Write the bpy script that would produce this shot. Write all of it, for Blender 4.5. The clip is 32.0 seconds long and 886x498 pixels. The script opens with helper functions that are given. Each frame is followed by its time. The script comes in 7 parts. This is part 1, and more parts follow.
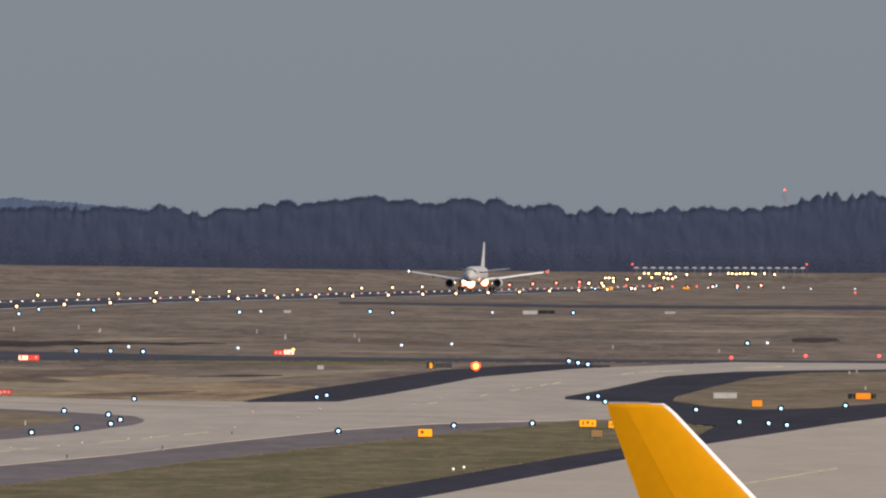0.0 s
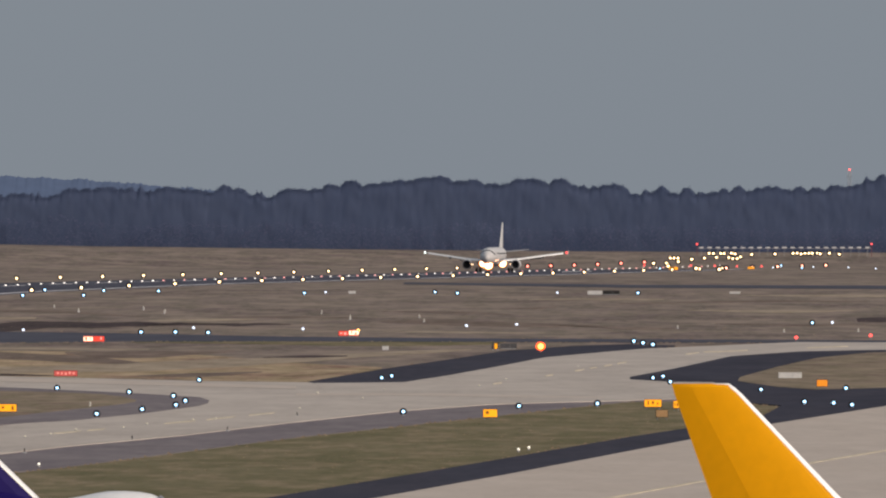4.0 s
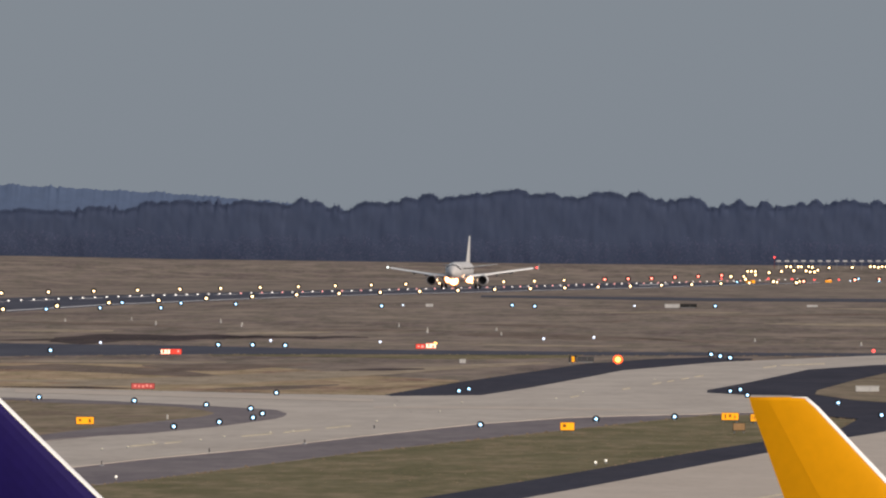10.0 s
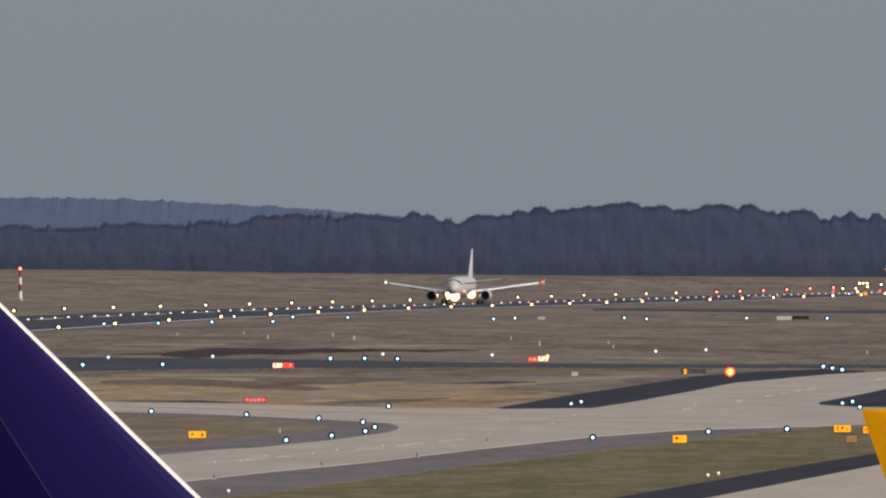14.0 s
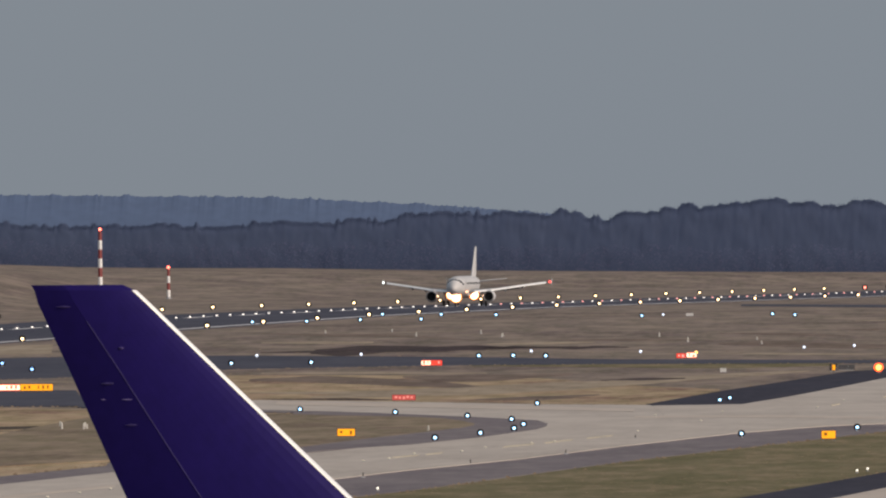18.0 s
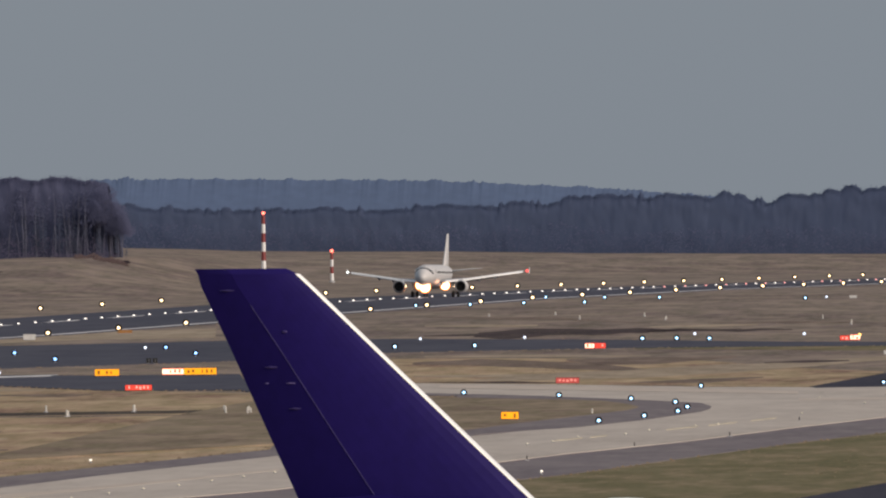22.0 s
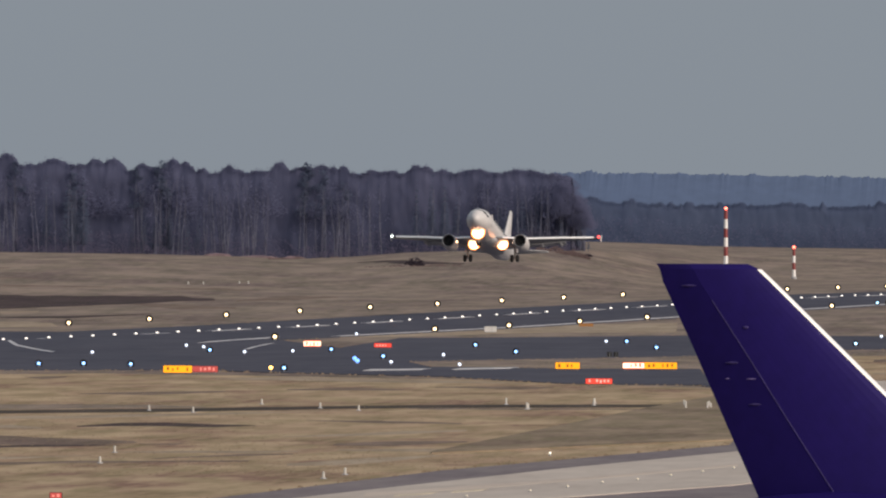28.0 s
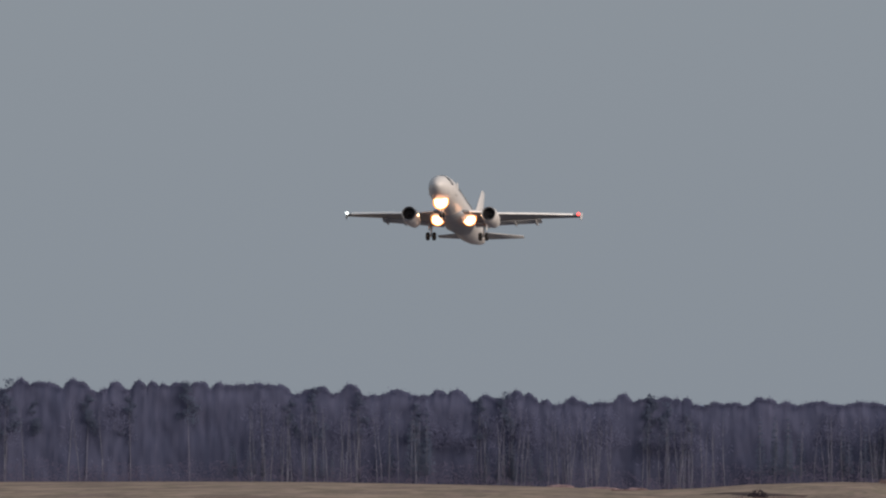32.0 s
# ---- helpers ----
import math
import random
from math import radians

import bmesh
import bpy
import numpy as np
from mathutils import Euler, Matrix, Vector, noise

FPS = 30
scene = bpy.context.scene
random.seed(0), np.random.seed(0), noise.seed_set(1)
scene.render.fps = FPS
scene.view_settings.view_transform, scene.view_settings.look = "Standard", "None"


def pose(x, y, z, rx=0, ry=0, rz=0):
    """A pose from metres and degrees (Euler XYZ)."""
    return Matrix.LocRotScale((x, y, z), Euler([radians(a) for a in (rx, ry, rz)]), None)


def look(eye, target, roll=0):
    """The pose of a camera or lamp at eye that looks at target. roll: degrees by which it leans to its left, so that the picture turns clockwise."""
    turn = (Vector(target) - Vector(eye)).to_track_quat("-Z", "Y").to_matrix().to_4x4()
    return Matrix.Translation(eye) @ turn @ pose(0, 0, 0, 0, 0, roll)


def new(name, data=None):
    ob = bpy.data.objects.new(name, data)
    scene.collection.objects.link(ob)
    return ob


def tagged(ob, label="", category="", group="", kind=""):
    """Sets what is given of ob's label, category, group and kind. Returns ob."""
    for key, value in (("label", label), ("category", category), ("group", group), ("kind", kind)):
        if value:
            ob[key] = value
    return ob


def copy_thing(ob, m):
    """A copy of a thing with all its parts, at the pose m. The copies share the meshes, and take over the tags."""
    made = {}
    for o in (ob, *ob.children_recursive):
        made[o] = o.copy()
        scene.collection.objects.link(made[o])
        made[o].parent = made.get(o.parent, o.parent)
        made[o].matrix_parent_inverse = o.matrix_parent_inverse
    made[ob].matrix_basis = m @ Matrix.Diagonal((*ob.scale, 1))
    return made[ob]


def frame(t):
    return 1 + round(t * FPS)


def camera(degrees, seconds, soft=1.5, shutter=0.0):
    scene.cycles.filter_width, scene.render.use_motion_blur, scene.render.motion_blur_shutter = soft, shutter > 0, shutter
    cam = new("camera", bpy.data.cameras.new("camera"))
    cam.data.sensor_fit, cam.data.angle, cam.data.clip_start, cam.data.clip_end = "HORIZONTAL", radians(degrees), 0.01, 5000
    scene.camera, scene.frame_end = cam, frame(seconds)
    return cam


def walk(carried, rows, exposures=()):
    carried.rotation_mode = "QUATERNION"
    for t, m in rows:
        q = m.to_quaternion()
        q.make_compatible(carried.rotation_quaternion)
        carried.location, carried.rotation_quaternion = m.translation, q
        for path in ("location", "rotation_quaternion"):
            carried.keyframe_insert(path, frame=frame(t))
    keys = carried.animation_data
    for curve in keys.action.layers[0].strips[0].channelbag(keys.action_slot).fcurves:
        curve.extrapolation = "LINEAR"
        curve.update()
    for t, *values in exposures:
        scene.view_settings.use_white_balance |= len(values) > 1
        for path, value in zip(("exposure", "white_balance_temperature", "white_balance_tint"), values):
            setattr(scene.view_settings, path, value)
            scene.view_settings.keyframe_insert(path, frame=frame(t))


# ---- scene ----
# World: the eye stands at the origin, 20.5 m above the airfield; +Y runs out over the field.
EYE = (0.0, 0.0, 20.5)


def aim(bearing, down, roll):
    """A pose of the camera on its tripod: bearing east of +Y, depression, roll, all in degrees."""
    b, d = radians(bearing), radians(down)
    way = Vector((math.sin(b) * math.cos(d), math.cos(b) * math.cos(d), -math.sin(d)))
    return look(EYE, Vector(EYE) + way, roll)


cam = camera(3.1, 32.0, soft=2.2)
PATH = [
    (0, 0.0000, 0.1701, 0.102),
    (0.5, -0.0402, 0.1739, 0.053),
    (1, -0.0908, 0.2040, 0.082),
    (1.5, -0.1278, 0.2328, 0.077),
    (2, -0.1709, 0.2461, 0.169),
    (2.5, -0.2012, 0.2282, 0.137),
    (4.5, -0.2381, 0.2538, -0.050),
    (5, -0.2638, 0.2869, -0.076),
    (5.5, -0.2816, 0.2911, -0.094),
    (6, -0.2608, 0.2676, -0.037),
    (6.5, -0.2336, 0.2326, 0.016),
    (7, -0.2264, 0.2100, -0.034),
    (7.5, -0.2755, 0.2203, 0.018),
    (8, -0.3895, 0.2340, 0.090),
    (8.5, -0.4502, 0.2236, 0.064),
    (9, -0.4694, 0.2033, -0.015),
    (9.5, -0.4836, 0.1869, -0.093),
    (10, -0.4970, 0.1932, 0.038),
    (10.5, -0.5163, 0.2103, 0.050),
    (11, -0.5704, 0.2272, 0.109),
    (11.5, -0.6345, 0.2090, 0.162),
    (12, -0.6756, 0.1757, -0.022),
    (12.5, -0.6995, 0.1689, -0.076),
    (13, -0.7382, 0.1706, -0.121),
    (13.5, -0.8063, 0.1628, -0.172),
    (14, -0.8881, 0.1471, -0.145),
    (14.5, -0.9655, 0.1327, -0.232),
    (16.5, -1.1262, 0.1129, -0.298),
    (17, -1.2370, 0.1178, -0.326),
    (17.5, -1.3427, 0.1347, -0.359),
    (18, -1.4060, 0.1549, -0.396),
    (18.5, -1.4417, 0.1692, -0.510),
    (19, -1.4796, 0.1837, -0.643),
    (19.5, -1.5322, 0.2118, -0.568),
    (20, -1.6323, 0.2247, -0.490),
    (20.5, -1.7305, 0.2117, -0.486),
    (21, -1.8037, 0.1923, -0.534),
    (21.5, -1.8821, 0.1886, -0.572),
    (22, -1.9780, 0.2095, -0.550),
    (22.5, -2.0745, 0.2398, -0.424),
    (23, -2.1895, 0.2726, -0.394),
    (23.5, -2.3072, 0.2642, -0.498),
    (24, -2.4098, 0.2302, -0.510),
    (24.5, -2.5105, 0.1921, -0.513),
    (26.5, -3.0276, 0.2142, -0.427),
    (27, -3.1496, 0.2046, -0.348),
    (27.5, -3.3416, 0.2100, 0.002),
    (28, -3.5954, 0.2236, 0.205),
    (28.5, -3.8035, 0.1893, 0.259),
    (29, -3.9556, 0.1366, 0.288),
    (29.5, -4.0791, 0.0362, 0.311),
    (30, -4.2303, -0.1223, 0.503),
    (30.5, -4.3114, -0.2420, 0.473),
    (31, -4.3859, -0.3237, 0.402),
    (31.5, -4.5449, -0.4270, 0.387),
    (32, -4.8016, -0.5804, 0.387),
]
walk(cam, [(t, aim(b, d, r)) for t, b, d, r in PATH], [(0, 0.02), (22, 0.02), (24, 0.1), (28, 0.15), (32, 0.16)])

# ---- light: an overcast evening sky ----
world = bpy.data.worlds.new("world")
scene.world = world
world.use_nodes = True
wn, wl = world.node_tree.nodes, world.node_tree.links
sky = wn.new("ShaderNodeTexSky")
sky.sky_type, sky.sun_disc = "NISHITA", False
sky.sun_elevation, sky.sun_rotation = radians(24), radians(122)
sky.air_density, sky.dust_density, sky.ozone_density = 1.0, 3.0, 1.0
cloud = wn.new("ShaderNodeMix")
cloud.data_type = "RGBA"
cloud.inputs[0].default_value = 0.86
cloud.inputs[7].default_value = (2.44, 2.77, 3.19, 1)
wl.new(sky.outputs[0], cloud.inputs[6])
bg = wn["Background"]
bg.inputs[1].default_value = 0.1
wl.new(cloud.outputs[2], bg.inputs[0])

sun = new("sun", bpy.data.lights.new("sun", "SUN"))
sun.data.energy, sun.data.angle, sun.data.color = 2.9, radians(50), (1.0, 0.84, 0.71)
sun.matrix_world = look((0, 0, 500), (-340, 215, 320))


# ---- materials ----
def mat(name, color, rough=0.8, metal=0.0, var=0.25, scale=1.0, scale2=8.0, bump=0.0, color2=None, stretch=None):
    """A surface with colour variation at two sizes (metres per patch: scale, scale / scale2) and fine relief."""
    m = bpy.data.materials.new(name)
    m.use_nodes = True
    n, l = m.node_tree.nodes, m.node_tree.links
    p = n["Principled BSDF"]
    p.inputs["Roughness"].default_value, p.inputs["Metallic"].default_value = rough, metal
    geo = n.new("ShaderNodeNewGeometry") if stretch == "world" else n.new("ShaderNodeTexCoord")
    src = geo.outputs["Position"] if stretch == "world" else geo.outputs["Object"]
    a, b = n.new("ShaderNodeTexNoise"), n.new("ShaderNodeTexNoise")
    a.inputs["Scale"].default_value, b.inputs["Scale"].default_value = 1 / scale, scale2 / scale
    a.inputs["Detail"].default_value = b.inputs["Detail"].default_value = 4
    l.new(src, a.inputs["Vector"]), l.new(src, b.inputs["Vector"])
    add = n.new("ShaderNodeMath")
    add.operation = "ADD"
    l.new(a.outputs[0], add.inputs[0]), l.new(b.outputs[0], add.inputs[1])
    ramp = n.new("ShaderNodeMapRange")
    ramp.inputs[1].default_value, ramp.inputs[2].default_value = 0.75, 1.25
    l.new(add.outputs[0], ramp.inputs[0])
    mix = n.new("ShaderNodeMix")
    mix.data_type = "RGBA"
    c2 = color2 or tuple(c * (1 - var) for c in color)
    c1 = color if color2 else tuple(min(1, c * (1 + var * 0.6)) for c in color)
    mix.inputs[6].default_value, mix.inputs[7].default_value = (*c1, 1), (*c2, 1)
    l.new(ramp.outputs[0], mix.inputs[0]), l.new(mix.outputs[2], p.inputs["Base Color"])
    if bump:
        bu = n.new("ShaderNodeBump")
        bu.inputs["Strength"].default_value, bu.inputs["Distance"].default_value = bump, scale / scale2
        l.new(b.outputs[0], bu.inputs["Height"]), l.new(bu.outputs[0], p.inputs["Normal"])
    return m


def glow(name, color, strength):
    m = bpy.data.materials.new(name)
    m.use_nodes = True
    p = m.node_tree.nodes["Principled BSDF"]
    p.inputs["Base Color"].default_value = (*color, 1)
    p.inputs["Emission Color"].default_value, p.inputs["Emission Strength"].default_value = (*color, 1), strength
    return m


def field_mat(name, tones, sizes):
    """Dry grassland: tufts, patches and broad stretches of several tones, in world metres."""
    m = bpy.data.materials.new(name)
    m.use_nodes = True
    n, l = m.node_tree.nodes, m.node_tree.links
    p = n["Principled BSDF"]
    p.inputs["Roughness"].default_value = 0.95
    p.inputs["Specular IOR Level"].default_value = 0.1
    geo = n.new("ShaderNodeNewGeometry")
    outs = []
    for k, s in enumerate(sizes):
        t = n.new("ShaderNodeTexNoise")
        t.inputs["Scale"].default_value, t.inputs["Detail"].default_value = 1 / s, 5
        t.inputs["Roughness"].default_value = 0.62
        off = n.new("ShaderNodeVectorMath")
        off.operation = "ADD"
        off.inputs[1].default_value = (310 * k, 170 * k, 0)
        lay = n.new("ShaderNodeVectorMath")
        lay.operation = "MULTIPLY"
        lay.inputs[1].default_value = (1, (0.3, 0.25, 0.15, 0.08)[k], 1)
        l.new(geo.outputs["Position"], lay.inputs[0]), l.new(lay.outputs[0], off.inputs[0]), l.new(off.outputs[0], t.inputs["Vector"])
        outs.append(t.outputs[0])
    last = None
    for k, o in enumerate(outs):
        r = n.new("ShaderNodeMapRange")
        r.inputs[1].default_value, r.inputs[2].default_value = (0.45, 0.56) if k < 2 else (0.43, 0.59)
        l.new(o, r.inputs[0])
        mix = n.new("ShaderNodeMix")
        mix.data_type = "RGBA"
        if last is None:
            mix.inputs[6].default_value = (*tones[0], 1)
        else:
            l.new(last, mix.inputs[6])
        mix.inputs[7].default_value = (*tones[k + 1], 1)
        sc = n.new("ShaderNodeMath")
        sc.operation = "MULTIPLY"
        sc.inputs[1].default_value = (0.85, 0.8, 0.65, 0.45)[k]
        l.new(r.outputs[0], sc.inputs[0]), l.new(sc.outputs[0], mix.inputs[0])
        last = mix.outputs[2]
    l.new(last, p.inputs["Base Color"])
    return m


GRASS = field_mat("dry_heath_grass", ((0.235, 0.186, 0.162), (0.135, 0.1, 0.096), (0.33, 0.262, 0.212), (0.135, 0.122, 0.088), (0.3, 0.236, 0.196)), (48, 15, 6, 1.6))
TANFIELD = field_mat("tan_streaked_grass", ((0.405, 0.29, 0.196), (0.205, 0.12, 0.095), (0.52, 0.405, 0.262), (0.21, 0.178, 0.09), (0.45, 0.33, 0.22)), (26, 10, 4.5, 1.3))
VERGE = field_mat("mown_green_grass", ((0.2, 0.172, 0.1), (0.135, 0.122, 0.06), (0.29, 0.225, 0.145), (0.12, 0.112, 0.055), (0.2, 0.17, 0.092)), (16, 6, 2.4, 0.8))
ISLAND = field_mat("dull_island_grass", ((0.265, 0.205, 0.15), (0.16, 0.115, 0.09), (0.34, 0.265, 0.19), (0.165, 0.145, 0.085), (0.28, 0.22, 0.16)), (20, 8, 3.5, 1.1))
STRAW = field_mat("pale_straw", ((0.37, 0.3, 0.225), (0.28, 0.225, 0.17), (0.44, 0.36, 0.27), (0.24, 0.195, 0.138), (0.39, 0.315, 0.235)), (35, 12, 4, 1.3))
BROWN = field_mat("damp_brown_grass", ((0.2, 0.15, 0.125), (0.14, 0.1, 0.088), (0.27, 0.205, 0.165), (0.125, 0.1, 0.075), (0.22, 0.168, 0.135)), (20, 8, 4, 1.3))
DITCH = field_mat("wet_soil", ((0.07, 0.056, 0.05), (0.045, 0.038, 0.036), (0.1, 0.08, 0.068), (0.055, 0.046, 0.036), (0.08, 0.064, 0.055)), (20, 8, 4, 1.3))
HEATH = field_mat("dark_heather", ((0.062, 0.04, 0.046), (0.042, 0.029, 0.036), (0.095, 0.066, 0.068), (0.055, 0.045, 0.038), (0.085, 0.064, 0.058)), (30, 10, 4, 1.2))
ASPHALT = field_mat("asphalt", ((0.042, 0.041, 0.06), (0.034, 0.033, 0.05), (0.052, 0.052, 0.074), (0.062, 0.058, 0.076), (0.038, 0.037, 0.055)), (40, 12, 5, 1.4))
RUNWAY = field_mat("runway_asphalt", ((0.074, 0.077, 0.104), (0.058, 0.061, 0.086), (0.094, 0.094, 0.12), (0.07, 0.071, 0.096), (0.086, 0.088, 0.114)), (40, 14, 6, 1.6))
SHOULDER = field_mat("shoulder_asphalt", ((0.205, 0.178, 0.19), (0.165, 0.142, 0.155), (0.25, 0.222, 0.222), (0.18, 0.156, 0.168), (0.225, 0.197, 0.205)), (18, 7, 3, 1.0))
CONCRETE = field_mat("concrete", ((0.51, 0.452, 0.4), (0.44, 0.388, 0.345), (0.58, 0.52, 0.462), (0.47, 0.42, 0.375), (0.54, 0.482, 0.43)), (30, 9, 4, 1.2))
APRON = field_mat("apron_concrete", ((0.55, 0.475, 0.41), (0.5, 0.43, 0.372), (0.59, 0.515, 0.45), (0.52, 0.452, 0.392), (0.565, 0.49, 0.425)), (14, 6, 2.5, 0.8))
PAINT = mat("white_road_paint", (0.6, 0.6, 0.62), 0.7, var=0.3, scale=6)
YPAINT = mat("yellow_road_paint", (0.62, 0.54, 0.4), 0.7, var=0.3, scale=6)
METAL = mat("grey_metal", (0.35, 0.35, 0.36), 0.45, 0.7, var=0.2, scale=0.5)
DARK = mat("black_parts_and_shade", (0.02, 0.02, 0.022), 0.8, var=0.3, scale=0.4)
WHITE = mat("white_paint", (0.86, 0.86, 0.86), 0.4, var=0.06, scale=2.0)
RED = mat("red_paint", (0.24, 0.04, 0.042), 0.5, var=0.15, scale=1.0)
GREY = mat("grey_paint", (0.42, 0.43, 0.45), 0.5, var=0.1, scale=1.5)
YELLOW = mat("yellow_livery", (0.93, 0.41, 0.002), 0.5, var=0.04, scale=3.0)
YELLOW.node_tree.nodes["Principled BSDF"].inputs["Specular IOR Level"].default_value = 0.12
PURPLE = mat("purple_livery", (0.0148, 0.0078, 0.104), 0.55, var=0.1, scale=3.0)
PURPLE.node_tree.nodes["Principled BSDF"].inputs["Specular IOR Level"].default_value = 0.12
BARE = mat("bare_leading_edge", (0.9, 0.9, 0.9), 0.35, 0.1, var=0.05, scale=1.0)
GLASS = mat("dark_glass", (0.02, 0.025, 0.03), 0.1, var=0.1, scale=1.0)
# both barks are tinted blue to paint the haze before the wood
BARK = mat("grey_bark_hazed", (0.095, 0.1, 0.15), 0.95, var=0.35, scale=2.0)
BIRCH = mat("pale_birch_bark_hazed", (0.14, 0.15, 0.21), 0.9, var=0.35, scale=1.5)


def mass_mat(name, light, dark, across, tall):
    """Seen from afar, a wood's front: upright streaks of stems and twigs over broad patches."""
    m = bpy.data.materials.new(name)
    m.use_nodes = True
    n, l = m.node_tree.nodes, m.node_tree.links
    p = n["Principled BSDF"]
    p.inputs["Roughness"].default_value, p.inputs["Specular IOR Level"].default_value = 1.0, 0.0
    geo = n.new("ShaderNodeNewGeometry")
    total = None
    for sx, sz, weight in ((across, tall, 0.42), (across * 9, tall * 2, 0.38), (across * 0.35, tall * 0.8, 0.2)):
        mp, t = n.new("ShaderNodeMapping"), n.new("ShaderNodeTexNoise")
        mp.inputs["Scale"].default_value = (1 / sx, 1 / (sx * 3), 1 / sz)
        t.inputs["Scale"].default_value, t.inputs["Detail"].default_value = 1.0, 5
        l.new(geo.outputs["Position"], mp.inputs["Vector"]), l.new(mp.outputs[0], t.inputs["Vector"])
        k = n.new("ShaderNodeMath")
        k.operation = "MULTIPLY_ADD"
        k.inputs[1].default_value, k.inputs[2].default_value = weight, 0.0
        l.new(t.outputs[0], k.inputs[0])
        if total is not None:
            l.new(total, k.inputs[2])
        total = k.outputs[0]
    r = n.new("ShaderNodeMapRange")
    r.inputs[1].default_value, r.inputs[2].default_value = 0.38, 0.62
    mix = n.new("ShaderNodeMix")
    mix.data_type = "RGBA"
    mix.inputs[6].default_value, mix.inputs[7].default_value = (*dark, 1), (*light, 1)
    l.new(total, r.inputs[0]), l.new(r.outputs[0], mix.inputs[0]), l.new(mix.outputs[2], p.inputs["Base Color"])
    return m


# near wood's tones lifted and blued in place of haze
WOODMASS = mass_mat("leafless_wood_hazed", (0.092, 0.1, 0.168), (0.066, 0.076, 0.134), 1.1, 9.0)
# far wood: the blue haze of distance is mixed into both tones
FARMASS = mass_mat("far_wood_haze_blue", (0.08, 0.104, 0.177), (0.067, 0.09, 0.16), 3.0, 8.0)


def tuft_mat(name, color, var, scale):
    """Twigs or needles in tufts that let half of the light through."""
    m = mat(name, color, 1.0, var=var, scale=scale, scale2=5)
    n, l = m.node_tree.nodes, m.node_tree.links
    p = n["Principled BSDF"]
    p.inputs["Specular IOR Level"].default_value = 0.0
    back, both = n.new("ShaderNodeBsdfTranslucent"), n.new("ShaderNodeMixShader")
    l.new(p.inputs["Base Color"].links[0].from_socket, back.inputs["Color"])
    both.inputs[0].default_value = 0.45
    l.new(p.outputs[0], both.inputs[1]), l.new(back.outputs[0], both.inputs[2])
    l.new(both.outputs[0], n["Material Output"].inputs["Surface"])
    return m


# twigs and scrub of the near wood, haze put into their colour
TWIG = tuft_mat("bare_twigs_hazed", (0.132, 0.142, 0.235), 0.15, 12.0)
SCRUB = tuft_mat("dark_scrub_hazed", (0.118, 0.108, 0.17), 0.12, 10.0)
# far undergrowth, its purple shifted to blue to paint haze
FARSCRUB = tuft_mat("far_scrub_haze_blue", (0.122, 0.128, 0.218), 0.12, 20.0)
BUSHWOOD = tuft_mat("dark_bush_twigs", (0.07, 0.058, 0.075), 0.2, 2.0)
WEED = tuft_mat("reddish_heather", (0.175, 0.13, 0.13), 0.3, 6.0)
BANK = mat("reddish_earth", (0.22, 0.155, 0.17), 1.0, var=0.35, scale=6, scale2=6)
# needles paler and bluer than their own green, as painted haze
PINE = tuft_mat("dark_pine_needles_hazed", (0.1, 0.125, 0.192), 0.15, 8.0)
# haze blue painted into the far twigs and tips
FARWOOD = tuft_mat("distant_wood_haze_blue", (0.105, 0.137, 0.226), 0.12, 30.0)
# the ridge's base colour holds the blue of the haze
RIDGE = mat("ridge_painted_haze", (0.092, 0.135, 0.235), 1.0, var=0.08, scale=30.0, scale2=8)

G_WHITE = glow("lamp_white", (1.0, 0.7, 0.38), 5.0)
G_PALE = glow("lamp_pale", (1.0, 0.92, 0.85), 1.4)
G_PINK = glow("lamp_pink", (1.0, 0.42, 0.38), 0.9)
G_RED = glow("lamp_red", (1.0, 0.085, 0.075), 2.4)
G_BLUE = glow("lamp_blue", (0.4, 0.7, 1.0), 3.6)
G_WEST = glow("lamp_sky_blue", (0.26, 0.52, 1.0), 3.2)
G_DEEP = glow("lamp_deep_blue", (0.16, 0.36, 1.0), 2)
G_LAND = glow("landing_lamp", (1.0, 0.48, 0.26), 10)
# orange halo of the landing lights, put into a glowing surface
G_HALO = glow("landing_halo_glow", (1.0, 0.36, 0.1), 1.4)
G_SIGNY = glow("sign_yellow", (1.0, 0.40, 0.01), 0.75)
G_SIGNR = glow("sign_red", (0.85, 0.07, 0.045), 0.6)
G_SIGNW = glow("sign_lit", (1.0, 0.75, 0.55), 1.4)
G_DIMR = glow("sign_dim_red", (0.58, 0.09, 0.08), 0.34)


# ---- geometry helpers ----
def mesh_of(name, verts, faces, material, smooth=False):
    me = bpy.data.meshes.new(name)
    me.from_pydata(verts, [], faces)
    me.materials.append(material)
    if smooth:
        me.polygons.foreach_set("use_smooth", [True] * len(me.polygons))
    me.update()
    return me


def piece(name, vf, material, parent=None, label="", smooth=False, at=None):
    """One mesh object of a thing, from a pair of vertices and faces."""
    ob = new(name, mesh_of(name, vf[0], vf[1], material, smooth))
    if parent is not None:
        ob.parent = parent
    if at is not None:
        ob.matrix_basis = at
    if label:
        ob["label"] = label
    return ob


def joined(*parts):
    vs, fs = [], []
    for v, f in parts:
        k = len(vs)
        vs += list(v)
        fs += [tuple(i + k for i in q) for q in f]
    return vs, fs


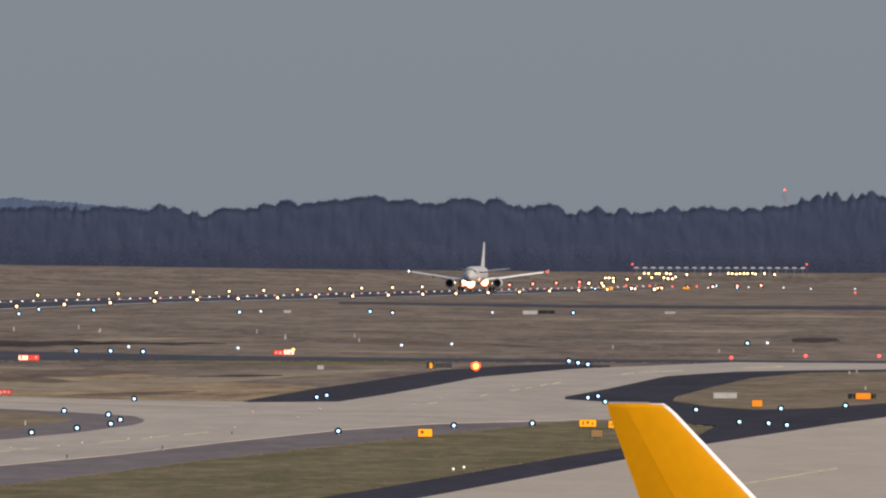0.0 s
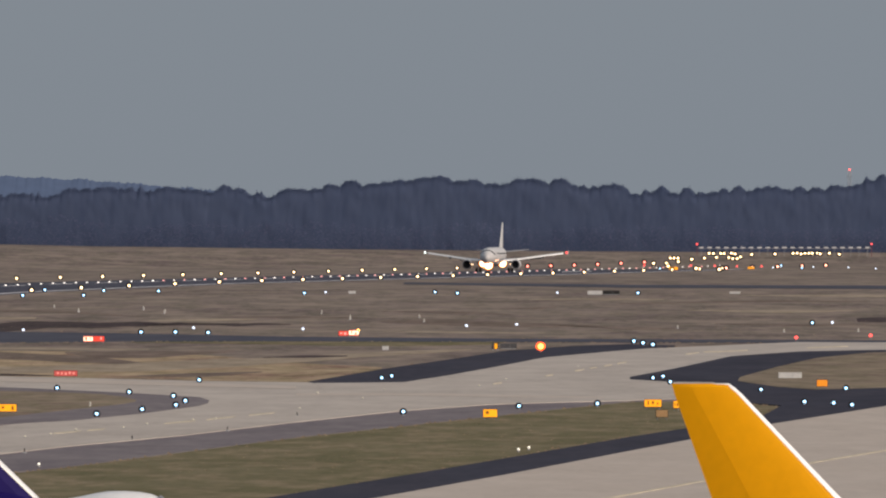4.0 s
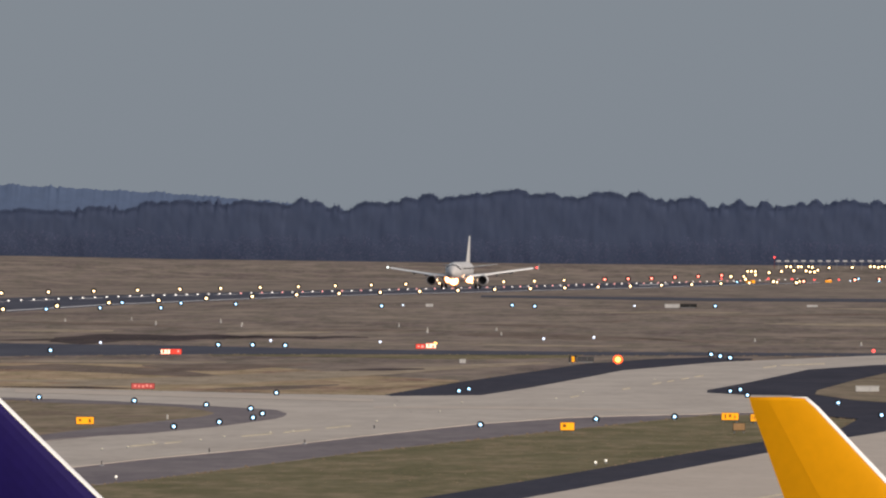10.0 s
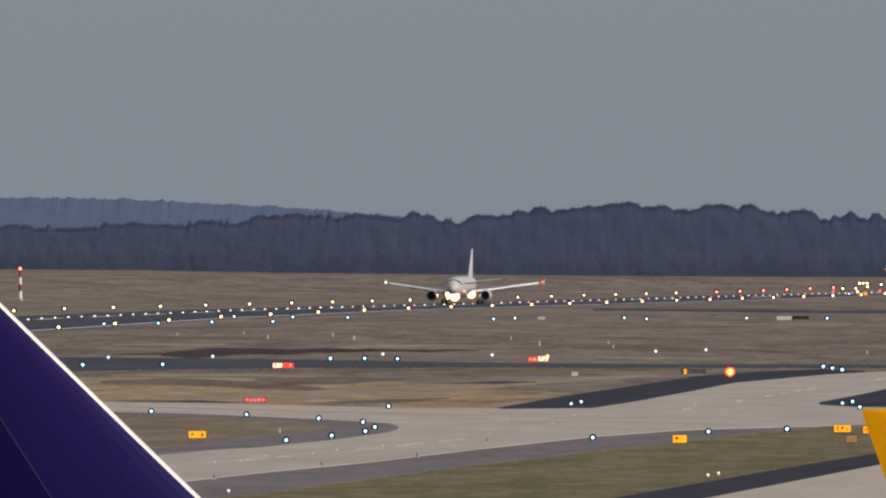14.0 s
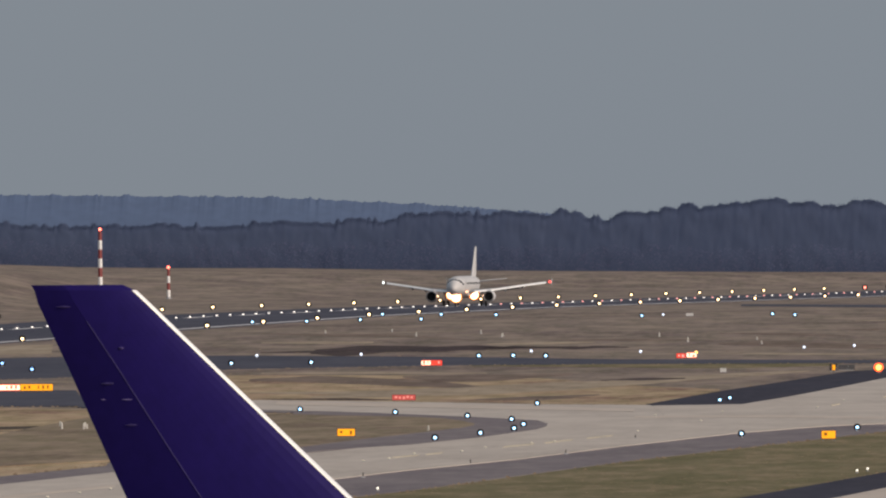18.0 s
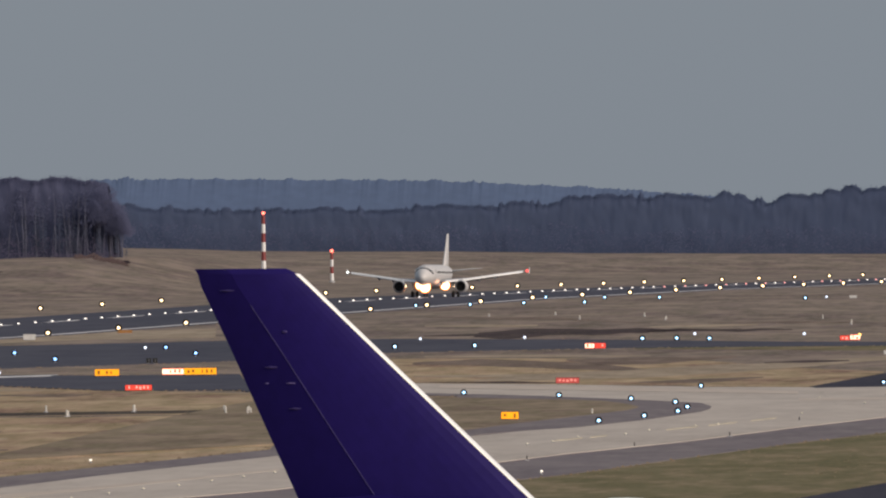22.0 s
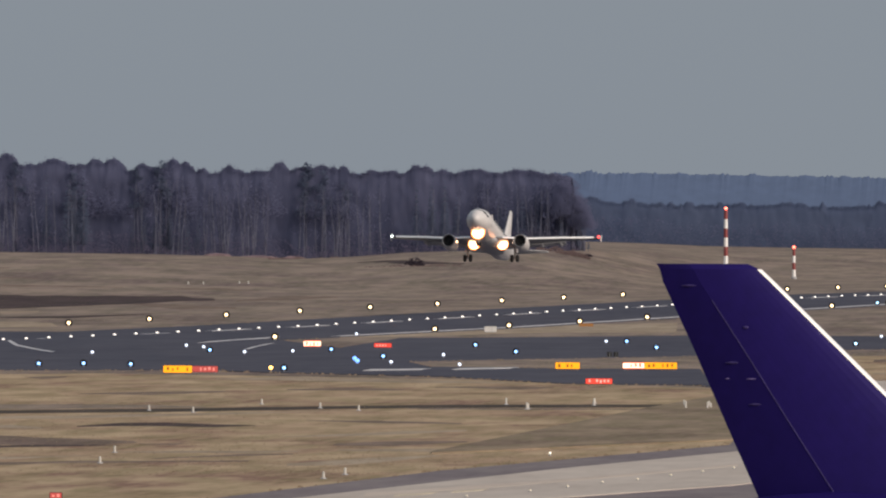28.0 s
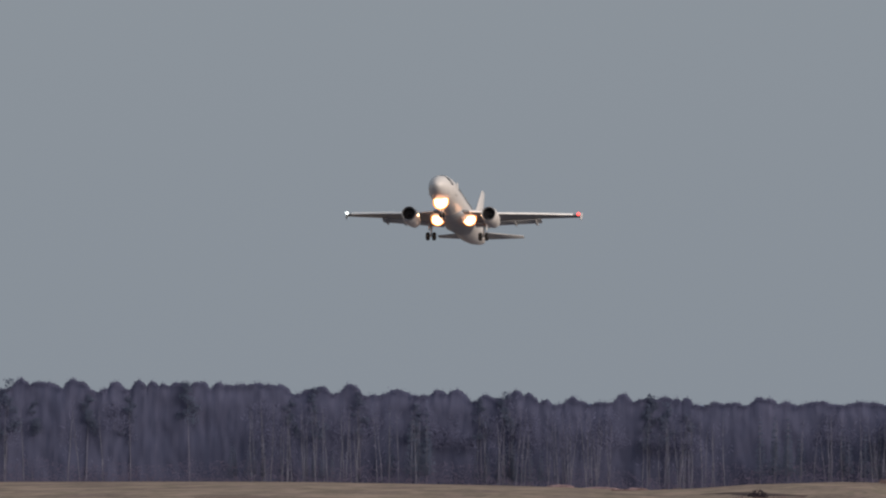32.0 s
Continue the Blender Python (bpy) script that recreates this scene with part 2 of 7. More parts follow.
def box(cx, cy, cz, sx, sy, sz, bevel=0.0):
    bm = bmesh.new()
    bmesh.ops.create_cube(bm, size=1, matrix=Matrix.LocRotScale((cx, cy, cz), None, (sx, sy, sz)))
    if bevel:
        bmesh.ops.bevel(bm, geom=list(bm.edges), offset=bevel, segments=2, affect="EDGES", profile=0.5)
    out = [tuple(v.co) for v in bm.verts], [tuple(v.index for v in f.verts) for f in bm.faces]
    bm.verts.index_update()
    out = [tuple(v.co) for v in bm.verts], [tuple(v.index for v in f.verts) for f in bm.faces]
    bm.free()
    return out


def loft(rings, close_start=True, close_end=True):
    """A skin through rings of equal point count."""
    vs = [tuple(p) for r in rings for p in r]
    n = len(rings[0])
    fs = [(i * n + j, i * n + (j + 1) % n, (i + 1) * n + (j + 1) % n, (i + 1) * n + j) for i in range(len(rings) - 1) for j in range(n)]
    if close_start:
        fs.append(tuple(reversed(range(n))))
    if close_end:
        fs.append(tuple(range((len(rings) - 1) * n, len(rings) * n)))
    return vs, fs


def circle(cx, cy, cz, r, n=12, axis="z", rz=None):
    out = []
    for k in range(n):
        a = 2 * math.pi * k / n
        c, s = r * math.cos(a), (rz or r) * math.sin(a)
        out.append({"z": (cx + c, cy + s, cz), "y": (cx + c, cy, cz + s), "x": (cx, cy + c, cz + s)}[axis])
    return out


def tube(p0, p1, r0, r1=None, n=8):
    p0, p1 = Vector(p0), Vector(p1)
    q = (p1 - p0).to_track_quat("Z", "Y")
    rings = []
    for p, r in ((p0, r0), (p1, r0 if r1 is None else r1)):
        rings.append([tuple(p + q @ Vector((r * math.cos(2 * math.pi * k / n), r * math.sin(2 * math.pi * k / n), 0))) for k in range(n)])
    return loft(rings)


def globe(c, r, nu=10, nv=6, squash=1.0):
    rings = []
    for i in range(nv + 1):
        a = -math.pi / 2 + math.pi * (i + 0.02) / (nv + 0.04)
        rings.append(circle(c[0], c[1], c[2] + squash * r * math.sin(a), max(0.01 * r, r * math.cos(a)), nu))
    return loft(rings)


# ---- the lie of the land ----
def smooth_step(a, b, v):
    t = min(1.0, max(0.0, (v - a) / (b - a)))
    return t * t * (3 - 2 * t)


SWELL = ((-9000, 0), (1500, 0), (1800, -0.55), (2100, -1.05), (2300, -1.05), (2456, -0.85), (2694, -0.05), (2932, 0.6), (3170, 0.5), (3408, -0.1), (3706, -0.85), (4000, -1.5), (4300, -2.2), (9000, -2.2))


def level(x, y):
    """Height of the ground: a shallow swell along the runway, and rising heath before the woods."""
    z = float(np.interp(y, [s[0] for s in SWELL], [s[1] for s in SWELL]))
    t = x / max(y, 500.0)
    top = float(np.interp(t, (-0.12, -0.1039, -0.0935, -0.083, -0.0768, -0.0717, -0.0699, -0.0653, -0.0597, -0.0535, -0.046, -0.0406, -0.0324, -0.0271, -0.0189, -0.0108, 0.0, 0.0163, 0.0268), (5.1, 5.67, 5.94, 5.57, 5.22, 4.34, 4.51, 6.0, 6.75, 6.75, 5.3, 5.0, 4.7, 3.95, 3.55, 3.05, 2.55, 2.1, 2.0)))
    y0 = float(np.interp(t, (-0.1, -0.056, -0.046, -0.03, 0.0, 0.02), (2700, 2950, 3500, 3900, 4420, 4500)))
    y1 = float(np.interp(t, (-0.1, -0.056, -0.046, 0.0), (3500, 3600, 4500, 4660)))
    return z + top * smooth_step(y0, y1, y)


def sheet(name, xs, ys, material, lift, kind="structure"):
    """A sheet over the ground between grid lines xs and ys."""
    vs = [(x, y, level(x, y) + lift) for y in ys for x in xs]
    n = len(xs)
    fs = [(j * n + i, j * n + i + 1, (j + 1) * n + i + 1, (j + 1) * n + i) for j in range(len(ys) - 1) for i in range(n - 1)]
    return tagged(new(name, mesh_of(name, vs, fs, material, True)), kind=kind)


PAVED = []


def strip(name, near, far, material, lift, label="", category="", cuts=24, across=6, ragged=0.0):
    """A flat area between two edges (polylines of the same number of corners), laid on the ground."""
    def along(line):
        pts = [Vector(p) for p in line]
        out = []
        for a, b in zip(pts, pts[1:]):
            out += [a.lerp(b, k / cuts) for k in range(cuts)]
        return out + [pts[-1]]
    a, b = along(near), along(far)
    for k, line in enumerate((a, b)):
        for p in line:
            p.y += ragged * (noise.noise((p.x * 0.045, k * 9, 2)) + 0.7 * noise.noise((p.x * 0.16, k * 9, 5)))
    if material not in (GRASS, TANFIELD, VERGE, ISLAND, STRAW, HEATH, BROWN, DITCH):
        PAVED.append([tuple(p) for p in a] + [tuple(p) for p in reversed(b)])
    vs, fs, n = [], [], across + 1
    for p, q in zip(a, b):
        for k in range(n):
            w = p.lerp(q, k / across)
            vs.append((w.x, w.y, level(w.x, w.y) + lift))
    for j in range(len(a) - 1):
        for k in range(across):
            fs.append((j * n + k, (j + 1) * n + k, (j + 1) * n + k + 1, j * n + k + 1))
    for k in (0, across):
        rim = [vs[j * n + k] for j in range(len(a))]
        at = len(vs)
        vs += rim + [(x, y, z - lift - 0.03) for x, y, z in rim]
        fs += [(at + j, at + j + 1, at + len(rim) + j + 1, at + len(rim) + j) for j in range(len(rim) - 1)]
    ob = new(name, mesh_of(name, vs, fs, material, True))
    return tagged(ob, label, category, kind="structure")


xs = sorted(set([-9000, -4000, -2000, -1000] + list(range(-700, 701, 20)) + [1000, 2000, 4000, 9000]))
ys = sorted(set([-9000, -4000, -1500, -500, 0] + list(range(300, 2000, 50)) + list(range(2000, 4961, 20)) + [6000, 9000]))
ground = sheet("ground", xs, ys, GRASS, 0.0)
tagged(ground, "dry brown heath grass of the airfield", "ground")

# ---- runway: its far light row runs along x = 0.12252 y - 508.7 ----
LEAN = 0.12252
ACROSS = Vector((1, -LEAN)).normalized()
ALONG = Vector((LEAN, 1)).normalized()
FAR0 = Vector((0.12252 * 2441.8 - 508.7, 2441.8))


def on_runway(n, side):
    """A place beside the runway: n sixty-metre steps along it, side metres from the far light row toward the near one."""
    p = FAR0 + ALONG * (60 * n) + ACROSS * side
    return p.x, p.y


strip("runway", [on_runway(n, 67) for n in range(-14, 34, 6)], [on_runway(n, 15.5) for n in range(-14, 34, 6)], RUNWAY, 0.05, "dark grey asphalt runway", "runway")
strip("tan_field", [(-105.8, 871.6), (-84.6, 1018.5), (-73.3, 1167.7), (-58.3, 1288.7), (-46.8, 1389.2), (-33.8, 1493.6)],
      [(-214.3, 1765.0), (-150.5, 1811.8), (-110.9, 1766.5), (-75.9, 1676.3), (-55.3, 1641.1), (-35.5, 1569.6)], TANFIELD, 0.015, "tan dry grass with dark and pale streaks", "grass", 24, 12, 8)
strip("tan_field", [(-71.5, 1748.5), (-47.0, 1737.4), (-32.1, 1709.7), (-20.7, 1697.9), (-14.1, 1829.9)],
      [(-85.2, 2084.3), (-56.0, 2069.2), (-37.8, 2013.6), (-23.2, 1901.9), (-14.3, 1849.9)], TANFIELD, 0.012, "tan dry grass beside the taxiway", "grass", 16, 6, 8)
strip("grass_verge", [(-41.2, 804.9), (-20.2, 1005.8), (-4.1, 1162.0), (9.7, 1302.0), (21.7, 1409.8), (25.8, 1477.8)],
      [(-50.4, 984.7), (-31.7, 1173.6), (-17.3, 1305.9), (-4.0, 1406.0), (11.4, 1522.0), (26.8, 1533.8)], VERGE, 0.02, "short green grass beside the apron", "grass", 24, 6, 1.5)
strip("straw_patch", [(-58.3, 1789.1), (-48.5, 1793.3), (-39.7, 1813.6), (-31.0, 1857.7), (-19.2, 1965.9), (-4.6, 2078.0)],
      [(-58.9, 1809.0), (-50.9, 1881.3), (-41.8, 1909.5), (-32.7, 1957.7), (-19.8, 2025.9), (-4.6, 2094.0)], STRAW, 0.02, "pale dry straw beside the taxiway", "grass", 40, 3, 14)
strip("straw_patch", [(-161.2, 2284.3), (-148.8, 2337.3), (-137.1, 2374.0), (-116.2, 2399.2)],
      [(-162.9, 2308.3), (-152.8, 2401.1), (-142.7, 2469.9), (-122.2, 2523.0)], STRAW, 0.02, "pale sandy strip along the runway", "grass", 40, 3, 14)
strip("straw_patch", [(-251.1, 2360.7), (-230.1, 2399.0), (-211.5, 2444.9)],
      [(-262.1, 2464.1), (-240.0, 2502.5), (-216.0, 2496.7)], STRAW, 0.02, "pale sandy strip beside the runway", "grass", 40, 3, 14)
strip("heather_patch", [(-274.8, 2583.4), (-253.4, 2641.9), (-236.5, 2711.7), (-217.6, 2833.7)],
      [(-305.3, 2869.8), (-276.0, 2876.8), (-251.5, 2883.1), (-219.8, 2861.6)], HEATH, 0.02, "dark brown heather beyond the runway", "heather", 40, 3, 50)
strip("heather_patch", [(-77.5, 2376.7), (-68.1, 2365.0), (-60.5, 2389.2), (-52.8, 2413.4)],
      [(-78.7, 2440.7), (-71.0, 2465.0), (-62.8, 2477.2), (-54.7, 2461.4)], HEATH, 0.03, "dark bare soil and heather", "heather", 40, 3, 50)
strip("heather_patch", [(52.7, 2485.4), (56.3, 2485.4), (60.4, 2493.3)],
      [(53.6, 2521.4), (57.1, 2521.4), (60.5, 2517.3)], HEATH, 0.03, "dark bare soil on the heath", "heather", 40, 3, 50)
strip("ditch", [(-135.4, 1447.7), (-116.9, 1469.4), (-94.4, 1503.0), (-68.3, 1520.5)],
      [(-137.2, 1467.6), (-118.5, 1489.3), (-95.9, 1527.0), (-69.2, 1540.4)], DITCH, 0.03, "dark ditch across the grass", "ditch", 30, 2, 4)
strip("grass_streak", [(-71.0, 2437.0), (-65.0, 2401.1), (-61.1, 2413.2), (-54.8, 2429.4), (-49.0, 2433.5)],
      [(-71.3, 2449.0), (-66.4, 2453.1), (-62.3, 2461.2), (-55.9, 2477.4), (-49.3, 2445.5)], HEATH, 0.024, "dark soil and heather streak in the dry grass", "grass", 14, 2, 5)
strip("grass_streak", [(-55.4, 2417.4), (-48.9, 2425.5), (-42.2, 2425.6)],
      [(-55.6, 2425.4), (-49.7, 2465.5), (-42.4, 2437.6)], HEATH, 0.024, "dark soil and heather streak in the dry grass", "grass", 14, 2, 5)
strip("grass_streak", [(-43.1, 2429.6), (-39.8, 2409.7), (-37.2, 2425.7), (-32.2, 2429.8)],
      [(-43.2, 2437.6), (-40.3, 2441.7), (-37.6, 2457.7), (-32.3, 2437.8)], HEATH, 0.024, "dark soil and heather streak in the dry grass", "grass", 14, 2, 5)
strip("grass_streak", [(-46.7, 2533.6), (-33.3, 2517.8), (-23.0, 2521.9)],
      [(-46.8, 2541.6), (-33.7, 2545.8), (-23.0, 2529.9)], BROWN, 0.022, "brown streak of damp grass", "grass", 14, 2, 5)
strip("grass_streak", [(-29.5, 1973.8), (-24.7, 1969.8), (-19.5, 1989.9)],
      [(-29.7, 1981.8), (-25.2, 2005.8), (-19.6, 2001.9)], HEATH, 0.024, "dark soil and heather streak in the dry grass", "grass", 14, 2, 5)
strip("grass_streak", [(-55.0, 2033.3), (-49.1, 1965.4), (-43.1, 1969.5), (-34.3, 2053.7)],
      [(-55.5, 2053.2), (-51.5, 2061.4), (-45.1, 2061.5), (-34.7, 2077.7)], BROWN, 0.022, "brown streak of damp grass", "grass", 14, 2, 5)
strip("grass_streak", [(-50.1, 1721.3), (-40.2, 1705.5), (-34.0, 1689.7), (-30.5, 1689.7)],
      [(-50.4, 1729.3), (-41.0, 1737.5), (-34.7, 1721.7), (-30.7, 1697.7)], BROWN, 0.022, "brown streak of damp grass", "grass", 14, 2, 5)
strip("grass_streak", [(-1.3, 2650.0), (4.2, 2638.0), (7.9, 2670.0)],
      [(-1.3, 2658.0), (4.3, 2670.0), (8.0, 2678.0)], BROWN, 0.022, "brown streak of damp grass", "grass", 14, 2, 5)
strip("grass_streak", [(18.4, 2721.9), (44.2, 2749.6), (60.6, 2757.3)],
      [(18.5, 2729.9), (44.8, 2785.6), (60.7, 2765.3)], BROWN, 0.022, "brown streak of damp grass", "grass", 14, 2, 5)
strip("grass_streak", [(-19.0, 2465.9), (-12.1, 2434.0), (-5.3, 2410.0), (1.3, 2394.0), (13.8, 2402.0)],
      [(-19.2, 2481.9), (-12.4, 2502.0), (-5.5, 2482.0), (1.4, 2466.0), (13.9, 2418.0)], BROWN, 0.022, "brown streak of damp grass", "grass", 14, 2, 5)
strip("grass_streak", [(7.2, 2418.0), (17.6, 2357.9), (24.2, 2365.9)],
      [(7.2, 2430.0), (17.9, 2397.9), (24.3, 2377.9)], BROWN, 0.022, "brown streak of damp grass", "grass", 14, 2, 5)
strip("grass_streak", [(-20.1, 2605.9), (-7.4, 2574.0), (0.6, 2562.0)],
      [(-20.2, 2613.9), (-7.5, 2606.0), (0.6, 2570.0)], BROWN, 0.022, "brown streak of damp grass", "grass", 14, 2, 5)
strip("grass_streak", [(28.6, 2621.8), (41.6, 2585.7), (55.7, 2617.4)],
      [(28.7, 2629.8), (42.3, 2625.7), (55.8, 2625.4)], STRAW, 0.024, "pale straw streak in the grass", "grass", 14, 2, 5)
strip("grass_streak", [(30.9, 2441.8), (42.9, 2405.6), (55.9, 2429.4)],
      [(31.0, 2449.8), (43.4, 2437.6), (56.1, 2437.4)], BROWN, 0.022, "brown streak of damp grass", "grass", 14, 2, 5)
strip("grass_streak", [(1.6, 2786.0), (16.0, 2782.0), (26.6, 2789.9)],
      [(1.6, 2794.0), (16.2, 2822.0), (26.7, 2797.9)], STRAW, 0.024, "pale straw streak in the grass", "grass", 14, 2, 5)
strip("grass_streak", [(41.1, 2861.7), (60.4, 2837.4), (76.8, 2837.0)],
      [(41.2, 2869.7), (61.2, 2877.3), (77.0, 2845.0)], STRAW, 0.024, "pale straw streak in the grass", "grass", 14, 2, 5)
strip("grass_streak", [(-18.0, 2337.9), (-6.7, 2310.0), (5.3, 2310.0)],
      [(-18.1, 2341.9), (-6.7, 2330.0), (5.3, 2318.0)], STRAW, 0.024, "pale straw streak in the grass", "grass", 14, 2, 5)
strip("grass_streak", [(-85.3, 2388.5), (-76.9, 2384.8), (-64.6, 2385.1), (-52.8, 2413.4), (-40.0, 2445.7)],
      [(-85.6, 2396.5), (-77.9, 2416.7), (-65.4, 2417.1), (-53.5, 2445.4), (-40.1, 2453.7)], HEATH, 0.024, "dark soil and heather streak in the dry grass", "grass", 14, 2, 5)
strip("grass_streak", [(-94.4, 2644.3), (-80.4, 2604.8), (-72.1, 2597.0), (-55.3, 2529.4)],
      [(-94.7, 2652.3), (-81.4, 2636.7), (-72.9, 2629.0), (-55.5, 2537.4)], BROWN, 0.022, "brown streak of damp grass", "grass", 14, 2, 5)
strip("grass_streak", [(-67.1, 1840.8), (-52.6, 1825.2), (-46.4, 1829.4), (-41.1, 1877.5), (-32.1, 1957.7)],
      [(-67.5, 1852.8), (-53.8, 1865.2), (-47.4, 1869.4), (-42.0, 1917.5), (-32.3, 1969.7)], STRAW, 0.024, "pale straw streak in the grass", "grass", 14, 2, 5)
strip("grass_streak", [(-72.9, 2000.7), (-63.5, 1969.0), (-48.3, 1905.4), (-41.2, 1881.5)],
      [(-73.6, 2020.7), (-66.6, 2064.9), (-50.6, 1993.4), (-41.7, 1901.5)], BROWN, 0.022, "brown streak of damp grass", "grass", 14, 2, 5)
strip("grass_streak", [(-64.7, 1776.8), (-53.8, 1761.2), (-47.6, 1757.4)],
      [(-64.9, 1780.8), (-54.5, 1785.2), (-47.7, 1761.4)], HEATH, 0.024, "dark soil and heather streak in the dry grass", "grass", 14, 2, 5)
strip("grass_streak", [(-39.7, 1753.6), (-32.2, 1745.7), (-27.0, 1797.8)],
      [(-39.9, 1765.5), (-33.1, 1793.7), (-27.2, 1809.8)], BROWN, 0.022, "brown streak of damp grass", "grass", 14, 2, 5)
strip("grass_streak", [(-90.0, 2520.4), (-79.0, 2504.8), (-72.5, 2517.0)],
      [(-90.3, 2528.4), (-80.0, 2536.7), (-72.7, 2525.0)], STRAW, 0.024, "pale straw streak in the grass", "grass", 14, 2, 5)
strip("grass_streak", [(-54.4, 2485.4), (-45.7, 2481.6), (-38.3, 2501.7)],
      [(-54.6, 2493.4), (-46.3, 2513.6), (-38.5, 2509.7)], STRAW, 0.024, "pale straw streak in the grass", "grass", 14, 2, 5)
strip("grass_streak", [(-75.0, 2100.7), (-60.2, 2089.1), (-45.6, 2081.5)],
      [(-75.3, 2108.7), (-61.0, 2117.1), (-45.8, 2089.5)], STRAW, 0.024, "pale straw streak in the grass", "grass", 14, 2, 5)
strip("grass_streak", [(-225.1, 2752.8), (-211.8, 2681.6), (-203.7, 2698.3)],
      [(-226.7, 2772.7), (-218.4, 2765.4), (-205.2, 2718.3)], BROWN, 0.022, "brown streak of damp grass", "grass", 14, 2, 5)
strip("grass_streak", [(-279.4, 2985.0), (-265.9, 2974.1), (-246.7, 2991.8)],
      [(-279.7, 2988.9), (-268.1, 2998.0), (-247.4, 2999.8)], BROWN, 0.022, "brown streak of damp grass", "grass", 14, 2, 5)
strip("grass_streak", [(-314.0, 3166.5), (-292.5, 3148.4), (-285.9, 3197.2)],
      [(-314.8, 3174.4), (-295.8, 3184.3), (-286.6, 3205.2)], BROWN, 0.022, "brown streak of damp grass", "grass", 14, 2, 5)
strip("grass_streak", [(-290.7, 3072.3), (-279.4, 3065.3), (-269.9, 3078.2)],
      [(-291.1, 3076.3), (-281.6, 3089.2), (-270.2, 3082.2)], BROWN, 0.022, "brown streak of damp grass", "grass", 14, 2, 5)
strip("grass_streak", [(-230.3, 2555.6), (-219.0, 2548.6), (-210.9, 2613.5)],
      [(-231.0, 2563.6), (-221.7, 2580.5), (-211.6, 2621.5)], HEATH, 0.024, "dark soil and heather streak in the dry grass", "grass", 14, 2, 5)
strip("grass_streak", [(-256.7, 2589.3), (-244.7, 2586.4), (-231.1, 2635.9)],
      [(-257.5, 2597.3), (-248.5, 2626.3), (-232.1, 2647.8)], STRAW, 0.024, "pale straw streak in the grass", "grass", 14, 2, 5)
strip("grass_streak", [(-238.5, 2980.5), (-229.6, 2985.2), (-220.7, 2977.8)],
      [(-239.2, 2988.4), (-231.7, 3013.1), (-221.3, 2985.8)], BROWN, 0.022, "brown streak of damp grass", "grass", 14, 2, 5)
strip("grass_streak", [(-213.1, 2822.0), (-205.4, 2850.6), (-200.5, 2895.1)],
      [(-214.6, 2841.9), (-210.2, 2918.4), (-201.6, 2911.0)], BROWN, 0.022, "brown streak of damp grass", "grass", 14, 2, 5)
strip("grass_streak", [(-117.3, 1377.0), (-113.8, 1381.3), (-110.0, 1381.6), (-105.6, 1373.9), (-102.9, 1382.2)],
      [(-117.7, 1381.0), (-115.5, 1401.2), (-111.6, 1401.6), (-107.1, 1393.9), (-103.2, 1386.2)], HEATH, 0.024, "dark soil and heather streak in the dry grass", "grass", 14, 2, 5)
strip("grass_streak", [(-127.6, 1287.7), (-120.1, 1284.4), (-114.5, 1280.9), (-109.4, 1273.3), (-105.4, 1289.7)],
      [(-128.4, 1295.7), (-124.2, 1328.2), (-118.4, 1324.7), (-112.8, 1313.2), (-106.4, 1301.7)], BROWN, 0.022, "brown streak of damp grass", "grass", 14, 2, 5)
strip("grass_streak", [(-125.7, 1267.8), (-115.2, 1264.8), (-105.7, 1277.6)],
      [(-126.0, 1271.8), (-116.3, 1276.7), (-106.1, 1281.6)], HEATH, 0.024, "dark soil and heather streak in the dry grass", "grass", 14, 2, 5)
strip("grass_streak", [(-116.9, 1236.5), (-115.1, 1232.6), (-114.3, 1240.7)],
      [(-117.3, 1240.5), (-116.2, 1244.6), (-114.3, 1240.7)], HEATH, 0.024, "dark soil and heather streak in the dry grass", "grass", 14, 2, 5)
strip("grass_streak", [(-113.1, 1236.8), (-111.9, 1232.9), (-111.2, 1237.0)],
      [(-113.1, 1236.8), (-112.6, 1240.9), (-111.2, 1237.0)], HEATH, 0.024, "dark soil and heather streak in the dry grass", "grass", 14, 2, 5)
strip("grass_streak", [(-117.8, 1188.2), (-108.0, 1185.1), (-101.3, 1193.7), (-90.2, 1206.6)],
      [(-117.8, 1188.2), (-109.0, 1197.0), (-102.3, 1205.7), (-90.5, 1210.6)], BROWN, 0.022, "brown streak of damp grass", "grass", 14, 2, 5)
strip("grass_streak", [(-160.0, 1614.1), (-149.9, 1590.9), (-148.3, 1615.2)],
      [(-160.8, 1622.0), (-153.3, 1626.8), (-149.0, 1623.2)], BROWN, 0.022, "brown streak of damp grass", "grass", 14, 2, 5)
strip("grass_streak", [(-156.4, 1767.1), (-152.9, 1751.3), (-151.8, 1767.5)],
      [(-156.8, 1771.1), (-155.0, 1775.2), (-152.5, 1775.5)], BROWN, 0.022, "brown streak of damp grass", "grass", 14, 2, 5)
strip("grass_streak", [(-136.7, 1604.2), (-129.2, 1600.8), (-124.1, 1629.3)],
      [(-137.0, 1608.2), (-131.4, 1628.7), (-124.7, 1637.3)], BROWN, 0.022, "brown streak of damp grass", "grass", 14, 2, 5)
strip("grass_streak", [(-89.2, 1282.9), (-85.7, 1283.1), (-83.7, 1287.3), (-79.8, 1303.6)],
      [(-89.8, 1290.9), (-87.0, 1303.1), (-85.0, 1307.2), (-80.1, 1307.5)], BROWN, 0.022, "brown streak of damp grass", "grass", 14, 2, 5)
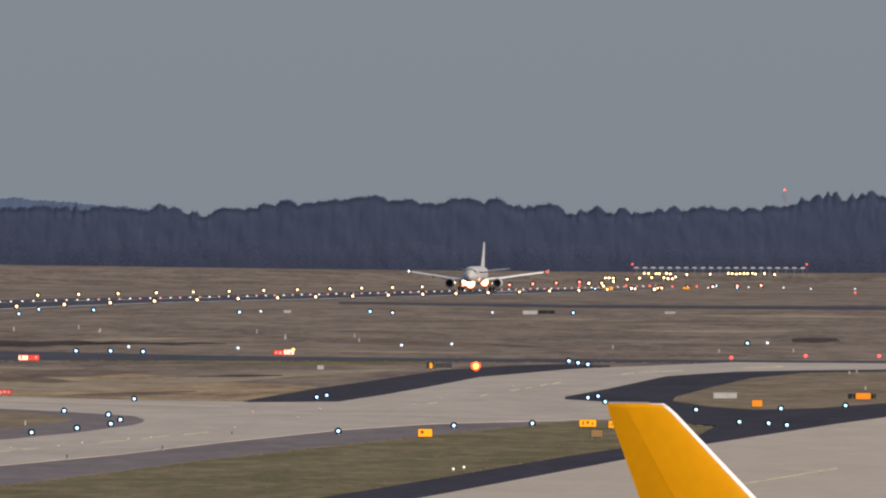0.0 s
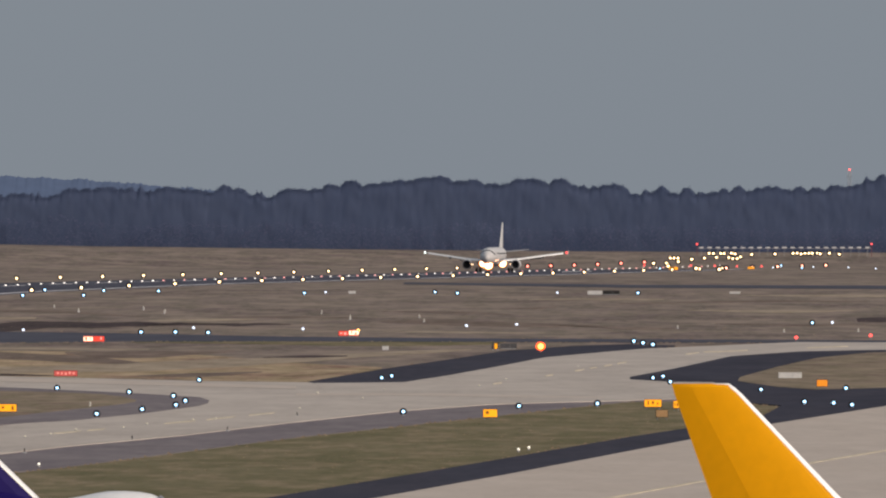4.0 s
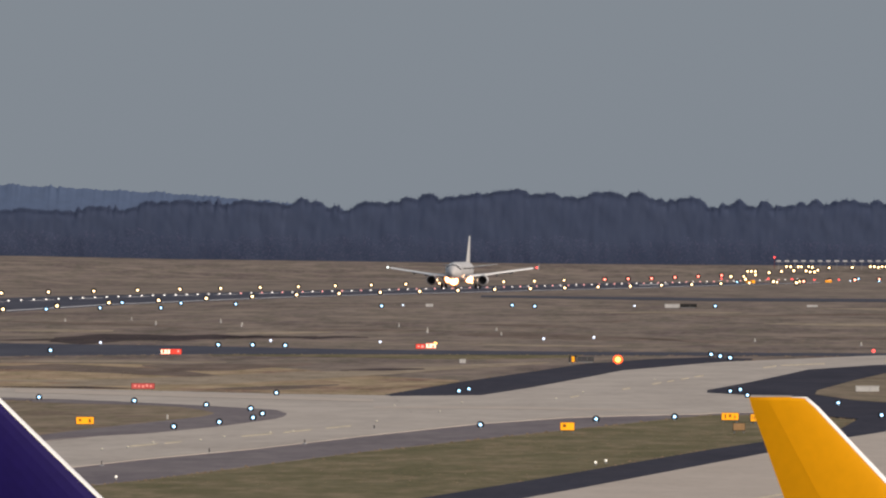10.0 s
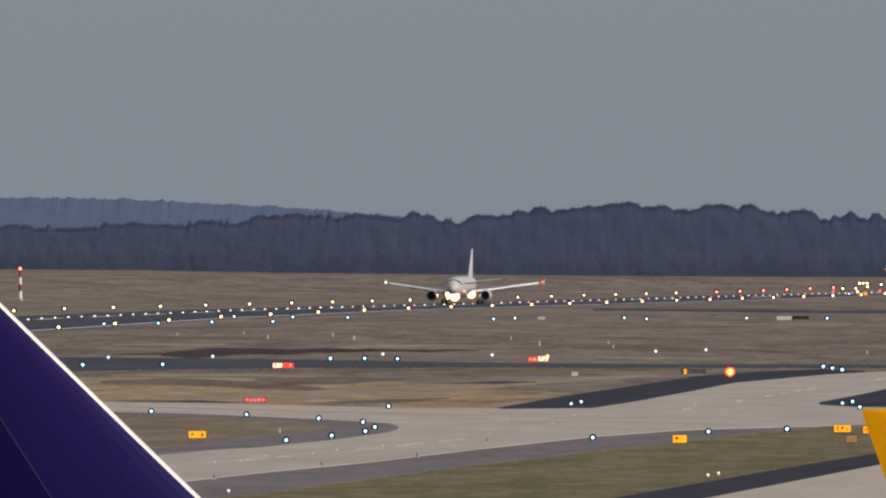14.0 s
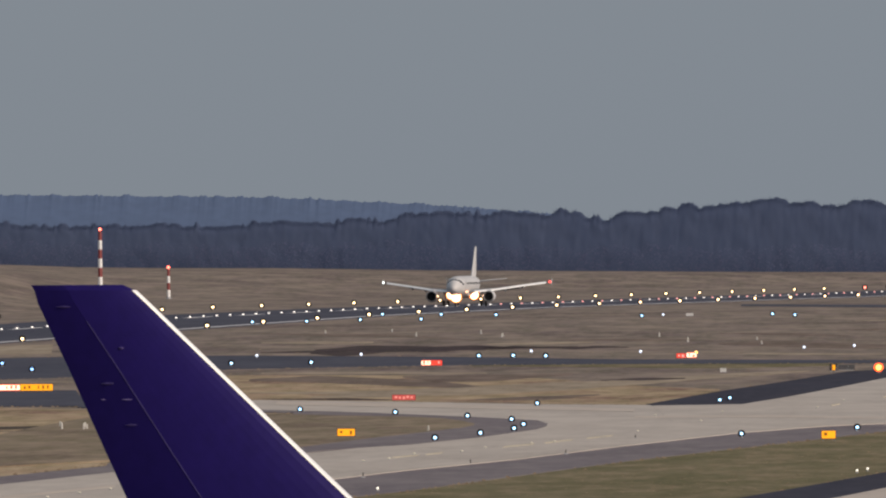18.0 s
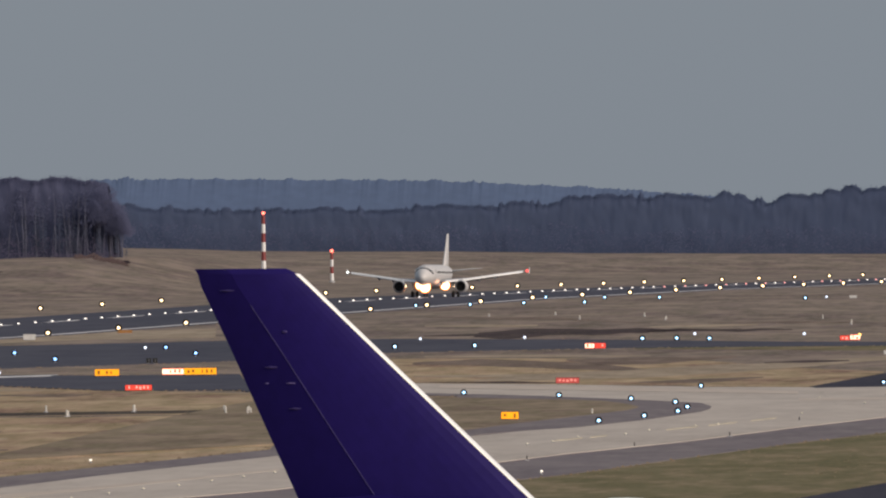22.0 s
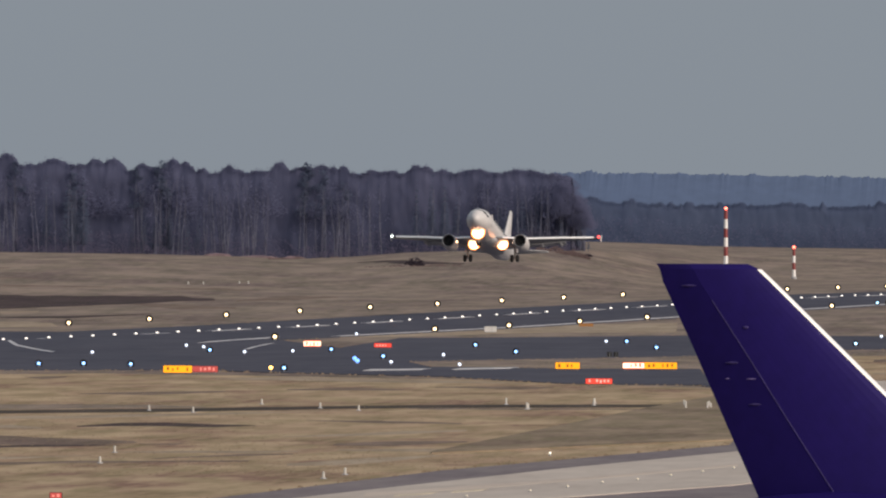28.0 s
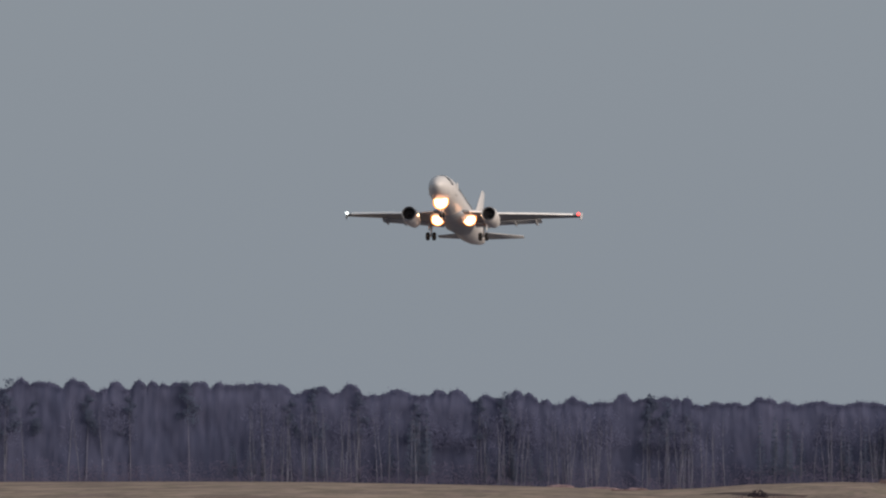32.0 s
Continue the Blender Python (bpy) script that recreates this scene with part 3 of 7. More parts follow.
strip("grass_streak", [(-119.4, 1649.7), (-113.1, 1650.1), (-107.4, 1650.5)],
      [(-119.9, 1657.7), (-114.7, 1674.1), (-107.9, 1658.5)], BROWN, 0.022, "brown streak of damp grass", "grass", 14, 2, 5)
strip("grass_streak", [(-106.3, 1678.6), (-96.7, 1663.2), (-94.2, 1679.4)],
      [(-106.8, 1686.6), (-98.3, 1691.1), (-94.6, 1687.3)], BROWN, 0.022, "brown streak of damp grass", "grass", 14, 2, 5)
strip("grass_streak", [(-77.2, 1359.8), (-76.0, 1359.9), (-75.3, 1363.9)],
      [(-77.4, 1363.8), (-76.7, 1371.9), (-75.5, 1367.9)], HEATH, 0.024, "dark soil and heather streak in the dry grass", "grass", 14, 2, 5)
strip("grass_streak", [(-77.5, 1399.9), (-73.5, 1388.1), (-71.0, 1396.2)],
      [(-77.7, 1403.9), (-74.1, 1400.0), (-71.0, 1396.2)], BROWN, 0.022, "brown streak of damp grass", "grass", 14, 2, 5)
strip("grass_streak", [(-96.1, 1322.5), (-91.2, 1330.9), (-87.4, 1343.2), (-83.5, 1363.4)],
      [(-96.4, 1326.5), (-92.0, 1342.9), (-88.4, 1359.1), (-83.8, 1367.4)], STRAW, 0.024, "pale straw streak in the grass", "grass", 14, 2, 5)
strip("grass_streak", [(-87.1, 1259.0), (-77.3, 1255.6), (-70.4, 1288.1), (-63.4, 1328.5)],
      [(-87.4, 1263.0), (-78.3, 1271.6), (-71.3, 1304.1), (-63.6, 1332.5)], STRAW, 0.024, "pale straw streak in the grass", "grass", 14, 2, 5)
strip("grass_streak", [(-70.0, 1404.3), (-66.9, 1400.4), (-65.0, 1412.5)],
      [(-70.2, 1408.3), (-67.6, 1416.4), (-65.0, 1412.5)], STRAW, 0.024, "pale straw streak in the grass", "grass", 14, 2, 5)
strip("grass_streak", [(-86.1, 1190.9), (-81.9, 1195.2), (-80.2, 1207.3), (-77.8, 1235.6)],
      [(-86.7, 1198.9), (-83.5, 1219.1), (-81.5, 1227.3), (-78.1, 1239.5)], STRAW, 0.024, "pale straw streak in the grass", "grass", 14, 2, 5)
strip("grass_streak", [(-134.7, 1752.8), (-125.7, 1745.5), (-112.3, 1726.3), (-99.4, 1719.1)],
      [(-135.4, 1760.8), (-128.3, 1781.4), (-114.7, 1762.3), (-99.8, 1727.1)], STRAW, 0.024, "pale straw streak in the grass", "grass", 14, 2, 5)
strip("grass_streak", [(-103.6, 1241.7), (-98.0, 1242.1), (-93.8, 1242.5), (-89.6, 1250.8)],
      [(-103.9, 1245.7), (-99.0, 1254.1), (-94.7, 1254.4), (-89.9, 1254.8)], STRAW, 0.024, "pale straw streak in the grass", "grass", 14, 2, 5)
strip("grass_streak", [(-127.0, 1368.1), (-122.3, 1368.5), (-119.1, 1364.8)],
      [(-127.4, 1372.1), (-123.7, 1384.5), (-119.5, 1368.8)], STRAW, 0.024, "pale straw streak in the grass", "grass", 14, 2, 5)
strip("grass_streak", [(-97.9, 1214.1), (-92.9, 1230.5), (-89.2, 1238.8)],
      [(-98.3, 1218.0), (-93.5, 1238.5), (-89.5, 1242.8)], BROWN, 0.022, "brown streak of damp grass", "grass", 14, 2, 5)
strip("grass_streak", [(-104.7, 1281.7), (-101.8, 1278.0), (-101.5, 1286.0)],
      [(-105.1, 1285.7), (-102.4, 1285.9), (-101.8, 1290.0)], BROWN, 0.022, "brown streak of damp grass", "grass", 14, 2, 5)
strip("grass_streak", [(-139.9, 1411.1), (-131.8, 1419.9), (-122.4, 1424.8), (-114.1, 1445.5), (-102.1, 1474.5)],
      [(-140.3, 1415.1), (-132.9, 1431.8), (-123.7, 1440.7), (-115.1, 1457.5), (-102.4, 1478.5)], STRAW, 0.024, "pale straw streak in the grass", "grass", 14, 2, 5)
strip("grass_streak", [(-119.7, 1208.1), (-110.1, 1209.0), (-103.6, 1225.6)],
      [(-120.1, 1212.1), (-111.2, 1220.9), (-103.9, 1229.6)], STRAW, 0.024, "pale straw streak in the grass", "grass", 14, 2, 5)
strip("grass_streak", [(-100.9, 1414.4), (-93.7, 1402.9), (-86.4, 1403.3)],
      [(-101.1, 1418.4), (-94.8, 1418.8), (-86.7, 1407.3)], BROWN, 0.022, "brown streak of damp grass", "grass", 14, 2, 5)
strip("grass_streak", [(-231.4, 3398.1), (-222.6, 3354.6), (-214.4, 3335.1), (-204.9, 3331.7)],
      [(-232.5, 3414.1), (-226.3, 3410.5), (-217.2, 3379.0), (-205.4, 3339.7)], HEATH, 0.024, "dark soil and heather streak in the dry grass", "grass", 14, 2, 5)
strip("grass_streak", [(-286.8, 2670.6), (-274.2, 2684.0), (-262.2, 2705.3)],
      [(-289.3, 2694.5), (-283.9, 2779.5), (-264.9, 2733.2)], BROWN, 0.022, "brown streak of damp grass", "grass", 14, 2, 5)
strip("grass_streak", [(-306.9, 2857.6), (-297.4, 2862.6), (-287.1, 2859.6)],
      [(-307.7, 2865.5), (-300.7, 2894.4), (-287.9, 2867.6)], STRAW, 0.024, "pale straw streak in the grass", "grass", 14, 2, 5)
strip("grass_verge", [(-50.0, 2181.4), (-36.1, 2161.7), (-16.4, 2129.9), (-1.8, 2154.0), (-0.3, 2186.0)],
      [(-50.2, 2189.4), (-36.6, 2193.7), (-17.0, 2197.9), (-1.8, 2194.0), (-0.3, 2194.0)], VERGE, 0.026, "greenish short grass beside the taxiway", "grass", 20, 2, 4)
strip("taxiway", [(75.5, 2152.7), (58.6, 2165.2), (0.0, 2186.0), (-29.1, 2193.8), (-51.8, 2193.4), (-80.9, 2160.5), (-100.3, 2055.6), (-117.3, 2006.6), (-128.8, 1969.8), (-131.6, 1901.5), (-141.3, 1856.6)],
      [(76.8, 2188.7), (59.6, 2201.2), (0.0, 2230.0), (-29.9, 2257.8), (-54.5, 2309.4), (-87.9, 2348.4), (-114.3, 2343.2), (-135.1, 2310.1), (-150.2, 2297.1), (-149.0, 2152.9), (-158.8, 2124.1)], RUNWAY, 0.06, "dark asphalt taxiway", "taxiway", 10, 4, 0)
strip("taxiway", [(-118.0, 1854.2), (-126.0, 1857.7), (-141.3, 1856.6), (-165.9, 1842.5), (-191.3, 1840.1), (-221.1, 1820.6)],
      [(-121.3, 1906.1), (-143.5, 2117.1), (-179.6, 2359.2), (-212.5, 2360.5), (-245.5, 2361.3), (-286.7, 2360.7)], RUNWAY, 0.07, "wide dark asphalt turn-off", "taxiway", 10, 4, 0)
strip("taxiway", [(-61.4, 1668.9), (-79.4, 1696.1), (-80.5, 1712.1), (-95.1, 1719.4), (-112.5, 1790.5), (-140.1, 1840.7)],
      [(-64.9, 1764.8), (-85.4, 1824.0), (-88.8, 1887.9), (-104.4, 1887.1), (-119.5, 1902.3), (-144.4, 1896.5)], RUNWAY, 0.08, "dark asphalt taxiway", "taxiway", 10, 4, 0)
strip("taxiway", [(-20.1, 3161.9), (22.8, 3049.9), (81.1, 2996.9), (114.1, 2959.8)],
      [(-20.6, 3245.9), (23.4, 3137.9), (83.9, 3100.9), (117.9, 3059.7)], RUNWAY, 0.06, "narrow dark asphalt track", "taxiway", 10, 4, 0)
strip("shoulder", [(26.7, 1529.8), (11.3, 1518.0), (-4.0, 1402.0), (-17.2, 1301.9), (-31.6, 1169.6), (-49.1, 1052.9), (-61.7, 940.0), (-73.7, 818.7)],
      [(27.0, 1541.8), (11.5, 1538.0), (-4.3, 1498.0), (-18.7, 1413.9), (-35.2, 1301.5), (-54.3, 1164.7), (-67.5, 1027.8), (-80.1, 890.4)], SHOULDER, 0.05, "grey asphalt taxiway shoulder", "shoulder", 10, 4, 0)
strip("shoulder", [(-27.2, 1501.8), (-32.9, 1389.6), (-39.0, 1349.4), (-43.7, 1309.3), (-55.1, 1224.8), (-54.4, 1200.8), (-68.8, 1095.8), (-80.3, 966.7), (-88.1, 877.6)],
      [(-28.2, 1525.7), (-35.4, 1493.6), (-41.5, 1437.4), (-46.6, 1397.2), (-59.2, 1316.7), (-58.5, 1292.7), (-73.6, 1171.7), (-84.9, 1022.5), (-92.9, 925.3)], SHOULDER, 0.05, "grey asphalt taxiway shoulder", "shoulder", 10, 4, 0)
strip("shoulder", [(-27.5, 1501.7), (-35.4, 1541.6), (-46.3, 1605.3), (-58.8, 1644.9)],
      [(-28.3, 1529.7), (-36.4, 1585.6), (-47.1, 1633.3), (-59.8, 1672.9)], SHOULDER, 0.06, "grey asphalt taxiway shoulder", "shoulder", 10, 4, 0)
strip("concrete_taxiway", [(-61.4, 1668.9), (-47.0, 1629.3), (-36.3, 1581.6), (-28.2, 1525.7), (-14.2, 1449.9)],
      [(-64.9, 1764.8), (-50.2, 1741.3), (-39.4, 1717.5), (-31.4, 1697.7), (-20.0, 1685.9)], CONCRETE, 0.09, "pale concrete taxiway", "taxiway", 10, 4, 0)
strip("concrete_taxiway", [(-14.2, 1449.9), (0.0, 1498.0), (11.4, 1526.0), (19.6, 1545.9), (23.1, 1829.9), (27.0, 1973.8), (36.3, 2037.7), (56.1, 2073.2), (73.4, 2092.7)],
      [(-20.0, 1685.9), (-10.7, 1694.0), (-6.3, 1762.0), (0.0, 1886.0), (4.5, 1978.0), (15.5, 2081.9), (38.8, 2177.7), (58.6, 2165.2), (75.8, 2160.7)], CONCRETE, 0.1, "pale concrete taxiway junction", "taxiway", 10, 4, 0)
strip("concrete_taxiway", [(11.4, 1522.0), (0.0, 1502.0), (-9.2, 1454.0), (-18.3, 1381.9), (-26.4, 1309.7), (-34.0, 1257.5), (-50.2, 1116.9), (-60.3, 1064.3), (-72.4, 951.3), (-79.0, 878.5)],
      [(11.7, 1562.0), (0.0, 1542.0), (-15.0, 1529.9), (-27.5, 1529.8), (-28.9, 1473.7), (-33.7, 1429.6), (-56.5, 1256.7), (-65.3, 1180.2), (-75.6, 1071.3), (-82.3, 990.6)], CONCRETE, 0.11, "pale concrete taxiway", "taxiway", 10, 4, 0)
strip("shoulder", [(-45.3, 1341.2), (-43.3, 1365.3), (-36.8, 1393.5), (-32.0, 1433.6), (-28.0, 1481.7), (-27.5, 1501.7)],
      [(-55.7, 1649.1), (-51.7, 1633.2), (-44.0, 1613.4), (-35.9, 1581.6), (-29.2, 1549.7), (-27.7, 1521.7)], SHOULDER, 0.13, "grey asphalt shoulder round the tip of a grass island", "shoulder", 10, 4, 0)
strip("grass_verge", [(-78.9, 1243.5), (-59.2, 1316.7), (-46.9, 1369.2), (-44.4, 1401.3), (-41.5, 1433.4), (-37.7, 1469.5), (-35.0, 1497.6), (-34.4, 1513.6)],
      [(-79.4, 1251.5), (-73.5, 1636.4), (-55.6, 1621.0), (-50.9, 1605.2), (-43.2, 1589.4), (-39.0, 1573.5), (-36.3, 1549.6), (-34.6, 1525.6)], ISLAND, 0.145, "dull brown-green grass island between taxiways", "grass", 24, 6, 1)
strip("concrete_lane", [(-59.5, 1709.0), (-43.8, 1673.4), (-21.0, 1621.9)],
      [(-60.7, 1744.9), (-44.7, 1709.4), (-21.3, 1649.9)], APRON, 0.12, "paler worn strip of the concrete taxiway", "taxiway", 14, 2, 2)
strip("concrete_lane", [(-20.3, 1569.9), (-8.5, 1562.0), (-0.4, 1550.0), (9.2, 1542.0)],
      [(-20.4, 1581.9), (-8.6, 1582.0), (-0.4, 1570.0), (9.2, 1554.0)], APRON, 0.12, "paler worn strip of the concrete taxiway", "taxiway", 14, 2, 2)
strip("concrete_lane", [(-72.4, 1071.6), (-64.9, 1108.1), (-58.7, 1152.5), (-53.3, 1192.8)],
      [(-72.9, 1079.5), (-65.6, 1120.1), (-59.1, 1160.5), (-53.7, 1200.8)], APRON, 0.125, "paler worn strip of the concrete taxiway", "taxiway", 14, 2, 2)
strip("taxiway", [(-19.9, 1677.9), (-10.7, 1686.0), (-6.3, 1758.0), (0.0, 1878.0), (4.5, 1970.0), (15.5, 2073.9), (21.7, 2121.9)],
      [(-20.6, 1689.9), (-14.1, 1821.9), (-5.7, 1962.0), (0.0, 2062.0), (8.5, 2126.0), (16.1, 2149.9), (21.8, 2129.9)], ASPHALT, 0.12, "dark asphalt fillet of the taxiway", "taxiway", 10, 4, 0)
strip("taxiway", [(12.8, 1714.0), (16.7, 1689.9), (22.5, 1685.9), (26.8, 1665.8), (30.5, 1617.7), (45.2, 1669.4), (61.2, 1744.9)],
      [(13.0, 1738.0), (18.7, 1829.9), (27.1, 1981.8), (36.5, 2045.7), (45.4, 2065.5), (56.4, 2081.2), (73.7, 2100.7)], ASPHALT, 0.13, "dark asphalt fillet of the taxiway", "taxiway", 10, 4, 0)
strip("grass_verge", [(23.8, 1693.8), (26.9, 1637.8), (30.4, 1613.7), (37.5, 1629.6), (45.4, 1677.4), (62.2, 1772.9)],
      [(24.6, 1733.8), (30.4, 1845.8), (36.8, 1953.7), (44.5, 2025.5), (55.5, 2049.2), (72.9, 2076.7)], ISLAND, 0.15, "dull brown-green grass island with signs", "grass", 24, 6, 1.5)
strip("taxiway", [(-16.2, 973.9), (-0.5, 1130.0), (13.9, 1273.9), (22.1, 1369.8), (30.7, 1441.7), (42.0, 1549.4), (61.2, 1744.9)],
      [(-20.2, 1005.8), (-4.1, 1162.0), (9.7, 1302.0), (21.7, 1409.8), (30.5, 1617.7), (45.4, 1677.4), (62.2, 1772.9)], ASPHALT, 0.14, "dark asphalt strip along the apron", "taxiway", 10, 4, 0)
strip("taxiway", [(19.2, 1517.9), (23.5, 1493.8), (25.8, 1477.8), (27.9, 1441.7)],
      [(21.9, 1733.9), (26.6, 1685.8), (30.7, 1625.7), (34.2, 1605.6)], ASPHALT, 0.125, "dark asphalt between the grass islands", "taxiway", 10, 4, 0)
strip("apron", [(-16.1, 277.5), (-9.4, 277.8), (-1.7, 278.0), (5.9, 277.9), (11.7, 277.8), (17.4, 277.5)],
      [(-28.6, 841.5), (-16.2, 973.9), (-0.5, 1130.0), (22.1, 1369.8), (42.0, 1549.4), (61.2, 1744.9)], APRON, 0.16, "pale concrete apron", "apron", 10, 4, 0)
NEAR_BLUE = [
    (-31.7, 1681.7), (-36.3, 1569.6), (-31.4, 1537.7), (-29.8, 1469.7), (-29.5, 1497.7), (-32.2, 1441.6),
    (-35.5, 1413.6), (-13.1, 1701.9), (-12.2, 1722.0), (-9.1, 1426.0), (1.0, 1462.0), (8.1, 1478.0),
    (15.1, 1701.9), (16.3, 1717.9), (16.5, 1661.9), (24.6, 1589.8), (27.0, 1489.8), (29.5, 1481.7),
    (30.9, 1469.7), (33.1, 1601.7), (40.1, 1629.5), (-54.6, 1637.1), (-44.2, 1605.4), (-13.9, 1021.9),
]
FAR_BLUE = [
    (-73.3, 2829.0), (-71.9, 2913.1), (-51.2, 2285.4), (-46.4, 2285.5), (-41.7, 2277.6), (-12.8, 2882.0),
    (-8.8, 2862.0), (22.8, 2865.9), (16.6, 2153.9), (17.6, 2129.9), (18.7, 2109.9), (44.9, 2413.6),
    (-35.6, 2865.8), (-61.9, 2901.3), (-82.6, 2200.4), (-72.0, 2204.8), (-83.7, 2824.8), (-82.7, 2924.8),
    (-101.3, 2796.2), (-92.3, 2804.5), (37.5, 4035.0), (71.8, 4295.0), (73.5, 4090.0),
]
WEST_BLUE = [
    (-165.0, 1882.8), (-160.2, 1887.2), (-154.1, 1879.7), (-160.1, 2075.8), (-145.8, 2092.9), (-132.8, 1997.6),
    (-131.5, 2162.0), (-120.8, 2070.5), (-133.6, 1841.2), (-114.4, 2219.1), (-106.2, 2135.4),
]
PALE_LAMPS = [
    (-29.2, 2333.8), (-45.1, 2349.6), (-6.0, 2378.0), (1.3, 2398.0), (-32.1, 2885.8), (8.7, 2874.0),
    (66.8, 4125.5), (70.3, 4221.4), (74.3, 4129.3), (78.0, 4177.3), (86.0, 4133.1), (90.9, 4045.0),
    (101.9, 4048.7), (48.0, 2421.5), (-83.2, 2312.5), (-68.7, 2321.0), (-172.3, 2042.7), (-168.4, 2143.4),
    (-164.6, 2123.6), (-154.2, 2056.2), (-149.3, 2072.6), (-127.1, 1925.8), (-127.2, 2026.0), (-117.3, 1898.4),
    (-117.4, 2222.9), (-157.8, 2316.6),
]
DEEP_BLUE = [
    (-134.1, 1965.4), (-131.6, 1933.5),
]
INSET = [
    (-36.7, 1313.5), (-35.3, 1337.5), (-31.7, 1349.6), (-30.2, 1369.7), (-26.8, 1393.7), (-25.0, 1401.8),
    (-18.6, 1461.9), (-18.4, 1581.9), (-13.6, 1533.9), (-2.9, 1646.0), (-0.2, 1710.0), (7.9, 1846.0),
    (-38.4, 1301.4), (-12.1, 1610.0), (-53.1, 1180.8), (-54.6, 1164.7), (-56.1, 1148.6), (-57.6, 1132.5),
    (-59.4, 1120.4), (-60.9, 1104.3), (-62.5, 1088.2), (-65.5, 1068.0),
]
STAKES = [
    (-29.6, 1289.7), (-22.9, 1337.8), (-36.3, 1229.5), (-18.3, 1421.9),
]
RED_LAMPS = [
    (38.8, 2201.7), (49.4, 2229.5), (59.4, 2229.2), (53.9, 4261.7), (59.1, 4217.6), (65.4, 4217.5),
    (94.7, 3760.8), (48.0, 4290.0), (35.8, 4290.0),
]
APPROACH = [
    (38.2, 4285.8), (41.6, 4285.8), (39.5, 4029.8), (44.8, 4509.8), (45.8, 4509.8), (46.9, 4509.8),
    (45.7, 4385.8), (50.5, 4489.7), (54.2, 4513.7), (56.3, 4577.7), (57.5, 4577.6), (59.6, 4577.6),
    (60.5, 4577.6), (62.6, 4581.6), (63.5, 4573.6), (61.1, 4525.6), (62.0, 4509.6), (63.2, 4509.6),
    (64.5, 4537.5), (68.1, 4569.5), (74.7, 4577.4),
]
APPROACH_END = [
    (80.0, 4589.3), (81.1, 4589.3), (82.1, 4581.3), (83.3, 4589.2), (84.4, 4589.2), (85.4, 4589.2),
    (86.9, 4593.2), (87.5, 4585.2), (90.2, 4593.1), (92.8, 4581.1), (57.7, 4525.6), (44.4, 3857.7),
    (48.8, 3777.7), (50.5, 3861.7),
]
VERGE_LAMPS = [
    (0.8, 1234.0), (1.6, 1242.0), (-33.5, 1169.5), (-69.5, 1236.0),
]
POSTS = [
    (-119.1, 1473.2), (-114.2, 1461.5), (-112.5, 1521.8), (-105.1, 1494.3), (-100.5, 1478.6), (-86.1, 1495.5),
    (-82.4, 1539.8), (-72.9, 1520.3), (-69.8, 1504.4), (-100.1, 1193.8), (-103.0, 1241.7), (-79.6, 1135.2),
    (-79.2, 1151.3), (-239.2, 3048.6), (-236.7, 3052.8), (-231.5, 3073.3), (-230.1, 3077.4), (-68.0, 2593.1),
    (-58.3, 2621.4), (-54.0, 2573.4), (-24.0, 2489.9), (-13.6, 2518.0), (-12.6, 2462.0), (24.6, 2369.9),
    (39.1, 2317.7), (49.7, 2321.5), (-37.7, 1477.5), (46.8, 1813.4), (49.9, 2009.4), (51.2, 2025.4),
    (-84.0, 2644.7), (-73.7, 2661.0), (-68.4, 2609.1), (-58.7, 2637.3), (-54.3, 2593.4), (-73.4, 1528.2),
    (-70.7, 1520.4),
]
POSTS_EAST = [
    (-29.2, 2569.8), (-24.1, 2505.9), (-81.6, 1523.8), (-86.0, 1491.5), (-90.0, 1527.3), (-72.1, 1504.3),
    (-69.9, 1500.4),
]
SIGNS = [
    (-55.6, 2169.3, 1.21, 0.68, "lit"),
    (-54.2, 2169.3, 1.44, 0.68, "red"),
    (-22.6, 2249.9, 1.26, 0.63, "red"),
    (-21.2, 2253.9, 1.34, 0.71, "lit"),
    (-1.5, 1402.0, 1.17, 0.64, "yellow"),
    (13.0, 1465.9, 1.49, 0.62, "yellow"),
    (15.0, 1457.9, 0.46, 0.61, "yellow"),
    (13.2, 1401.9, 0.98, 0.59, "tan"),
    (31.3, 1629.7, 1.03, 0.63, "orange"),
    (43.7, 1701.4, 1.55, 0.66, "orange"),
    (-1.5, 2070.0, 0.36, 0.65, "yellow"),
    (-46.8, 1733.4, 2.43, 0.55, "dimred"),
    (-43.9, 1437.3, 1.51, 0.60, "yellow"),
    (-142.4, 1800.4, 3.16, 0.76, "yellow"),
    (-140.0, 1808.6, 2.80, 0.64, "dimred"),
    (-102.8, 1863.2, 2.75, 0.72, "yellow"),
    (-95.5, 1867.6, 2.42, 0.72, "lit"),
    (-92.4, 1867.7, 3.73, 0.72, "yellow"),
    (-90.5, 1699.6, 2.74, 0.54, "red"),
    (-152.2, 2148.6, 2.26, 0.75, "lit"),
    (-142.4, 2141.3, 2.25, 0.52, "red"),
    (-174.0, 1729.3, 4.07, 0.73, "orange"),
    (-90.9, 1050.1, 0.74, 0.33, "dimred"),
    (40.3, 3981.0, 2.10, 0.70, "yellow"),
    (60.3, 4057.0, 1.60, 0.50, "yellow"),
]
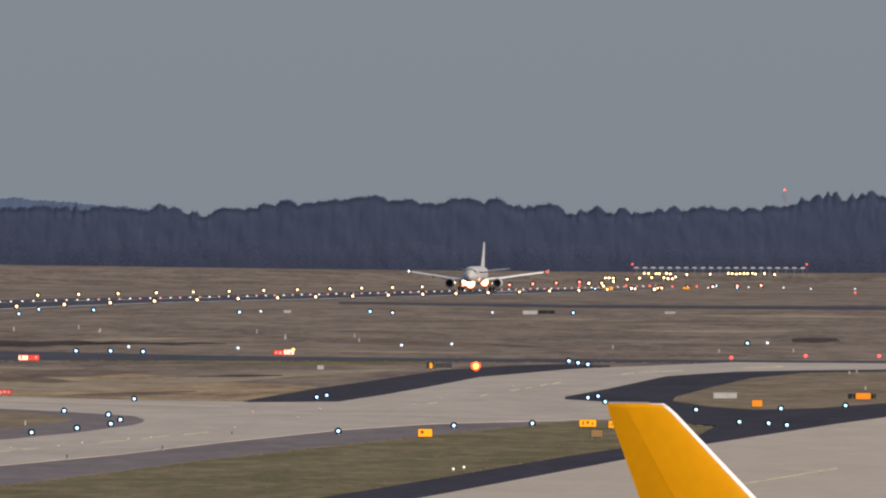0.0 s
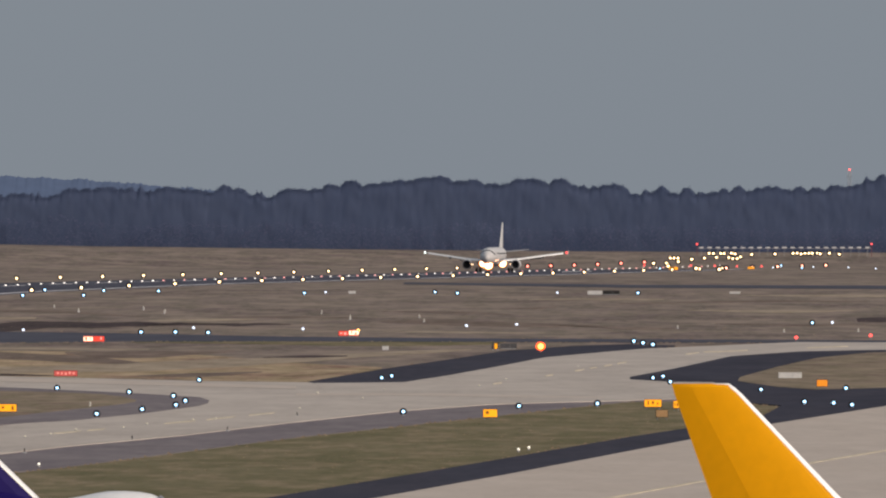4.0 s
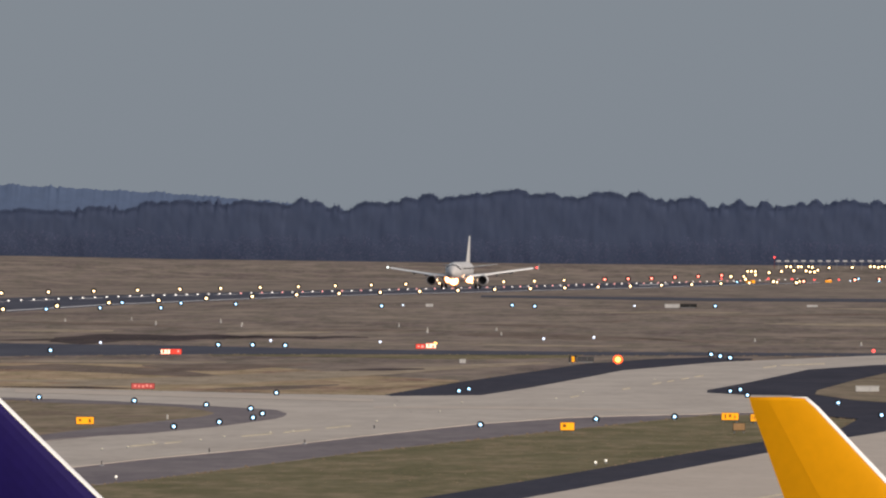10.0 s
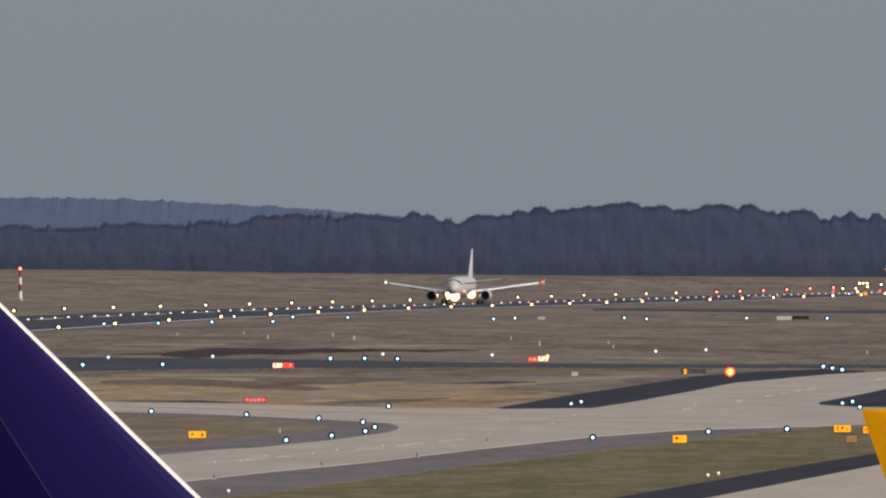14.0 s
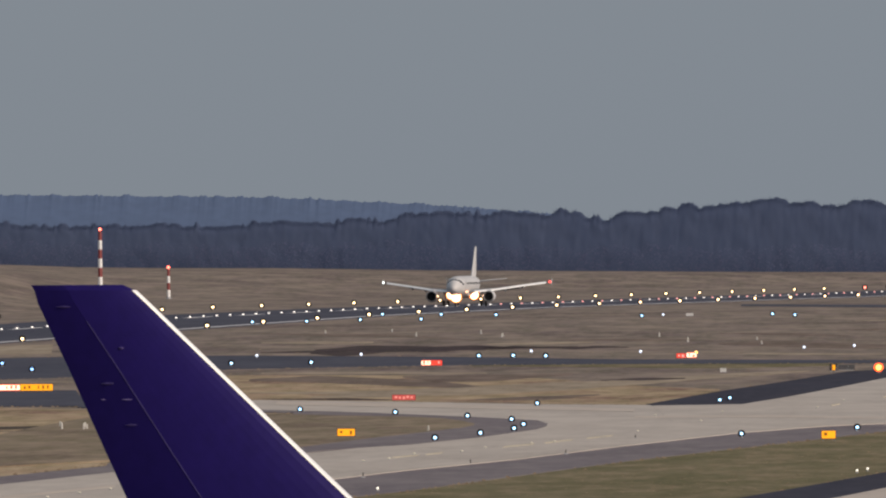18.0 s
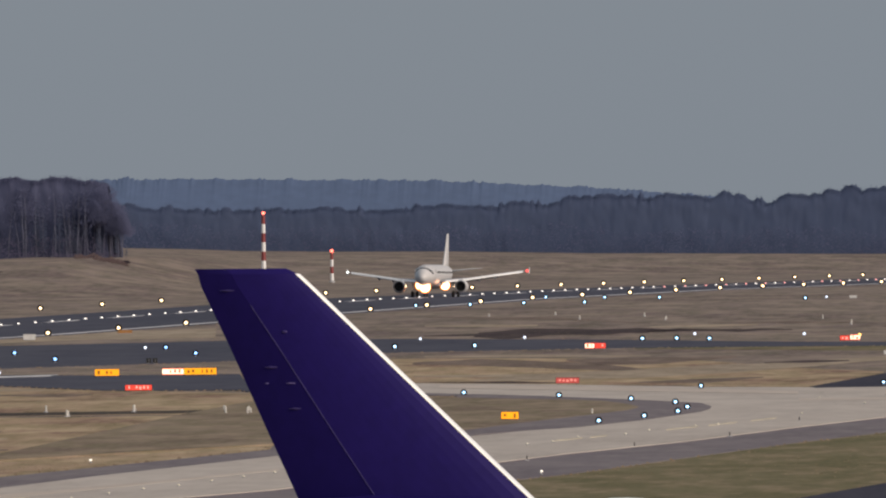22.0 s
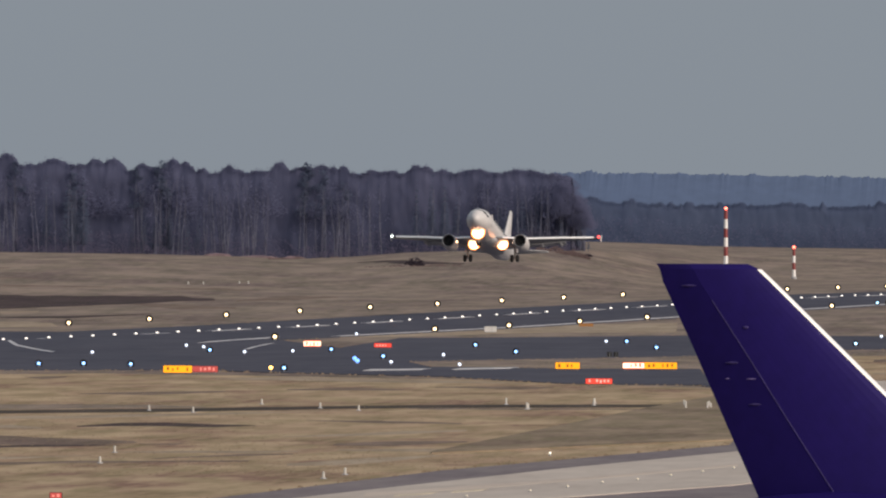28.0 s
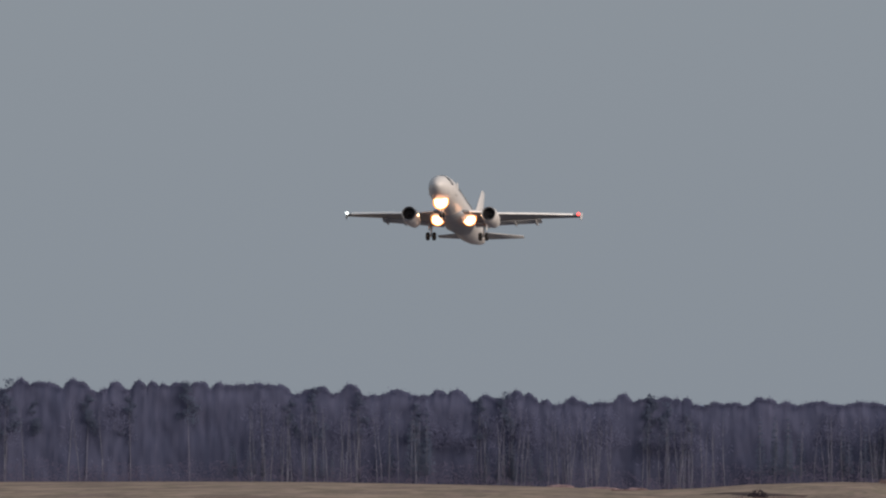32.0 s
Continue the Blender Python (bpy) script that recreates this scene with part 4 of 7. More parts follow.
PANELS = [
    (29.7, 1721.7, 2.45, 0.60, "white"),
    (15.3, 2874.0, 2.59, 0.60, "white"),
    (18.2, 2877.9, 2.89, 0.60, "black"),
    (-27.5, 2893.9, 1.30, 0.40, "white"),
    (40.1, 2889.7, 1.90, 0.30, "white"),
    (-1.9, 2082.0, 0.29, 0.79, "black"),
    (-1.2, 2082.0, 0.29, 0.79, "black"),
    (0.1, 2094.0, 2.11, 0.58, "slate"),
    (-142.7, 2381.7, 1.74, 0.74, "white"),
    (-133.1, 2462.4, 2.13, 0.43, "ochre"),
    (-231.8, 2475.2, 1.98, 0.52, "ochre"),
    (-107.3, 2039.2, 0.57, 0.57, "black"),
    (-106.5, 2039.2, 0.57, 0.57, "black"),
    (-15.5, 2073.9, 0.79, 0.43, "white"),
    (42.9, 1717.5, 0.77, 0.54, "black"),
    (45.3, 1721.4, 0.48, 0.48, "black"),
]
BUSHES = [
    (-213.7, 3311.1), (-316.0, 4286.4), (-193.0, 3576.8),
]
BEACON = (4.1, 2042.0)
AMBER = [(-21.0, 2297.9), (-103.1, 1883.2), (-134.5, 1833.1)]
strip("yellow_line", [(-36.7, 1317.9), (-34.8, 1330.3)], [(-36.7, 1325.1), (-34.8, 1337.5)], YPAINT, 0.14, "worn dash of a faded yellow taxi line", "paint", 2, 1)
strip("yellow_line", [(-34.3, 1334.0), (-33.1, 1341.8)], [(-34.3, 1341.2), (-33.1, 1349.0)], YPAINT, 0.14, "worn dash of a faded yellow taxi line", "paint", 2, 1)
strip("yellow_line", [(-28.8, 1372.1), (-26.5, 1388.4)], [(-28.8, 1379.3), (-26.5, 1395.6)], YPAINT, 0.14, "worn dash of a faded yellow taxi line", "paint", 2, 1)
strip("yellow_line", [(-25.7, 1394.2), (-23.6, 1411.5)], [(-25.7, 1401.4), (-23.6, 1418.7)], YPAINT, 0.14, "worn dash of a faded yellow taxi line", "paint", 2, 1)
strip("yellow_line", [(-22.5, 1420.2), (-20.5, 1435.6)], [(-22.5, 1427.4), (-20.5, 1442.8)], YPAINT, 0.14, "worn dash of a faded yellow taxi line", "paint", 2, 1)
strip("yellow_line", [(-1.5, 1663.8), (-0.6, 1677.0)], [(-1.5, 1669.8), (-0.6, 1683.0)], YPAINT, 0.16, "worn dash of a faded yellow taxi line", "paint", 2, 1)
strip("yellow_line", [(4.0, 1743.0), (4.9, 1758.3)], [(4.0, 1749.0), (4.9, 1764.3)], YPAINT, 0.16, "worn dash of a faded yellow taxi line", "paint", 2, 1)
strip("yellow_line", [(7.4, 1799.0), (8.5, 1816.8)], [(7.4, 1805.0), (8.5, 1822.8)], YPAINT, 0.16, "worn dash of a faded yellow taxi line", "paint", 2, 1)
strip("yellow_line", [(9.2, 1827.0), (10.0, 1840.4)], [(9.2, 1833.0), (10.0, 1846.4)], YPAINT, 0.16, "worn dash of a faded yellow taxi line", "paint", 2, 1)
strip("yellow_line", [(10.9, 1855.0), (11.9, 1871.4)], [(10.9, 1861.0), (11.9, 1877.4)], YPAINT, 0.16, "worn dash of a faded yellow taxi line", "paint", 2, 1)
strip("yellow_line", [(12.6, 1883.0), (13.8, 1902.4)], [(12.6, 1889.0), (13.8, 1908.4)], YPAINT, 0.16, "worn dash of a faded yellow taxi line", "paint", 2, 1)
strip("yellow_line", [(21.8, 2003.9), (23.7, 2026.9)], [(21.8, 2009.9), (23.7, 2032.9)], YPAINT, 0.16, "worn dash of a faded yellow taxi line", "paint", 2, 1)
strip("yellow_line", [(24.4, 2034.9), (30.2, 2059.2)], [(24.4, 2040.9), (30.2, 2065.2)], YPAINT, 0.16, "worn dash of a faded yellow taxi line", "paint", 2, 1)
strip("yellow_line", [(38.3, 2093.3), (44.0, 2117.3)], [(38.3, 2099.3), (44.0, 2123.3)], YPAINT, 0.16, "worn dash of a faded yellow taxi line", "paint", 2, 1)
strip("yellow_line", [(-70.4, 1069.3), (-68.4, 1079.3)], [(-70.4, 1074.1), (-68.4, 1084.1)], YPAINT, 0.14, "worn dash of a faded yellow taxi line", "paint", 2, 1)
strip("yellow_line", [(-67.5, 1083.5), (-65.8, 1092.0)], [(-67.5, 1088.3), (-65.8, 1096.8)], YPAINT, 0.14, "worn dash of a faded yellow taxi line", "paint", 2, 1)
strip("yellow_line", [(1.2, 1000.0), (14.0, 1113.5), (30.0, 1245.0)], [(1.2, 1003.6), (14.0, 1117.1), (30.0, 1248.6)], YPAINT, 0.2, "faded yellow line on the apron", "paint", 8, 1)
strip("white_line", [(-172.0, 2208.5), (-170.2, 2244.8), (-167.7, 2281.1)], [(-172.0, 2230.1), (-170.2, 2266.4), (-167.7, 2302.7)], PAINT, 0.1, "faded white painted line", "paint", 2, 1)
strip("white_line", [(-199.8, 2230.4), (-193.1, 2166.7), (-186.6, 2119.1), (-180.6, 2079.5)], [(-199.8, 2235.8), (-193.1, 2172.1), (-186.6, 2124.5), (-180.6, 2084.9)], PAINT, 0.1, "faded white painted line", "paint", 2, 1)
strip("white_line", [(-125.3, 1850.3), (-122.4, 1854.5), (-119.3, 1862.7)], [(-125.3, 1865.3), (-122.4, 1869.5), (-119.3, 1877.7)], PAINT, 0.12, "faded white painted line", "paint", 2, 1)
strip("white_line", [(-116.2, 1866.9), (-113.3, 1875.1), (-110.4, 1883.3)], [(-116.2, 1881.9), (-113.3, 1890.1), (-110.4, 1898.3)], PAINT, 0.12, "faded white painted line", "paint", 2, 1)
strip("white_line", [(-159.1, 2118.0), (-160.9, 2162.0), (-162.0, 2202.1)], [(-159.1, 2130.0), (-160.9, 2174.0), (-162.0, 2214.1)], PAINT, 0.1, "faded white painted line", "paint", 2, 1)
strip("white_line", [(12.9, 3890.0), (16.5, 3930.0), (20.2, 3933.9)], [(12.9, 3914.0), (16.5, 3954.0), (20.2, 3957.9)], PAINT, 0.1, "faded white painted line", "paint", 2, 1)
BANKS = [(-281.1, 3665.2, 4.62, 3.2, 1.90), (-272.3, 3665.9, 4.28, 4.6, 1.78), (-264.0, 3666.5, 3.82, 2.9, 2.41), (-247.3, 3667.7, 2.50, 11.6, 2.92)]
MASTS = [(-170.5, 3746.1, 15.4, 0.55), (-154.9, 3746.8, 6.6, 0.42)]
TOWER = (98.9, 4739.0, 23.5)
ARRAY = ((53.2, 4599.7), (102.2, 4598.9), 1.70)


def lamp(name, label, group, r, h, glass, base_r=0.16, squash=0.9, dark_ring=False):
    """A field lamp on its short stem; the root is its base plate."""
    root = piece(name, loft([circle(0, 0, z, q, 10) for z, q in ((0, base_r * 1.5), (0.06, base_r * 1.5), (0.08, base_r), (0.12, base_r))]), METAL)
    tagged(root, label, "light", group)
    piece("stem", tube((0, 0, 0.1), (0, 0, h - r * 0.5), base_r * 0.4, n=6), METAL, root)
    piece("lens", globe((0, 0, h), r, 10, 6, squash), glass, root, smooth=True)
    # black disc behind the lens, added to imitate a dark halo round bright lamps
    if dark_ring:
        piece("dark_ring", loft([circle(0, r * d, h, r * q, 10, "y") for d, q in ((0.75, 2.3), (1.0, 2.5), (1.2, 2.0))]), DARK, root)
    return root


def row_of(first, spots):
    """Stands a thing on the first spot and copies of it on the others."""
    for k, (x, y) in enumerate(spots):
        m = pose(x, y, level(x, y) + 0.05)
        if k == 0:
            first.matrix_basis = m
        else:
            copy_thing(first, m)


G = "runway edge lights"
row_of(lamp("runway_edge_light", "lit white runway edge light on a short stem", G, 0.235, 0.5, G_WHITE, dark_ring=True), [on_runway(n, 0) for n in range(-1, 29)])
row_of(lamp("runway_edge_light", "lit white runway edge light on a short stem", G, 0.235, 0.5, G_WHITE, dark_ring=True), [on_runway(n, 67) for n in range(-3, 27) if n != -2])
row_of(lamp("runway_edge_light", "runway edge light glowing red at the far end", G, 0.3, 0.5, glow("lamp_rose", (1.0, 0.24, 0.17), 4.0), dark_ring=True), [on_runway(n, 0) for n in (29.41, 30.25, 31.11, 31.99, 32.89, 33.81)])
row_of(lamp("runway_edge_light", "runway edge light glowing pink at the far end", G, 0.29, 0.5, glow("lamp_salmon", (1.0, 0.42, 0.28), 4.2), dark_ring=True), [on_runway(n, 67) for n in range(27, 32)])
C = "runway centre line lights"
pale = [n / 4 for n in range(-48, 128) if n < 58 or n % 2]
pink = [n / 4 for n in range(58, 128) if n % 2 == 0]
row_of(lamp("centre_line_light", "pale inset runway centre line light", C, 0.21, 0.13, G_PALE, 0.2, 0.75), [on_runway(n + 0.125, 33.5) for n in pale])
row_of(lamp("centre_line_light", "pink inset runway centre line light", C, 0.23, 0.13, G_PINK, 0.2, 0.75), [on_runway(n + 0.125, 33.5) for n in pink])
B = "taxiway edge lights"
row_of(lamp("taxiway_light", "blue-white taxiway edge light in the grass", B, 0.135, 0.34, G_BLUE, 0.09, dark_ring=True), NEAR_BLUE)
row_of(lamp("taxiway_light", "blue-white taxiway edge light in the grass", B, 0.185, 0.4, G_BLUE, 0.1, dark_ring=True), FAR_BLUE)
row_of(lamp("taxiway_light", "blue-white light beside the turn-off", B, 0.185, 0.4, G_WEST, 0.1, dark_ring=True), WEST_BLUE)
row_of(lamp("taxiway_light", "dim pale taxiway light", B, 0.19, 0.36, glow("lamp_dim", (0.75, 0.83, 1.0), 1.6), 0.1), PALE_LAMPS)
row_of(lamp("taxiway_light", "deep blue taxiway light", B, 0.27, 0.4, G_DEEP, 0.1), DEEP_BLUE)
row_of(lamp("centre_light", "pale inset taxiway centre light", "taxiway centre lights", 0.115, 0.13, glow("lamp_faint", (0.6, 0.54, 0.42), 0.3), 0.12, 0.7), INSET)
row_of(lamp("taxiway_light", "faint pale light in the short grass", B, 0.1, 0.22, glow("lamp_straw", (1.0, 0.93, 0.8), 0.9), 0.07), VERGE_LAMPS)
row_of(lamp("stop_light", "red warning light on a short stem", "red lights", 0.24, 0.42, G_RED, 0.1), RED_LAMPS)
row_of(lamp("approach_light", "bright warm approach light on a pole", "approach lights", 0.29, 1.0, G_WHITE, 0.1, dark_ring=True), APPROACH)
row_of(lamp("approach_light", "bright warm approach light on a pole", "approach lights", 0.29, 1.0, G_WHITE, 0.1, dark_ring=True), APPROACH_END)
# the orange globe stands in for the glow around the bulb
guard = lamp("beacon", "glowing orange guard light beside the taxiway", "", 0.6, 0.75, glow("beacon_halo_glow", (1.0, 0.09, 0.012), 3.0), 0.2)
piece("bulb", globe((0, -0.4, 0.74), 0.36, 12, 8), glow("bulb_amber", (1.0, 0.32, 0.08), 4.5), guard, smooth=True)
row_of(guard, [BEACON])
row_of(lamp("amber_light", "small amber light beside a sign", "amber lights", 0.22, 0.5, glow("lamp_amber", (1.0, 0.55, 0.12), 5), 0.1), AMBER)

# painted edge line of the runway and its centre dashes
strip("edge_line", [on_runway(n, 64.6) for n in range(-2, 34, 6)], [on_runway(n, 63.2) for n in range(-2, 34, 6)], PAINT, 0.09, "white painted runway edge line", "paint", 10, 1)
for n in range(-12, 24):
    strip("centre_dash", [on_runway(n, 34.0), on_runway(n + 0.5, 34.0)], [on_runway(n, 33.0), on_runway(n + 0.5, 33.0)], PAINT, 0.09, "white painted centre line dash", "paint", 2, 1)


def post(h):
    root = piece("marker_post", joined(tube((0, 0, 0), (0, 0, h), 0.1, 0.085, 8), globe((0, 0, h), 0.085, 8, 4, 0.5)), mat("post_white", (0.62, 0.6, 0.56), 0.6, var=0.2, scale=0.6))
    piece("foot", loft([circle(0, 0, z, q, 8) for z, q in ((0, 0.22), (0.05, 0.22), (0.08, 0.15))]), GREY, root)
    return tagged(root, "short pale marker post in the grass", "post", "marker posts")


def stake(h):
    root = piece("marker_stake", joined(tube((0, 0, 0), (0, 0, h), 0.045, 0.04, 6), globe((0, 0, h), 0.055, 8, 4)), DARK)
    piece("foot", loft([circle(0, 0, z, q, 8) for z, q in ((0, 0.18), (0.05, 0.18), (0.08, 0.1))]), GREY, root)
    return tagged(root, "thin dark marker stake on the taxiway shoulder", "post", "marker stakes")


row_of(stake(0.32), STAKES)
row_of(post(0.48), POSTS)
row_of(post(0.62), POSTS_EAST)

FACE = {"yellow": G_SIGNY, "red": G_SIGNR, "lit": G_SIGNW, "dimred": G_DIMR, "orange": glow("sign_orange", (1.0, 0.33, 0.02), 0.3), "tan": mat("tan_plate", (0.5, 0.3, 0.14), 0.6, var=0.15, scale=0.5)}
INK = {"yellow": mat("sign_ink", (0.42, 0.19, 0.02), 0.7, var=0.2, scale=0.3), "lit": glow("sign_red_ground", (1.0, 0.16, 0.08), 0.8), "red": glow("sign_pale_ink", (1.0, 0.5, 0.42), 0.5), "dimred": glow("sign_rose_ink", (0.9, 0.35, 0.3), 0.4)}
WORDS = {"yellow": "lit yellow taxiway guidance sign with dark bars", "red": "lit red mandatory sign with pale bars", "lit": "brightly lit red and white runway sign", "dimred": "dim red sign with worn bars", "orange": "dull orange sign board on legs", "tan": "unlit tan sign board on legs"}


def sign_board(x, y, w, h, kind):
    """A lit sign: housing on two legs, a face with bars for its writing."""
    z0 = 0.25
    root = piece("taxiway_sign", box(0, 0.12, z0 + h / 2, w + 0.08, 0.22, h + 0.08, 0.02), DARK)
    tagged(root, WORDS[kind], "sign", "airfield signs")
    face = piece("face", box(0, -0.01, z0 + h / 2, w, 0.05, h, 0.01), FACE[kind], root)
    for s in (-1, 1):
        piece("leg", tube((s * w * 0.4, 0.12, 0), (s * w * 0.4, 0.12, z0), 0.05, n=6), METAL, root)
    ink = INK.get(kind)
    if ink:
        n = max(2, int(w / (h * 0.75)))
        for k in range(n):
            u = (k + 0.5) / n - 0.5
            if random.random() < 0.8:
                piece("bar", box(u * w * 0.85, -0.045, z0 + h * random.uniform(0.4, 0.6), w / n * random.uniform(0.25, 0.5), 0.02, h * random.uniform(0.35, 0.6)), ink, face)
        if kind == "lit":
            piece("border", joined(box(0, -0.04, z0 + h * 0.06, w, 0.02, h * 0.12), box(0, -0.04, z0 + h * 0.94, w, 0.02, h * 0.12)), ink, face)
    root.matrix_basis = pose(x, y, level(x, y) + 0.02)


random.seed(5)
for row in SIGNS:
    sign_board(*row)

PLATE = {"white": mat("white_plate", (0.7, 0.7, 0.69), 0.6, var=0.15, scale=0.8), "black": mat("black_plate", (0.02, 0.02, 0.02), 0.7, var=0.3, scale=0.5), "slate": mat("slate_plate", (0.09, 0.09, 0.1), 0.7, var=0.4, scale=0.6),
         "ochre": mat("ochre_plate", (0.42, 0.2, 0.06), 0.7, var=0.2, scale=0.6)}
for x, y, w, h, kind in PANELS:
    root = piece("equipment_cabinet", box(0, 0.3, 0.1 + h / 2, w, 0.6, h, 0.03), PLATE[kind])
    tagged(root, {"white": "low white equipment cabinet in the grass", "black": "low black equipment box in the grass", "slate": "unlit slate-grey sign back", "ochre": "faded ochre marker board"}[kind], "cabinet")
    piece("plinth", box(0, 0.3, 0.05, w * 0.9, 0.5, 0.1), GREY, root)
    piece("lid", box(0, 0.3, 0.1 + h + 0.02, w + 0.06, 0.66, 0.05, 0.01), PLATE[kind], root)
    piece("door_seam", box(w * 0.1, -0.005, 0.1 + h * 0.5, 0.03, 0.02, h * 0.85), GREY, root)
    root.matrix_basis = pose(x, y, level(x, y))

for x, y, top, r in MASTS:
    z0 = level(x, y)
    h = top - z0
    root = piece("light_mast", loft([circle(0, 0, z, q, 8) for z, q in ((0, r * 1.6), (0.3, r * 1.6), (0.35, r * 1.1), (0.5, r * 1.1))]), GREY)
    tagged(root, "red and white banded mast with a red lamp", "mast", "obstruction masts")
    n = 7 if h > 10 else 4
    for k in range(n):
        a, b = 0.5 + (h - 0.9) * k / n, 0.5 + (h - 0.9) * (k + 1) / n
        piece("band", tube((0, 0, a), (0, 0, b), r * (1 - 0.25 * k / n), r * (1 - 0.25 * (k + 1) / n), 8), (WHITE, RED)[(n - k) % 2], root)
    piece("lamp", globe((0, 0, h), 0.34, 10, 6), glow("mast_lamp", (1.0, 0.16, 0.1), 5), root, "red obstruction lamp")
    root.matrix_basis = pose(x, y, z0)

# lattice tower in the far wood
x, y, top = TOWER
z0 = level(x, y)
root = new("lattice_tower")
tagged(root, "slim grey lattice tower with a red lamp above the wood", "tower")
root.matrix_basis = pose(x, y, z0)
h = top - z0
for sx in (-1, 1):
    for sy in (-1, 1):
        piece("corner_post", tube((sx * 0.9, sy * 0.9, 0), (sx * 0.35, sy * 0.35, h), 0.09, 0.06, 6), GREY, root)
for k in range(14):
    a, b = h * k / 14, h * (k + 1) / 14
    w, v = 0.9 - 0.55 * k / 14, 0.9 - 0.55 * (k + 1) / 14
    piece("brace", joined(tube((-w, -w, a), (v, -v, b), 0.05, n=5), tube((w, w, a), (-v, v, b), 0.05, n=5), tube((-w, w, a), (-v, -v, b), 0.05, n=5), tube((w, -w, a), (v, v, b), 0.05, n=5)), GREY, root)
piece("platform", box(0, 0, h * 0.93, 1.9, 1.9, 0.12, 0.02), GREY, root)
piece("lamp", globe((0, 0, h + 0.2), 0.3, 10, 6), glow("tower_lamp", (1.0, 0.12, 0.1), 2.5), root, "red obstruction lamp")

# landing-beam aerial array beyond the runway's end
(xa, ya), (xb, yb), zt = ARRAY
ARRAYWHITE = mat("array_white", (0.8, 0.8, 0.82), 0.5, var=0.06, scale=1.0)
root = new("aerial_array")
tagged(root, "long low white aerial array with red end lamps", "antenna")
mx, my = (xa + xb) / 2, (ya + yb) / 2
z0 = level(mx, my)
root.matrix_basis = pose(mx, my, z0)
half, zt = (xb - xa) / 2, max(1.6, zt - z0)
for k in range(21):
    u = -half + 2 * half * (k + 0.5) / 21
    piece("post", tube((u, 0, -0.8), (u, 0, zt - 0.1), 0.05, n=6), GREY, root)
    piece("element", box(u, 0, zt, 1.25, 0.5, 0.36, 0.06), ARRAYWHITE, root)
piece("rail", box(0, 0.3, zt - 0.3, 2 * half, 0.12, 0.1, 0.01), GREY, root)
for s in (-1, 1):
    piece("end_post", tube((s * half, 0, -0.8), (s * half, 0, zt + 0.9), 0.07, n=6), RED, root)
    piece("end_lamp", globe((s * half, 0, zt + 1.0), 0.26, 10, 6), G_RED, root, "red obstruction lamp")



# ---- aircraft ----
def foil(x, le, z, chord, thick, upright=False, n=9):
    """A ring round an aerofoil section; le is where its leading edge lies along the aircraft (aft is +y)."""
    up, low = [], []
    for k in range(n):
        c = (1 - math.cos(math.pi * k / (n - 1))) / 2
        t = thick * chord * 2.6 * (math.sqrt(c) * 0.55 - 0.22 * c - 0.33 * c * c) + 0.004 * chord
        up.append((c * chord, t)), low.append((c * chord, -t * (1.0 if upright else 0.7)))
    ring = up + low[-2:0:-1]
    return [((x + t, le + c, z) if upright else (x, le + c, z + t)) for c, t in ring]


def cut_foil(x, le, z, chord, thick, a, b, n=7):
    """The part of an upright section between the fractions a and b of its chord."""
    up, low = [], []
    for k in range(n):
        c = a + (b - a) * k / (n - 1)
        t = thick * chord * 2.6 * (math.sqrt(c) * 0.55 - 0.22 * c - 0.33 * c * c) + 0.004 * chord
        up.append((c * chord, t)), low.append((c * chord, -t))
    return [(x + t, le + c, z) for c, t in up + low[::-1]]


def turned(ring, chord, le, hinge, slope):
    """A rudder's section swung about its hinge."""
    return [(x + max(0.0, y - le - chord * hinge) * slope, y, z) for x, y, z in ring]


def skin_loft(stations, zc, r, n=24):
    """A fuselage: stations of (y, radius factor, lift of the centre)."""
    return loft([circle(0, y, zc + dz, r * k, n, "y", r * k * 1.03) for y, k, dz in stations])


def wheel(c, r, w):
    c = Vector(c)
    prof = ((-w / 2, r * 0.55), (-w / 2, r * 0.9), (-w * 0.3, r), (w * 0.3, r), (w / 2, r * 0.9), (w / 2, r * 0.55))
    return loft([circle(c.x + dx, c.y, c.z, q, 16, "x") for dx, q in prof])


def nacelle(name, x, y, z, r, length, parent, skin, prof=((0.02, 0.86), (0.1, 0.97), (0.3, 1.0), (0.55, 0.97), (0.8, 0.86), (1.0, 0.72))):
    """A jet engine in its pod: cowl, bare lip, fan and core."""
    cowl = piece(name, loft([circle(x, y + length * a, z, r * k, 20, "y") for a, k in prof], False, False), skin, parent, smooth=True)
    piece("intake_lip", loft([circle(x, y + a, z, r * k, 20, "y") for a, k in ((0.25, 0.74), (0.04, 0.78), (-0.04, 0.83), (0.02, 0.88), (0.1, 0.91))], False, False), METAL, cowl, smooth=True)
    # duct coloured black for the shade inside the intake
    piece("duct", loft([circle(x, y + a, z, r * k, 20, "y") for a, k in ((0.2, 0.75), (0.9, 0.72))], False, False), DARK, cowl, smooth=True)
    piece("fan", loft([circle(x, y + 0.9, z, r * 0.72, 20, "y"), circle(x, y + 0.85, z, r * 0.25, 20, "y"), circle(x, y + 0.5, z, r * 0.03, 20, "y")]), DARK, cowl)
    piece("exhaust_cone", loft([circle(x, y + length * a, z, r * k, 16, "y") for a, k in ((0.85, 0.55), (1.05, 0.5), (1.2, 0.28), (1.3, 0.05))]), METAL, cowl, smooth=True)
    return cowl


